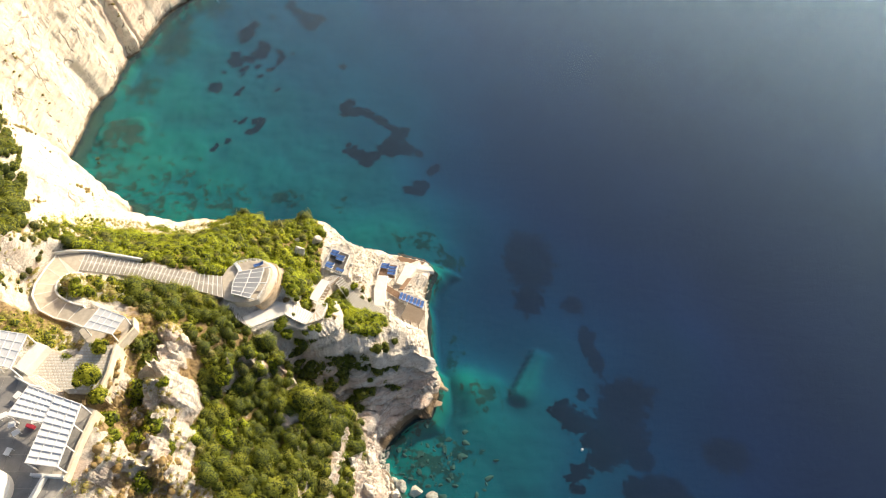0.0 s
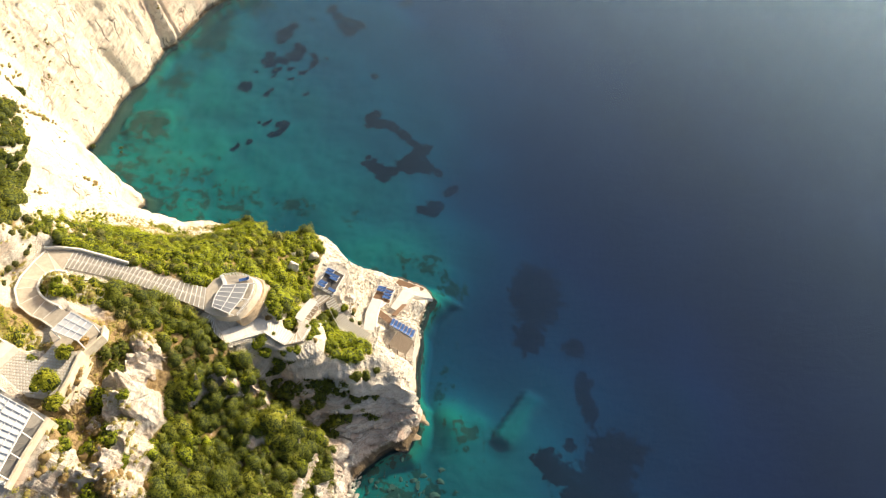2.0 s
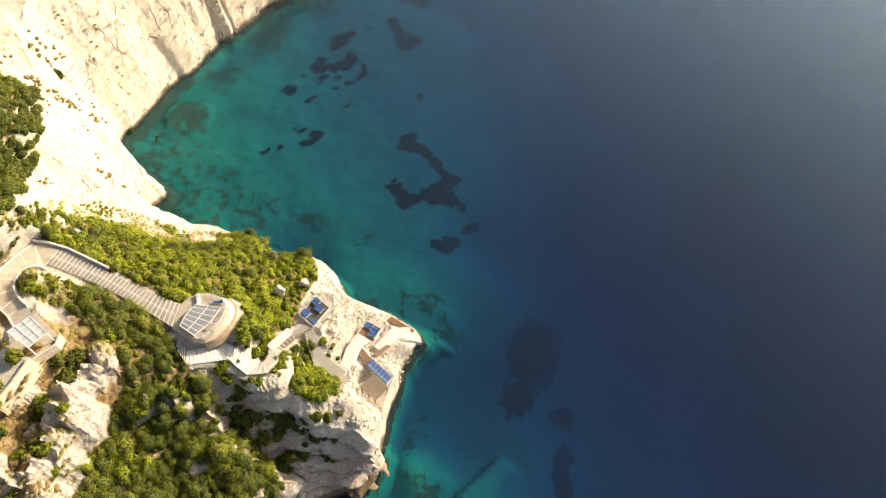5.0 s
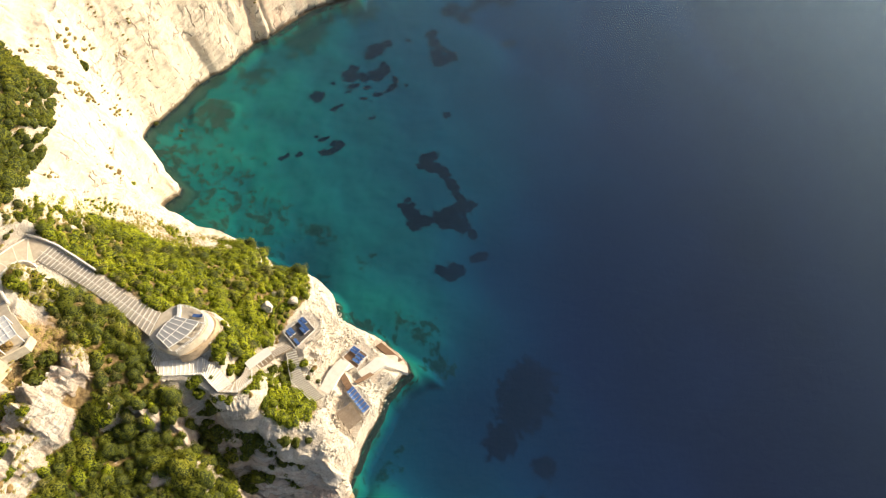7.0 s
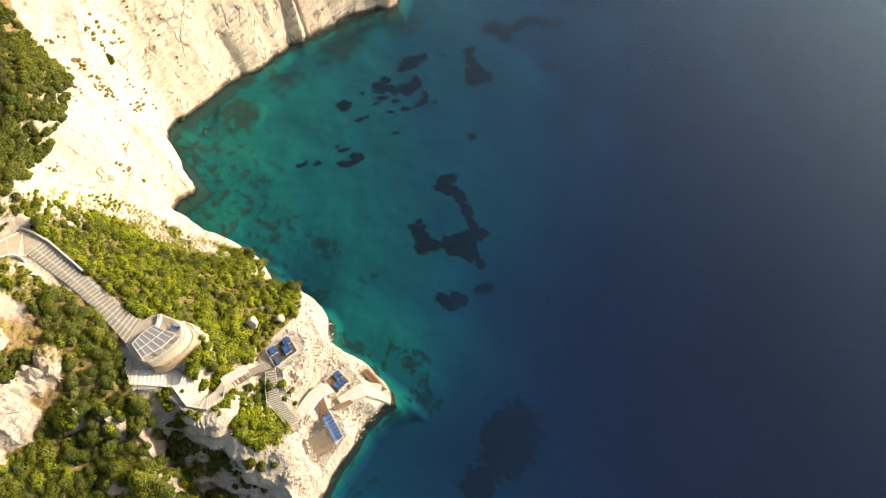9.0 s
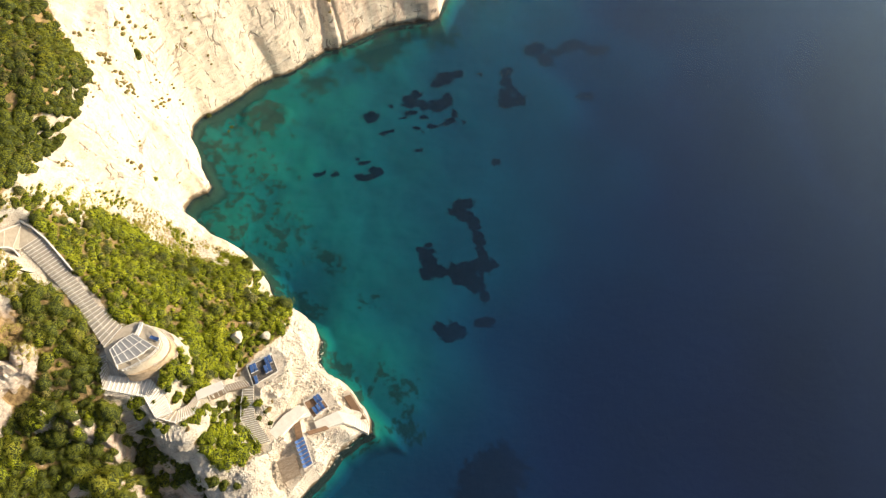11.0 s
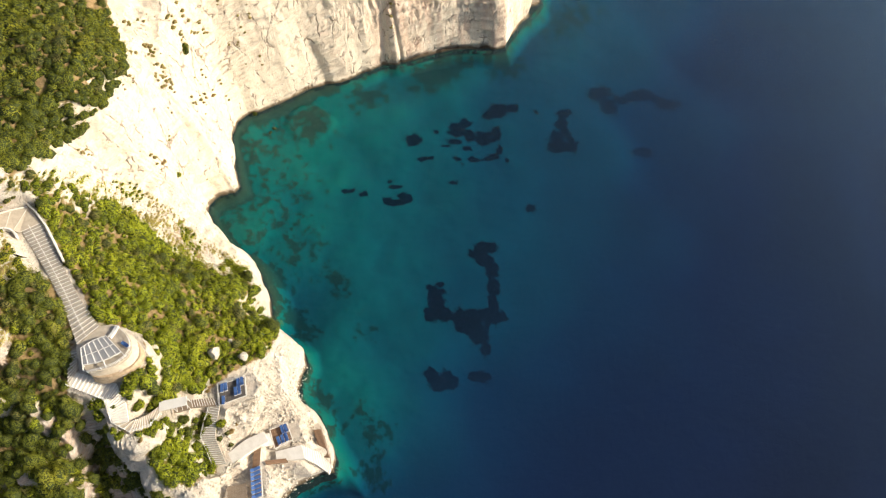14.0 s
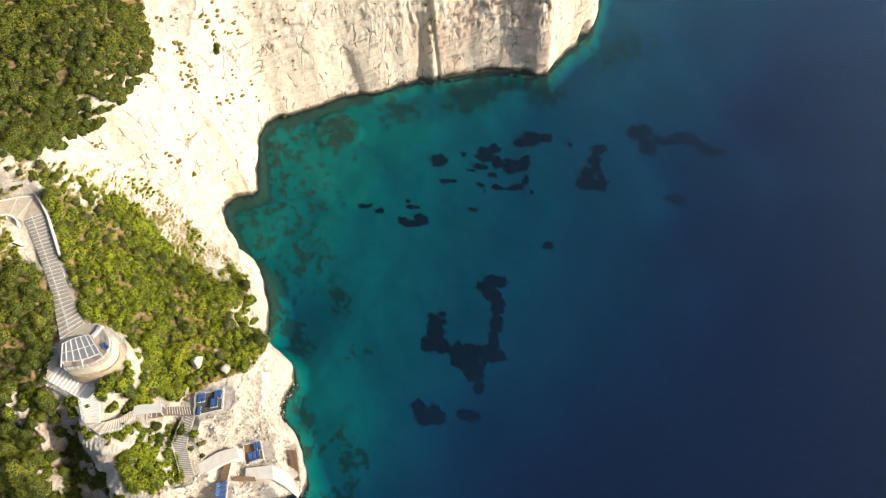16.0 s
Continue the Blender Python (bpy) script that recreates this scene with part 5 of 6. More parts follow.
SHRUBS += [(-51.2, 54.2, 1.5, 1), (-50.4, 50.4, 1.7, 1), (-51.6, 51.8, 1.2, 1), (-50.0, 44.6, 1.5, 0), (-50.6, 42.6, 1.0, 0), (-49.0, 37.2, 1.4, 0), (-50.4, 36.0, 1.0, 0), (-46.6, 39.6, 1.3, 0), (-47.6, 37.6, 1.1, 0), (-51.8, 38.2, 1.3, 0), (-47.2, 30.5, 1.4, 0), (-45.4, 45.0, 0.8, 0), (-44.4, 36.6, 0.9, 0), (-43, 41, 0.9, 0), (-49.4, 31.6, 0.9, 2), (-54.2, 51.4, 1.5, 2), (-54.0, 48.0, 1.4, 2), (-52.4, 46.6, 1.0, 2), (-51.7, 41.0, 1.3, 2), (-53.7, 36.2, 1.2, 2), (-41.7, 34.0, 1.5, 2)]
SHRUBS += [(-20, 63, 1.1, 1), (-17, 63.6, 1.2, 1), (-14.6, 64.2, 1.1, 1), (-12.6, 64.8, 0.9, 1), (-18, 57.5, 1.3, 1), (-19.6, 54.5, 1.2, 1), (-13, 60.5, 0.8, 1), (-16, 60.2, 0.7, 1), (-10.5, 66.6, 0.6, 1)]
SHRUBS += [(-105.5, 119.8, 1.25, 1), (-104.6, 122.2, 0.7, 2), (-81.3, 100.2, 0.8, 2), (-81.6, 101.8, 0.6, 0), (-100.5, 135.0, 0.5, 1), (-106.7, 132.6, 0.6, 1), (-99.5, 133.2, 0.4, 1)]
SHRUBS += [(-60, 47.6, 0.75, 0), (-64.4, 62.6, 1.1, 0), (-62.4, 62.2, 1.0, 0), (-66.4, 64.2, 0.7, 2), (-63.6, 65.6, 0.9, 2), (-65, 64.2, 0.7, 0), (-76, 62, 1.2, 0), (-77, 58, 1.3, 1), (-78, 53, 1.4, 1), (-74, 73.8, 0.9, 0)]
for i, (x, y, s, k) in enumerate(SHRUBS):
    turn, tall = rng.uniform(0, 360), rng.uniform(0.85, 1.1)
    m = pose(x, y, float(ground_z(np.array(x), np.array(y))) - 0.15, 0, 0, turn) @ Matrix.Diagonal((s, s, s * tall, 1))
    c = copy_thing(kinds[k], m)
    c.matrix_basis = m
for k, (x, y) in enumerate(((-16.2, 68.8), (-30.4, 66.4), (-27.6, 81.5))):
    kinds[k].matrix_basis = pose(x, y, float(ground_z(np.array(x), np.array(y))) - 0.15, 0, 0, 40 * k) @ Matrix.Diagonal((0.6, 0.6, 0.6, 1))
tree = tagged(make_shrub("tree", LEAF_BRIGHT, 31, 2.1, 2.4, 1.6), "small bushy green tree beside the cobbled terrace", "tree", "terrace trees")
tree.matrix_basis = pose(-54.9, 43.6, 46.8) @ Matrix.Diagonal((1.15, 1.15, 1.1, 1))
for x, y, z, s, t in ((-52.6, 40.8, 46.2, 0.85, 70), (-54.4, 49.0, 46.6, 0.8, 150)):
    copy_thing(tree, pose(x, y, z, 0, 0, t)).scale = (s, s, s)


def boulder_mesh(seed, fineness=5):
    r = np.random.default_rng(seed)
    v, f = ico(fineness)
    v = v * (1 + 0.22 * fbm(v[:, 0] * 1.3 + seed, v[:, 1] * 1.3, v[:, 2] * 1.3, 4, seed))[:, None]
    for _ in range(13):
        n = r.normal(size=3)
        n /= np.linalg.norm(n)
        over = np.maximum(v @ n - r.uniform(0.45, 0.8), 0)
        v = v - over[:, None] * n * 0.92
    v = v * (1 + 0.10 * fbm(v[:, 0] * 2.6, v[:, 1] * 2.6, v[:, 2] * 3.4, 5, seed + 9, 0.6))[:, None]
    me = bpy.data.meshes.new("boulder")
    fill_mesh(me, v, f)
    me.materials.append(BOULDER)
    return me


BOULDERS = [boulder_mesh(s) for s in range(40, 46)]


STONES = [boulder_mesh(s, 3) for s in range(40, 46)]
DROWNED = [me.copy() for me in STONES]
for me in DROWNED:
    me.materials[0] = SUNK


def boulder(x, y, s, seed, sink=0.3, label="pale weathered limestone boulder", group="limestone boulders", squash=0.75):
    r = random.Random(seed)
    ob = new("boulder", (BOULDERS if s > 0.75 else STONES)[seed % 6])
    z = float(ground_z(np.array(x), np.array(y)))
    ob.matrix_world = pose(x, y, z + s * (squash - 2 * sink * squash) * 0.6, r.uniform(-12, 12), r.uniform(-12, 12), r.uniform(0, 360)) @ Matrix.Diagonal((s, s * r.uniform(0.7, 1), s * squash, 1))
    return tagged(ob, label, "boulder", group)


for i, (x, y, s) in enumerate([(-32.4, 86.6, 1.9), (-29.4, 91, 1.4), (-33.5, 90.5, 0.8)]):
    boulder(x, y, s, 130 + i, -0.15, "pale grey limestone boulder among green shrubs", squash=0.95)
for i, (x, y, s) in enumerate([(-15.7, 44.6, 3.0), (-12.5, 43.2, 0.9), (-11.2, 41.9, 1.1), (-9.3, 40.6, 1.5), (-6.6, 40.2, 1.8), (-3.1, 39.4, 1.6), (-13.8, 48.2, 1.4), (-17.5, 41.5, 1.1), (-15.6, 38.4, 2.0), (-12.6, 44.8, 0.8),
                               (-18.6, 43, 1.2), (-15.4, 49.4, 0.9), (-17.4, 49.0, 0.8), (-16.6, 47.8, 0.8), (-14.6, 41.6, 0.8), (-13.2, 39.6, 1.2), (-10.6, 38.6, 1.3)]):
    boulder(x, y, s, 150 + i, 0.05, "large limestone block fallen on the shore", "shore boulders", 0.8)
for i in range(110):
    x, y = random.uniform(-20, -12), random.uniform(37, 52)
    boulder(x, y, random.uniform(0.25, 0.7), 200 + i, 0.2, "small pale stone on the rocky shore", "shore stones")
for i in range(110):
    x, y = random.gauss(-4, 5.5), random.gauss(46.5, 4.5)
    if float(ground_z(np.array(x), np.array(y))) < -0.6:
        ob = boulder(x, y, 0.25 + 1.1 * random.random() ** 2.6, 300 + i, 0.4, "stone lying under shallow green water", "sunken stones", 0.3)
        ob.data = DROWNED[i % 6]
        ob.scale.y *= random.uniform(0.5, 0.9)


for i, (x, y, sx, sy, sz, turn) in enumerate([(-1.7, 63.0, 2.6, 1.2, 0.50, -24), (-2.0, 58.8, 2.2, 1.0, 0.45, -14), (-0.2, 62.4, 1.2, 0.6, 0.42, -30)]):
    me = BOULDERS[i].copy()
    me.materials[0] = TAN
    ob = new("rock_ledge", me)
    ob.matrix_world = pose(x, y, -0.22, 0, 0, turn) @ Matrix.Diagonal((sx, sy, sz, 1))
    tagged(ob, "low tan limestone ledge awash below the cliff", "rock", "ledges awash")


def rubble(name, poly, n, s0, s1, label, seed, thin=None):
    """Loose angular stones lying on the rock, joined into one mesh."""
    r = np.random.default_rng(seed)
    p = np.array(poly)
    x, y = r.uniform(p[:, 0].min(), p[:, 0].max(), n), r.uniform(p[:, 1].min(), p[:, 1].max(), n)
    ok = inside(poly, x, y) & clear_of_paths(x, y, -0.2)
    if thin is not None:
        ok &= thin(x, y)
    x, y = x[ok], y[ok]
    s = s0 + (s1 - s0) * r.random(len(x)) ** 2.5
    base, f = ico(1)
    v = base[None] * (1 + 0.45 * (r.random((len(x), 12, 1)) - 0.5)) * s[:, None, None] * np.stack([r.uniform(0.7, 1.3, len(x)), r.uniform(0.7, 1.3, len(x)), r.uniform(0.5, 0.9, len(x))], 1)[:, None]
    a = r.uniform(0, 6.28, len(x))[:, None]
    vx, vy = v[:, :, 0] * np.cos(a) - v[:, :, 1] * np.sin(a), v[:, :, 0] * np.sin(a) + v[:, :, 1] * np.cos(a)
    co = np.stack([vx + x[:, None], vy + y[:, None], v[:, :, 2] + (ground_z(x, y) + 0.15 * s)[:, None]], -1).reshape(-1, 3)
    faces = (f[None] + 12 * np.arange(len(x))[:, None, None]).reshape(-1, 3)
    me = bpy.data.meshes.new(name)
    fill_mesh(me, co, faces)
    me.materials.append(BOULDER)
    tagged(new(name, me), label, "stones", kind="stuff")


rubble("headland_rubble", [(-31, 100), (-27, 103), (-23, 98), (-12, 96), (-4, 92), (-4, 66), (-12, 65), (-28, 65), (-24, 72), (-20, 82), (-27, 90)], 6500, 0.06, 0.34, "pale broken limestone rubble on the bare headland", 61)
rubble("slope_rubble", [(-19, 52), (-14, 52.5), (-12, 50), (-13, 46), (-9, 38), (-18, 38), (-20, 46)], 1400, 0.08, 0.6, "grey limestone rubble on the shaded slope", 62)
rubble("cliff_edge_rubble", [(-80, 88), (-73, 96), (-60, 101), (-50, 104), (-50, 99), (-62, 93), (-74, 86)], 900, 0.08, 0.35, "small pale stones along the cliff edge", 64)


# ---- paths, steps, terraces ----
def stairs(name, left, right, counts, label, material=BEIGE, sides=True, drop=0.5):
    """Steps between two edge lines of (x, y, z); each step a block with a white nosing."""
    e = empty(name, left[0])
    for i, n in enumerate(counts):
        (a0, a1), (b0, b1) = (Vector(left[i]), Vector(left[i + 1])), (Vector(right[i]), Vector(right[i + 1]))
        for k in range(n):
            u, v = k / n, (k + 1) / n
            p, q, r, s = a0.lerp(a1, u), a0.lerp(a1, v), b0.lerp(b1, v), b0.lerp(b1, u)
            z = p.z + (a1.z - a0.z) * 0.5 / n
            step = part("step", prism([(p.x, p.y), (q.x, q.y), (r.x, r.y), (s.x, s.y)], z - drop, z), material, e)
            w = min(0.12 / max((q - p).length, 0.05), 0.4)
            lo = (q, r) if a1.z <= a0.z else (p, s)
            hi = (q.lerp(p, w), r.lerp(s, w)) if a1.z <= a0.z else (p.lerp(q, w), s.lerp(r, w))
            part("nosing", prism([(lo[0].x, lo[0].y), (lo[1].x, lo[1].y), (hi[1].x, hi[1].y), (hi[0].x, hi[0].y)], z + 0.002, z + 0.03), WHITE, step, "white painted step edge")
    return tagged(e, label, "steps")


def wall_run(name, pts, height, thick, label, material=WHITE, below=0.6, cat="wall"):
    """A low wall along a line of (x, y, z), bevelled on top."""
    bm_ = bmesh.new()
    n = len(pts)
    sides = []
    for i, p in enumerate(pts):
        a, b = Vector(pts[max(i - 1, 0)]), Vector(pts[min(i + 1, n - 1)])
        d = (b - a)
        d.z = 0
        d.normalize()
        s = Vector((-d.y, d.x, 0)) * thick / 2
        p = Vector(p)
        ch = Vector((0, 0, 0.04))
        sides.append([bm_.verts.new(v) for v in (p + s - Vector((0, 0, below)), p + s + Vector((0, 0, height)) - ch, p + s * 0.8 + Vector((0, 0, height)),
                                                  p - s * 0.8 + Vector((0, 0, height)), p - s + Vector((0, 0, height)) - ch, p - s - Vector((0, 0, below)))])
    for a, b in zip(sides, sides[1:]):
        for k in range(6):
            bm_.faces.new((a[k], a[(k + 1) % 6], b[(k + 1) % 6], b[k]))
    bm_.faces.new(sides[0][::-1])
    bm_.faces.new(sides[-1])
    bmesh.ops.recalc_face_normals(bm_, faces=bm_.faces)
    ob = part(name, bm_, material)
    return tagged(ob, label, cat)


def railing(pts, label="white metal railing with slim posts", height=1.0, gap=1.7, material=WHITE, thick=0.07):
    e = empty("railing", pts[0])
    for a, b in zip(pts, pts[1:]):
        a, b = Vector(a), Vector(b)
        n = max(1, round((b - a).length / gap))
        for k in range(n + (b == Vector(pts[-1]))):
            p = a.lerp(b, k / n)
            part("post", bar(p - Vector((0, 0, 0.3)), p + Vector((0, 0, height)), thick, thick), material, e)
        for h in (height, height * 0.52):
            part("rail", bar(a + Vector((0, 0, h)), b + Vector((0, 0, h)), thick, thick), material, e)
    return tagged(e, label, "railing", "white railings")


def slab(name, pts, z0, z1, material, label, cat="terrace", bevel=0.05):
    bm_ = prism(pts, z0, z1)
    if bevel:
        bevelled(bm_, bevel)
    return tagged(part(name, bm_, material), label, cat)


def quad_at(c, u, v):
    """Bilinear place in a four-cornered plan: u along the first side, v across."""
    a, b, d, e = (Vector((*p, 0)) for p in (c[0], c[1], c[3], c[2]))
    return a.lerp(b, u).lerp(d.lerp(e, u), v)


def pergola(corners, z, floor, rows, cols, label, posts=(3, 2), panel=PANEL, beam=WHITE, name="pergola", proud=0.10):
    """A roof of shade panels between raised white beams, on posts."""
    e = empty(name, (*corners[0], floor))
    up = Vector((0, 0, z))
    for i in range(rows):
        for j in range(cols):
            q = [quad_at(corners, (i + du) / rows, (j + dv) / cols) for du, dv in ((0.04, 0.04), (0.96, 0.04), (0.96, 0.96), (0.04, 0.96))]
            tilt = [0.0, 0.10, 0.10, 0.0]
            part("panel", prism([(p.x, p.y) for p in q], [z - 0.05 + t for t in tilt], [z - 0.01 + t for t in tilt]), panel, e)
    for i in range(rows + 1):
        part("cross_beam", bar(quad_at(corners, i / rows, -0.02) + up, quad_at(corners, i / rows, 1.02) + up, 0.13, 0.2 + proud), beam, e)
    for j in range(cols + 1):
        part("long_beam", bar(quad_at(corners, -0.01, j / cols) + up, quad_at(corners, 1.01, j / cols) + up, 0.10, 0.16 + proud), beam, e)
    for i in range(posts[0]):
        for j in range(posts[1]):
            p = quad_at(corners, i / (posts[0] - 1), j / (posts[1] - 1))
            part("post", bar((p.x, p.y, floor - 0.2), (p.x, p.y, z), 0.16, 0.16), beam, e)
    return tagged(e, label, "pergola")


def deck(corners, z, boards, label, material=DECKING, rails=True, legs=1.6):
    e = empty("sun_deck", (*corners[0], z))
    for i in range(boards):
        q = [quad_at(corners, (i + du) / boards, dv) for du, dv in ((0.03, 0), (0.97, 0), (0.97, 1), (0.03, 1))]
        part("board", prism([(p.x, p.y) for p in q], z - 0.06, z + random.uniform(-0.006, 0.006)), material, e)
    for a, b in zip(corners, corners[1:] + corners[:1]):
        part("edge_beam", bar((*a, z - 0.05), (*b, z - 0.05), 0.16, 0.24), PALE, e)
    for u in (0.03, 0.5, 0.97):
        for v in (0.05, 0.95):
            p = quad_at(corners, u, v)
            part("leg", bar((p.x, p.y, z - legs), (p.x, p.y, z - 0.06), 0.18, 0.18), PALE, e)
    return tagged(e, label, "deck")


# ramp and its kerbs: paving slabs between the outer and the inner edge
OUTER = [(-58.6, 53.6, 46.2), (-63.8, 56.3, 44.0), (-66.4, 57.2, 43.3), (-70.2, 59.3, 42.5), (-72.8, 62.6, 41.9), (-73.4, 65.2, 41.4), (-73.0, 69, 40.8), (-72.2, 72.0, 40.4), (-67.3, 72.6, 40.0)]
INNER = [(-57.0, 56.6, 46.2), (-62.4, 58.8, 44.0), (-65.5, 60.2, 43.3), (-67.8, 61.6, 42.5), (-69.3, 63.4, 41.9), (-69.7, 65.0, 41.4), (-69.5, 66.8, 40.8), (-68.4, 67.8, 40.4), (-67.6, 68.4, 40.0)]
ramp_e = tagged(empty("ramp", OUTER[0]), "worn concrete ramp with a hairpin bend and painted lines", "path")
for i in range(len(OUTER) - 1):
    q = [OUTER[i], OUTER[i + 1], INNER[i + 1], INNER[i]]
    s = part("slab", prism([(p[0], p[1]) for p in q], [p[2] - 0.6 for p in q], [p[2] for p in q]), BEIGE, ramp_e)
    a, b = Vector(OUTER[i + 1]), Vector(INNER[i + 1])
    part("joint_line", bar(a.lerp(b, 0.03) + Vector((0, 0, 0.015)), a.lerp(b, 0.97) + Vector((0, 0, 0.015)), 0.14, 0.03), PALE, s, "pale painted line across the ramp")
wall_run("kerb_wall", [(x - 0.2, y - 0.1, z) for x, y, z in OUTER[:8]], 0.18, 0.3, "low pale kerb along the outside of the ramp", PALE)
inner_curve = [(-61.6, 58.8, 44.3), (-63.6, 59.5, 43.7), (-65.3, 60.3, 43.3), (-66.8, 61.2, 42.9), (-67.9, 62.1, 42.5), (-68.8, 63.1, 42.0), (-69.3, 64.2, 41.6), (-69.5, 65.4, 41.3), (-69.3, 66.5, 41.0), (-68.6, 67.4, 40.7), (-67.6, 67.8, 40.5), (-66.3, 67.8, 40.4)]
wall_run("parapet_wall", inner_curve, 0.5, 0.34, "curved white parapet inside the hairpin bend")
wall_run("parapet_wall", [(-72.6, 72.3, 40.4), (-70, 72.9, 40.2), (-66, 73.2, 39.6), (-61.5, 72.9, 38.6), (-57.4, 72.6, 37.6)], 0.7, 0.32, "white parapet wall beside the long steps")

MAIN_L = [(-67.3, 72.6, 40.0), (-57.2, 72.0, 37.6), (-50.2, 71.5, 35.2), (-43.4, 71.8, 33.1)]
MAIN_R = [(-67.6, 69.0, 40.0), (-57.6, 69.0, 37.6), (-50.8, 68.5, 35.2), (-42.4, 67.0, 33.1)]
stairs("long_steps", MAIN_L, MAIN_R, (13, 10, 9), "long flight of grey concrete steps with white edges", CONCRETE)
railing([Vector(a).lerp(Vector(b), 0.55) for a, b in zip(MAIN_L, MAIN_R)], "white handrail down the middle of the long steps", 0.95, 2.2, thick=0.045)

# fan-shaped terrace with its stepped retaining walls
FAN = [(-42.2, 66.7), (-43.4, 71.8), (-42.5, 74.0), (-41.2, 74.8), (-38.9, 75.4), (-37.1, 75.5), (-35.3, 75.0), (-34.2, 73.6), (-33.9, 71.2), (-34.5, 68.6), (-35.5, 66.6), (-37.4, 66.0), (-39.8, 66.0)]
slab("fan_terrace", FAN, 31.2, 33.0, BEIGE, "fan-shaped terrace of warm worn concrete", bevel=0.08)


def round_line(pts, n):
    """A smooth line through the points, n steps to each stretch."""
    out = []
    for i in range(len(pts) - 1):
        p0, p1, p2, p3 = (Vector((*pts[min(max(k, 0), len(pts) - 1)], 0)) for k in (i - 1, i, i + 1, i + 2))
        for k in range(n):
            t = k / n
            v = 0.5 * (2 * p1 + (p2 - p0) * t + (2 * p0 - 5 * p1 + 4 * p2 - p3) * t * t + (3 * p1 - p0 - 3 * p2 + p3) * t**3)
            out.append((v.x, v.y))
    return out + [tuple(pts[-1])]


CREAM = [(-38.6, 75.9), (-36.9, 76.1), (-35.0, 75.8), (-33.7, 74.9), (-33.0, 73.3), (-33.1, 71.2), (-33.8, 69.0), (-34.8, 67.2), (-35.5, 66.4)]
LEDGE = [(-37.4, 76.3), (-35.0, 76.4), (-33.2, 75.6), (-32.3, 73.6), (-32.2, 71.4), (-32.9, 69.0), (-34.2, 67.0), (-35.4, 66.2)]


def battered(low, top_line, back, z0, z1, material, label):
    """A curved retaining wall that leans inwards from its foot to its top."""
    bm_ = bmesh.new()
    lo, hi = round_line(low, 4) + back, round_line(top_line, 4) + back
    a = [bm_.verts.new((x, y, z0)) for x, y in lo]
    b = [bm_.verts.new((x, y, z1)) for x, y in hi]
    for k in range(len(a)):
        bm_.faces.new((a[k - 1], a[k], b[k], b[k - 1]))
    bm_.faces.new(b)
    bm_.faces.new(a[::-1])
    bmesh.ops.recalc_face_normals(bm_, faces=bm_.faces)
    tagged(part("retaining_wall", bm_, material), label, "wall")


inward = lambda line, k: [((Vector((*p, 0)) - Vector((-38.2, 70.4, 0))) * k + Vector((-38.2, 70.4, 0))).to_2d()[:] for p in line]
battered(CREAM, inward(CREAM, 0.86), [(-38, 67), (-38, 74)], 31.6, 32.85, CREAM_WALL, "cream rendered retaining wall below the fan terrace")
battered(LEDGE, inward(LEDGE, 0.93), [(-37, 67), (-37, 74)], 29.6, 31.7, TAN, "lower beige stone ledge below the fan terrace")
RIM = round_line([(-40.9, 74.7), (-38.9, 75.2), (-37.1, 75.3), (-35.4, 74.8), (-34.35, 73.5), (-34.1, 71.2), (-34.7, 68.7), (-35.6, 66.5)], 3)
railing([(*p, 33.0) for p in RIM], "white railing round the fan terrace", 0.9, 1.4)
wall_run("parapet_wall", [(-41.3, 74.7, 33.0), (-40.4, 73.6, 33.0), (-39.8, 72.5, 33.0)], 0.5, 0.7, "short white wall at the head of the fan terrace")


def fan_roof():
    """Shade panels between radial white beams, narrow at the stairs and wide at the rim."""
    e = empty("pergola", (-37.5, 70, 33.0))
    inner = round_line([(-40.6, 67.4), (-40.7, 69.8), (-40.1, 72.2)], 3)
    outer = round_line([(-36.1, 66.1), (-34.2, 69.7), (-33.9, 73.4)], 3)
    z = 33.9
    at = lambda i, v: Vector((*inner[i], z)).lerp(Vector((*outer[i], z)), v)
    n = len(inner) - 1
    for i in range(n):
        for v0, v1 in ((0.0, 0.4), (0.4, 0.78)):
            q = [at(i, v0 + 0.02).lerp(at(i + 1, v0 + 0.02), 0.06), at(i, v1 - 0.02).lerp(at(i + 1, v1 - 0.02), 0.06), at(i, v1 - 0.02).lerp(at(i + 1, v1 - 0.02), 0.94), at(i, v0 + 0.02).lerp(at(i + 1, v0 + 0.02), 0.94)]
            part("panel", prism([(p.x, p.y) for p in q], [z - 0.08, z - 0.08, z + 0.12, z + 0.12], [z - 0.04, z - 0.04, z + 0.16, z + 0.16]), FAN_PANEL, e)
    for i in range(n + 1):
        part("cross_beam", bar(at(i, -0.02), at(i, 1.0 if i in (0, 3, n) else 0.8), 0.16, 0.26), WHITE, e)
        for v in (0.0, 0.4, 0.78):
            if i < n:
                part("long_beam", bar(at(i, v), at(i + 1, v), 0.13, 0.22), WHITE, e)
        if i % 3 == 0:
            for v in (0.02, 0.76):
                p = at(i, v)
                part("post", bar((p.x, p.y, 32.9), (p.x, p.y, z), 0.14, 0.14), WHITE, e)
    return tagged(e, "white fan-shaped pergola with slanted grey shade panels", "pergola")


fan_roof()

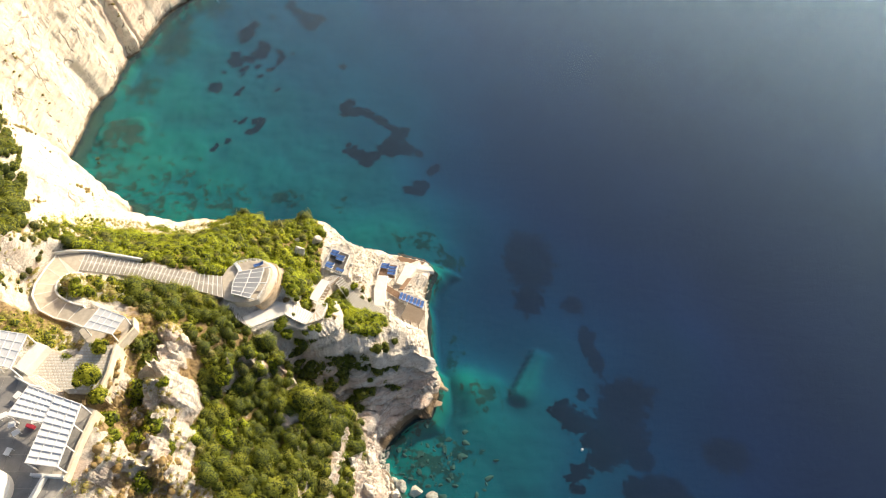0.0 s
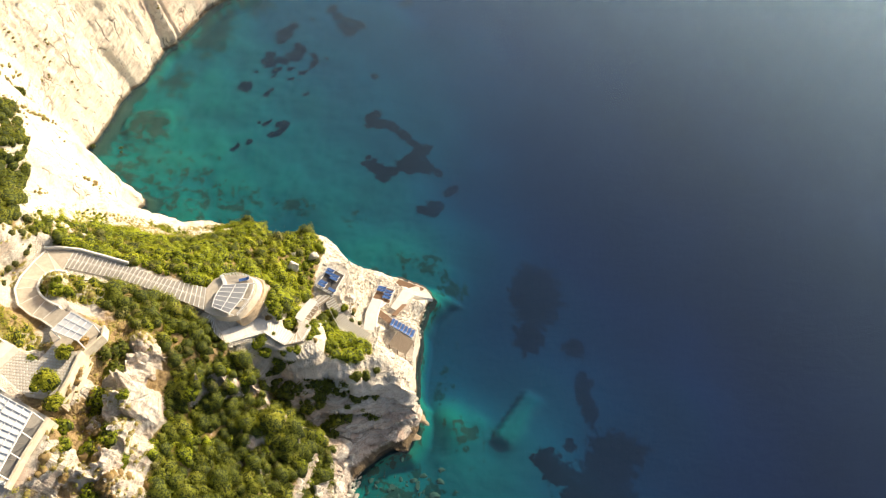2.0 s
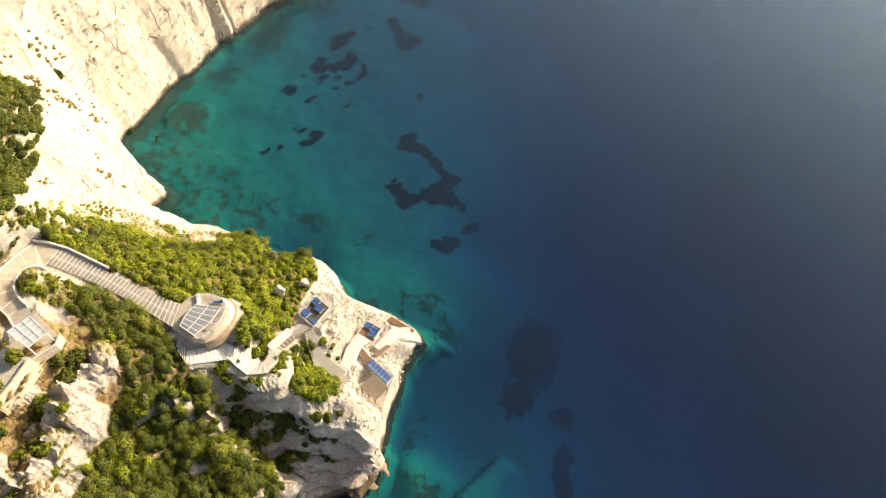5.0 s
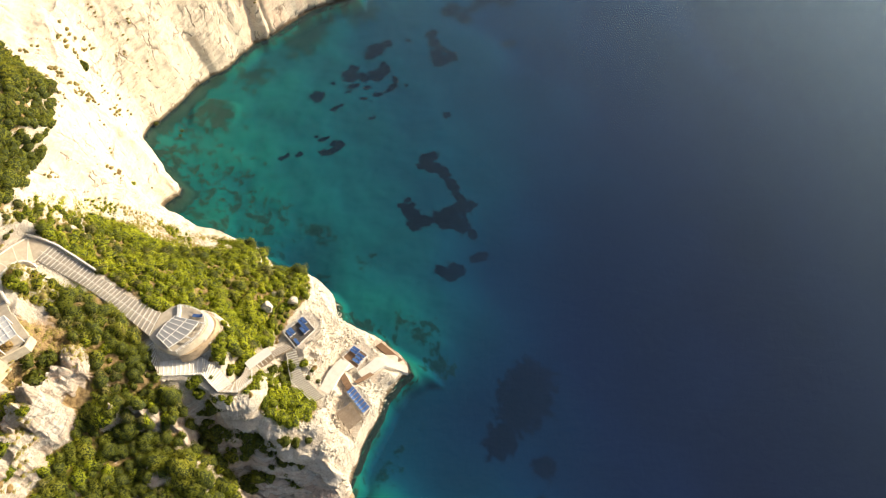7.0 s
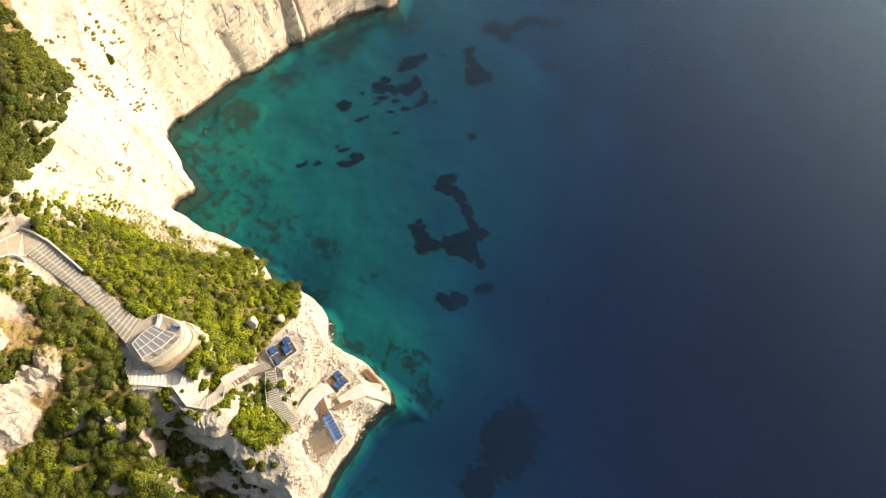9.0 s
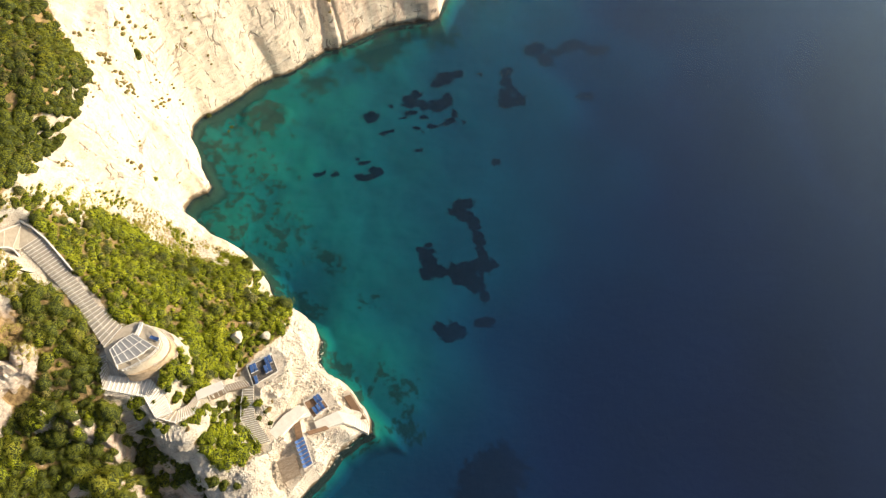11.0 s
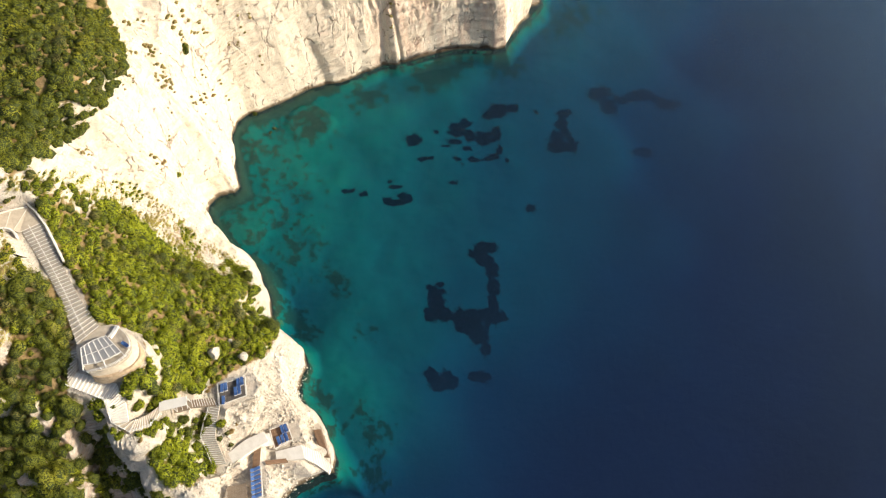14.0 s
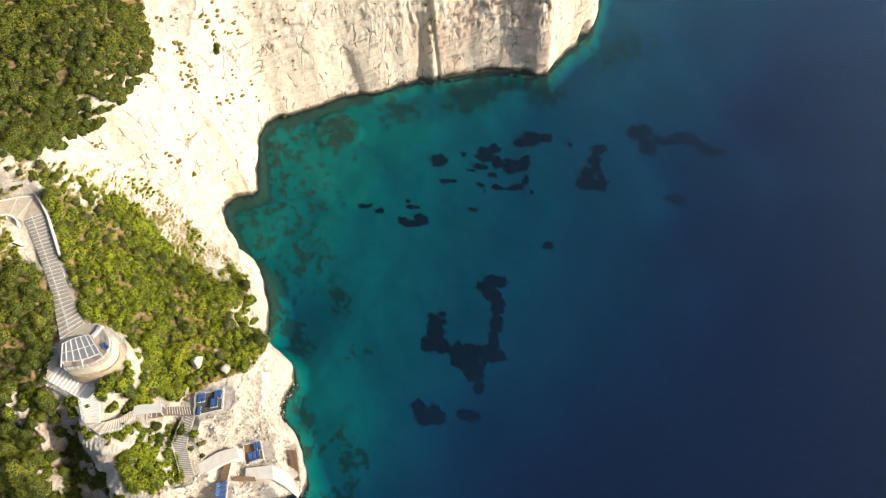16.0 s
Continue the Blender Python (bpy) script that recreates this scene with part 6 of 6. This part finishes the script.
# flights below the terrace
LOW_L = [(-41.4, 66.6, 32.6), (-38.9, 64.2, 30.3), (-33.4, 69.0, 28.2)]
LOW_R = [(-42.4, 65.0, 32.6), (-37.2, 61.9, 30.3), (-31.4, 66.0, 28.2)]
stairs("upper_flight", LOW_L[:2], LOW_R[:2], (9,), "grey concrete steps beside the fan terrace", CONCRETE)
stairs("middle_flight", LOW_L[1:], LOW_R[1:], (10,), "sunlit concrete steps with white edges", PALE)
stairs("winding_steps", [(-33.4, 69.0, 28.2), (-29.4, 68.6, 27.0), (-26.2, 67.4, 26.0)], [(-31.4, 66.0, 28.2), (-29.6, 65.4, 27.0), (-27.6, 64.9, 26.0)], (7, 6), "winding concrete steps with white edges", PALE)
stairs("curved_steps", [(-26.2, 67.4, 26.0), (-26.1, 68.6, 25.2), (-26.4, 70.6, 23.8), (-27.9, 72.8, 21.6)], [(-27.6, 64.9, 26.0), (-24.4, 66.6, 25.2), (-23.9, 70.2, 23.8), (-26.0, 72.4, 21.6)], (3, 7, 8), "curved flight of pale concrete steps", BEIGE)
railing([(-37.2, 61.9, 30.3), (-31.4, 66.0, 28.2), (-27.6, 64.9, 26.0), (-24.4, 66.6, 25.2), (-23.9, 70.2, 23.8), (-26.0, 72.4, 21.6)])
stairs("walkway_steps", [(-27.9, 72.8, 20.6), (-26.4, 78.2, 19.2), (-25.2, 81.8, 17.2)], [(-26.0, 72.2, 20.6), (-24.8, 77.8, 19.2), (-23.4, 81.6, 17.2)], (6, 9), "stepped walkway of weathered boards", WOOD)
awn = empty("awning", (-27, 75, 19.8))
AWN = [(-28.5, 73.2), (-26.2, 78.0), (-24.5, 77.3), (-26.6, 72.3)]
part("canopy", bevelled(prism(AWN, 21.95, 22.10), 0.03), WHITE, awn, "flat white roof sheet")
for u in (0.02, 0.5, 0.98):
    for v in (0.05, 0.95):
        p = quad_at(AWN, u, v)
        part("post", bar((p.x, p.y, 19.0), (p.x, p.y, 21.95), 0.1, 0.1), WHITE, awn)
    part("purlin", bar((*quad_at(AWN, u, 0).to_2d(), 21.88), (*quad_at(AWN, u, 1).to_2d(), 21.88), 0.08, 0.1), WHITE, awn)
tagged(awn, "white flat-roofed awning over the stepped walkway", "awning")

DECK_A = [(-27.1, 83.9), (-25.3, 89.2), (-21.5, 87.5), (-23.0, 82.1)]
DECK_B = [(-16.0, 87.6), (-14.9, 91.2), (-11.2, 90.4), (-11.8, 86.5)]
DECK_C = [(-10.2, 82.4), (-4.5, 79.6), (-5.1, 77.6), (-10.6, 80.2)]
deck(DECK_A, 17.0, 26, "dark wooden sun deck with white edge on the rocks")
deck(DECK_B, 8.0, 18, "dark wooden sun deck beside the landing slab", BROWN)
deck(DECK_C, 9.0, 26, "narrow brown sun deck along the rock edge", BROWN)
railing([(*DECK_A[3], 17.0), (*DECK_A[0], 17.0), (*DECK_A[1], 17.0), (*DECK_A[2], 17.0)], thick=0.05)
railing([(*DECK_B[0], 8.0), (*DECK_B[1], 8.0), (*DECK_B[2], 8.0)], thick=0.05)
walk_e = tagged(empty("boardwalk", (-14.7, 84, 9)), "narrow brown boardwalk on the pale rock", "boardwalk")
for k in range(22):
    a, b = Vector((-15.2, 83.8, 9.0)).lerp(Vector((-10.6, 80.6, 9.0)), k / 22), Vector((-14.3, 84.8, 9.0)).lerp(Vector((-10.0, 82.0, 9.0)), k / 22)
    d = (Vector((-10.6, 80.6, 0)) - Vector((-15.2, 83.8, 0))) / 22 * 0.9
    part("board", prism([a.to_2d()[:], (a + d).to_2d()[:], (b + d).to_2d()[:], b.to_2d()[:]], 8.93, 9.0), BROWN, walk_e)

stairs("deck_steps", [(-23.2, 82.2, 16.8), (-21.0, 79.8, 15.4), (-19.0, 78.0, 14.0), (-14.2, 77.0, 10.8)], [(-24.6, 81.0, 16.8), (-22.6, 78.2, 15.4), (-20.6, 75.8, 14.0), (-15.6, 74.8, 10.8)], (7, 7, 13),
       "concrete steps between the upper deck and the landing", CONCRETE)
railing([(-24.6, 81.0, 16.8), (-22.6, 78.2, 15.4), (-20.6, 75.8, 14.0), (-15.6, 74.8, 10.8)], thick=0.05)
slab("pale_path", [(-15.9, 75.2), (-13.3, 75.4), (-13.6, 82.6), (-13.2, 86.2), (-15.6, 86.4), (-16.4, 82.6)], 9.0, 10.1, PALE, "smooth sunlit pale concrete landing", "path")
stairs("landing_steps", [(-15.8, 84.6, 9.9), (-15.4, 87.2, 8.2)], [(-13.2, 84.4, 9.9), (-12.6, 86.6, 8.2)], (8,), "short pale steps down to the lower deck", PALE)
slab("landing_slab", [(-11.6, 86.2), (-9.4, 91.4), (-6.6, 90.4), (-9.6, 85.3)], 5.8, 7.0, PALE, "white concrete bathing platform", "platform")
stairs("sea_steps", [(-9.2, 91.4, 6.8), (-7.2, 93.4, 4.0), (-3.6, 94.4, 1.4)], [(-6.8, 90.2, 6.8), (-5.2, 91.6, 4.0), (-2.6, 92.9, 1.4)], (8, 9), "pale concrete steps down to the water", PALE, drop=1.4)
slab("wood_platform", [(-12.2, 95.2), (-11.4, 96.6), (-5.0, 94.8), (-5.9, 93.4)], 2.2, 2.9, BROWN, "brown sloping platform above the water", "platform")
railing([(-11.6, 96.8, 2.9), (-5.0, 95.0, 2.6), (-3.0, 93.9, 1.6)], "slim rusty railing above the water", 0.9, 1.6, BROWN, 0.06)
rack = empty("beam_stack", (-9.5, 86.5, 7))
for k in range(3):
    part("beam", bar((-10.6 + 0.35 * k, 83.4, 8.4), (-8.7 + 0.35 * k, 87.2, 7.3), 0.28, 0.22), BROWN, rack)
tagged(rack, "stack of long brown timber beams on the rock", "timber")

wp = [(-9.9, 74.9), (-8.2, 78.4), (-4.4, 76.4), (-5.8, 73.0)]
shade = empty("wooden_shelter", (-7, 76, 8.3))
for k in range(20):
    q = [quad_at(wp, (k + du) / 20, dv) for du, dv in ((0.05, -0.02), (0.82, -0.02), (0.82, 1.02), (0.05, 1.02))]
    part("slat", prism([(p.x, p.y) for p in q], 10.55, 10.62), WOOD, shade)
for v in (0.05, 0.35, 0.65, 0.95):
    part("rafter", bar((*quad_at(wp, -0.03, v).to_2d(), 10.45), (*quad_at(wp, 1.03, v).to_2d(), 10.45), 0.14, 0.18), WOOD, shade)
for u in (0.03, 0.97):
    for v in (0.05, 0.5, 0.95):
        p = quad_at(wp, u, v)
        part("post", bar((p.x, p.y, 7.0), (p.x, p.y, 10.4), 0.16, 0.16), WOOD, shade)
tagged(shade, "weathered grey slatted shelter on wooden posts", "shelter")


# sun loungers
def make_lounger():
    e = empty("sun_lounger")
    part("frame", bevelled(prism([(-1.0, -0.34), (1.0, -0.34), (1.0, 0.34), (-1.0, 0.34)], 0.26, 0.33), 0.02), WHITE, e, "white frame")
    part("mattress", bevelled(prism([(-0.98, -0.33), (0.35, -0.33), (0.35, 0.33), (-0.98, 0.33)], 0.33, 0.42), 0.03), BLUE, e, "blue padded mattress")
    part("backrest", prism([(0.35, -0.33), (1.0, -0.33), (1.0, 0.33), (0.35, 0.33)], [0.34, 0.68, 0.68, 0.34], [0.43, 0.77, 0.77, 0.43]), BLUE, e, "raised blue backrest")
    for x in (-0.85, 0.8):
        for y in (-0.28, 0.28):
            part("leg", bar((x, y, 0), (x, y, 0.27), 0.06, 0.06), WHITE, e)
    return tagged(e, "blue sun lounger with raised back on a deck", "sun lounger", "sun loungers")


lounger = make_lounger()
places = []
for c, z, spots in ((DECK_A, 17.0, ((0.14, 0.24), (0.28, 0.24), (0.74, 0.2), (0.88, 0.2), (0.62, 0.62), (0.76, 0.62), (0.16, 0.86))),
                    (DECK_B, 8.0, ((0.66, 0.25), (0.86, 0.25), (0.30, 0.74), (0.52, 0.74), (0.74, 0.74))),
                    (DECK_C, 9.0, tuple((0.06 + 0.145 * k, 0.5) for k in range(7)))):
    d = quad_at(c, 0.5, 1) - quad_at(c, 0.5, 0)
    for u, v in spots:
        p = quad_at(c, u, v)
        places.append((p.x, p.y, z + 0.008, math.degrees(math.atan2(d.y, d.x)) + random.uniform(-4, 4)))
places.append((-36.6, 74.3, 33.0, 20))
lounger.matrix_basis = pose(places[0][0], places[0][1], places[0][2], 0, 0, places[0][3])
for x, y, z, t in places[1:]:
    copy_thing(lounger, pose(x, y, z, 0, 0, t))

# ---- restaurant terraces on the hill ----
COBBLED = [(-66.2, 45.0), (-64.4, 49.6), (-58.6, 47.6), (-57.6, 50.4), (-52.6, 49.8), (-52.6, 41.6), (-60.2, 41.6)]
cobbled = slab("cobbled_terrace", COBBLED, 44.5, 47.5, BEIGE, "cobbled terrace of pale uneven stones")
cobble_meshes = []
for k in range(5):
    r = random.Random(70 + k)
    ring_ = [(math.cos(a_) * 0.25 * r.uniform(0.85, 1.1), math.sin(a_) * 0.24 * r.uniform(0.85, 1.1)) for a_ in (0.35, 1.2, 1.95, 2.8, 3.5, 4.35, 5.1, 5.9)]
    bm_ = bmesh.new()
    low = [bm_.verts.new((x, y, -0.03)) for x, y in ring_]
    high = [bm_.verts.new((x * 0.86, y * 0.86, 0.045)) for x, y in ring_]
    for i in range(8):
        bm_.faces.new((low[i - 1], low[i], high[i], high[i - 1]))
    bm_.faces.new(high)
    me = bpy.data.meshes.new("cobble")
    bm_.to_mesh(me)
    bm_.free()
    me.materials.append(COBBLE)
    cobble_meshes.append(me)
for row in range(18):
    for col in range(28):
        x, y = -66 + col * 0.52 + 0.26 * (row % 2) + random.uniform(-0.03, 0.03), 41.9 + row * 0.5 + random.uniform(-0.03, 0.03)
        if all(inside(COBBLED, np.array(x + dx), np.array(y + dy)) for dx, dy in ((-0.3, 0), (0.3, 0), (0, -0.3), (0, 0.3))):
            ob = new("cobble", cobble_meshes[(row * 7 + col * 3) % 5])
            ob.matrix_world = pose(x, y, 47.5, 0, 0, random.uniform(-12, 12))
            ob.parent = cobbled
TERRACE_PLAN = [(-82, 20), (-82, 47), (-66, 45.2), (-61.4, 41.9), (-52.2, 38.6), (-53.4, 28.2), (-57, 20)]
dining = slab("dining_terrace", TERRACE_PLAN, 44.0, 48.38, CONCRETE, "grey paved dining terrace with tables")
paver_mesh = None
for gy in range(11):
    for gx in range(12):
        x, y = -81 + gx * 2.4, 21.2 + gy * 2.4
        if all(inside(TERRACE_PLAN, np.array(x + dx), np.array(y + dy)) for dx in (-1.18, 1.18) for dy in (-1.18, 1.18)):
            if paver_mesh is None:
                bm_ = prism([(-1.17, -1.17), (1.17, -1.17), (1.17, 1.17), (-1.17, 1.17)], -0.05, 0.0)
                paver_mesh = bpy.data.meshes.new("paver")
                bm_.to_mesh(paver_mesh)
                bm_.free()
                paver_mesh.materials.append(TERRACE)
            ob = new("paver", paver_mesh)
            ob.matrix_world = pose(x, y, 48.41 + random.uniform(-0.006, 0.006))
            ob.parent = dining
slab("upper_landing", [(-60, 53), (-57.4, 57.2), (-51.6, 55.0), (-52.4, 49.4), (-57.4, 50.2)], 44.4, 46.35, BEIGE, "pale landing under the white canopy")
wall_run("retaining_wall", [(-52.0, 38.4, 48.4), (-53.0, 33, 48.4), (-53.4, 28.0, 48.4)], 0.7, 0.5, "cream retaining wall beside the dining terrace", CREAM_WALL, 6.0)
wall_run("retaining_wall", [(-52.4, 49.8, 47.5), (-52.4, 45, 47.5), (-52.9, 41.4, 47.5)], 0.6, 0.4, "pale low wall at the edge of the cobbled terrace", CREAM_WALL, 4.0)
wall_run("retaining_wall", [(-51.4, 55.2, 46.3), (-50.9, 53.4, 46.3), (-52.6, 50.0, 46.5)], 0.5, 0.35, "pale wall at the end of the canopy landing", CREAM_WALL, 1.6)
wall_run("parapet_wall", [(-65.8, 43.8, 48.4), (-63.0, 42.4, 48.4), (-61.0, 41.9, 48.4)], 0.9, 0.25, "white parapet between the two terraces")
slab("pavilion_base", [(-66.6, 45.4), (-64.6, 49.8), (-62.4, 49.0), (-64.6, 44.4)], 47.0, 49.0, PALE, "cream stepped wall beside the pavilion", "wall")
P = [(-61.4, 41.1), (-56.9, 39.5), (-52.8, 38.1), (-53.4, 29.1), (-58.0, 29.7), (-57.6, 35.5), (-63.0, 36.6)]
pergola([P[0], P[6], P[5], P[1]], 51.8, 48.4, 5, 5, "white pergola roof with pale shade panels over tables", (3, 2))
pergola([P[1], P[4], P[3], P[2]], 51.9, 48.4, 10, 3, "long white pergola roof with pale shade panels", (4, 2))
pergola([(-71.5, 45.8), (-71.5, 50.6), (-64.4, 49.4), (-65.0, 43.8)], 52.0, 48.4, 4, 5, "white pergola roof beside the stepped wall", (2, 3))
pergola([(-57.7, 52.2), (-56.0, 55.7), (-51.6, 54.0), (-52.8, 50.9)], 49.2, 46.35, 3, 4, "small white canopy over the head of the ramp", (2, 2))
wall_run("terrace_beam", [(-53.6, 28.6, 48.4), (-58.4, 28.9, 48.4)], 0.9, 0.4, "white beam wall closing the terrace", WHITE)
wall_run("terrace_beam", [(-56.4, 28.6, 48.4), (-58.6, 21, 48.4)], 1.0, 0.5, "pale parapet running away from the pergola", PALE)

dome = empty("dome", (-63.6, 26.4, 48.4))
bm_ = bmesh.new()
bmesh.ops.create_uvsphere(bm_, u_segments=32, v_segments=16, radius=3.1)
bmesh.ops.delete(bm_, geom=[v for v in bm_.verts if v.co.z < -0.05], context="VERTS")
bmesh.ops.translate(bm_, verts=bm_.verts, vec=(-63.6, 26.4, 49.4))
for f in bm_.faces:
    f.smooth = True
part("cupola", bm_, WHITE, dome, "smooth white plaster cupola")
bm_ = bmesh.new()
bmesh.ops.create_cone(bm_, segments=32, radius1=3.2, radius2=3.2, depth=1.2, cap_ends=True)
bmesh.ops.translate(bm_, verts=bm_.verts, vec=(-63.6, 26.4, 49.0))
part("drum", bm_, PALE, dome)
tagged(dome, "white plaster dome beside the dining terrace", "dome")


def make_table():
    e = empty("dining_table")
    part("tabletop", bevelled(prism([(-0.55, -0.45), (0.55, -0.45), (0.55, 0.45), (-0.55, 0.45)], 0.71, 0.76), 0.015), WHITE, e)
    for x in (-0.48, 0.48):
        for y in (-0.38, 0.38):
            part("leg", bar((x, y, 0), (x, y, 0.71), 0.06, 0.06), WHITE, e)
    return tagged(e, "white square dining table on the grey terrace", "table", "terrace tables")


table = make_table()
table.matrix_basis = pose(-59.0, 33.4, 48.4, 0, 0, 20)
for x, y, t in ((-62.6, 35.0, 40), (-63.6, 36.2, 10), (-64.4, 40.8, 60), (-65.4, 37.6, 25), (-62.8, 32.2, 75), (-66.4, 34.2, 15), (-60.4, 36.8, 12)):
    copy_thing(table, pose(x, y, 48.4, 0, 0, t))
cloth = bevelled(prism([(-61.6, 35.9), (-60.4, 35.6), (-60.3, 36.1), (-61.5, 36.4)], 48.4, 49.1), 0.05)
tagged(part("cushion_bench", cloth, RED), "low bench with a dark red cushion", "bench")

buoy = empty("buoy", (29.3, 48.0, 0.0))
bm_ = bmesh.new()
bmesh.ops.create_uvsphere(bm_, u_segments=16, v_segments=10, radius=0.28)
bmesh.ops.translate(bm_, verts=bm_.verts, vec=(29.3, 48.0, 0.2))
part("float", bm_, WHITE, buoy)
part("eye", bar((29.3, 48.0, 0.55), (29.3, 48.0, 0.8), 0.1, 0.1), METAL, buoy)
tagged(buoy, "small white mooring buoy floating on the sea", "buoy")
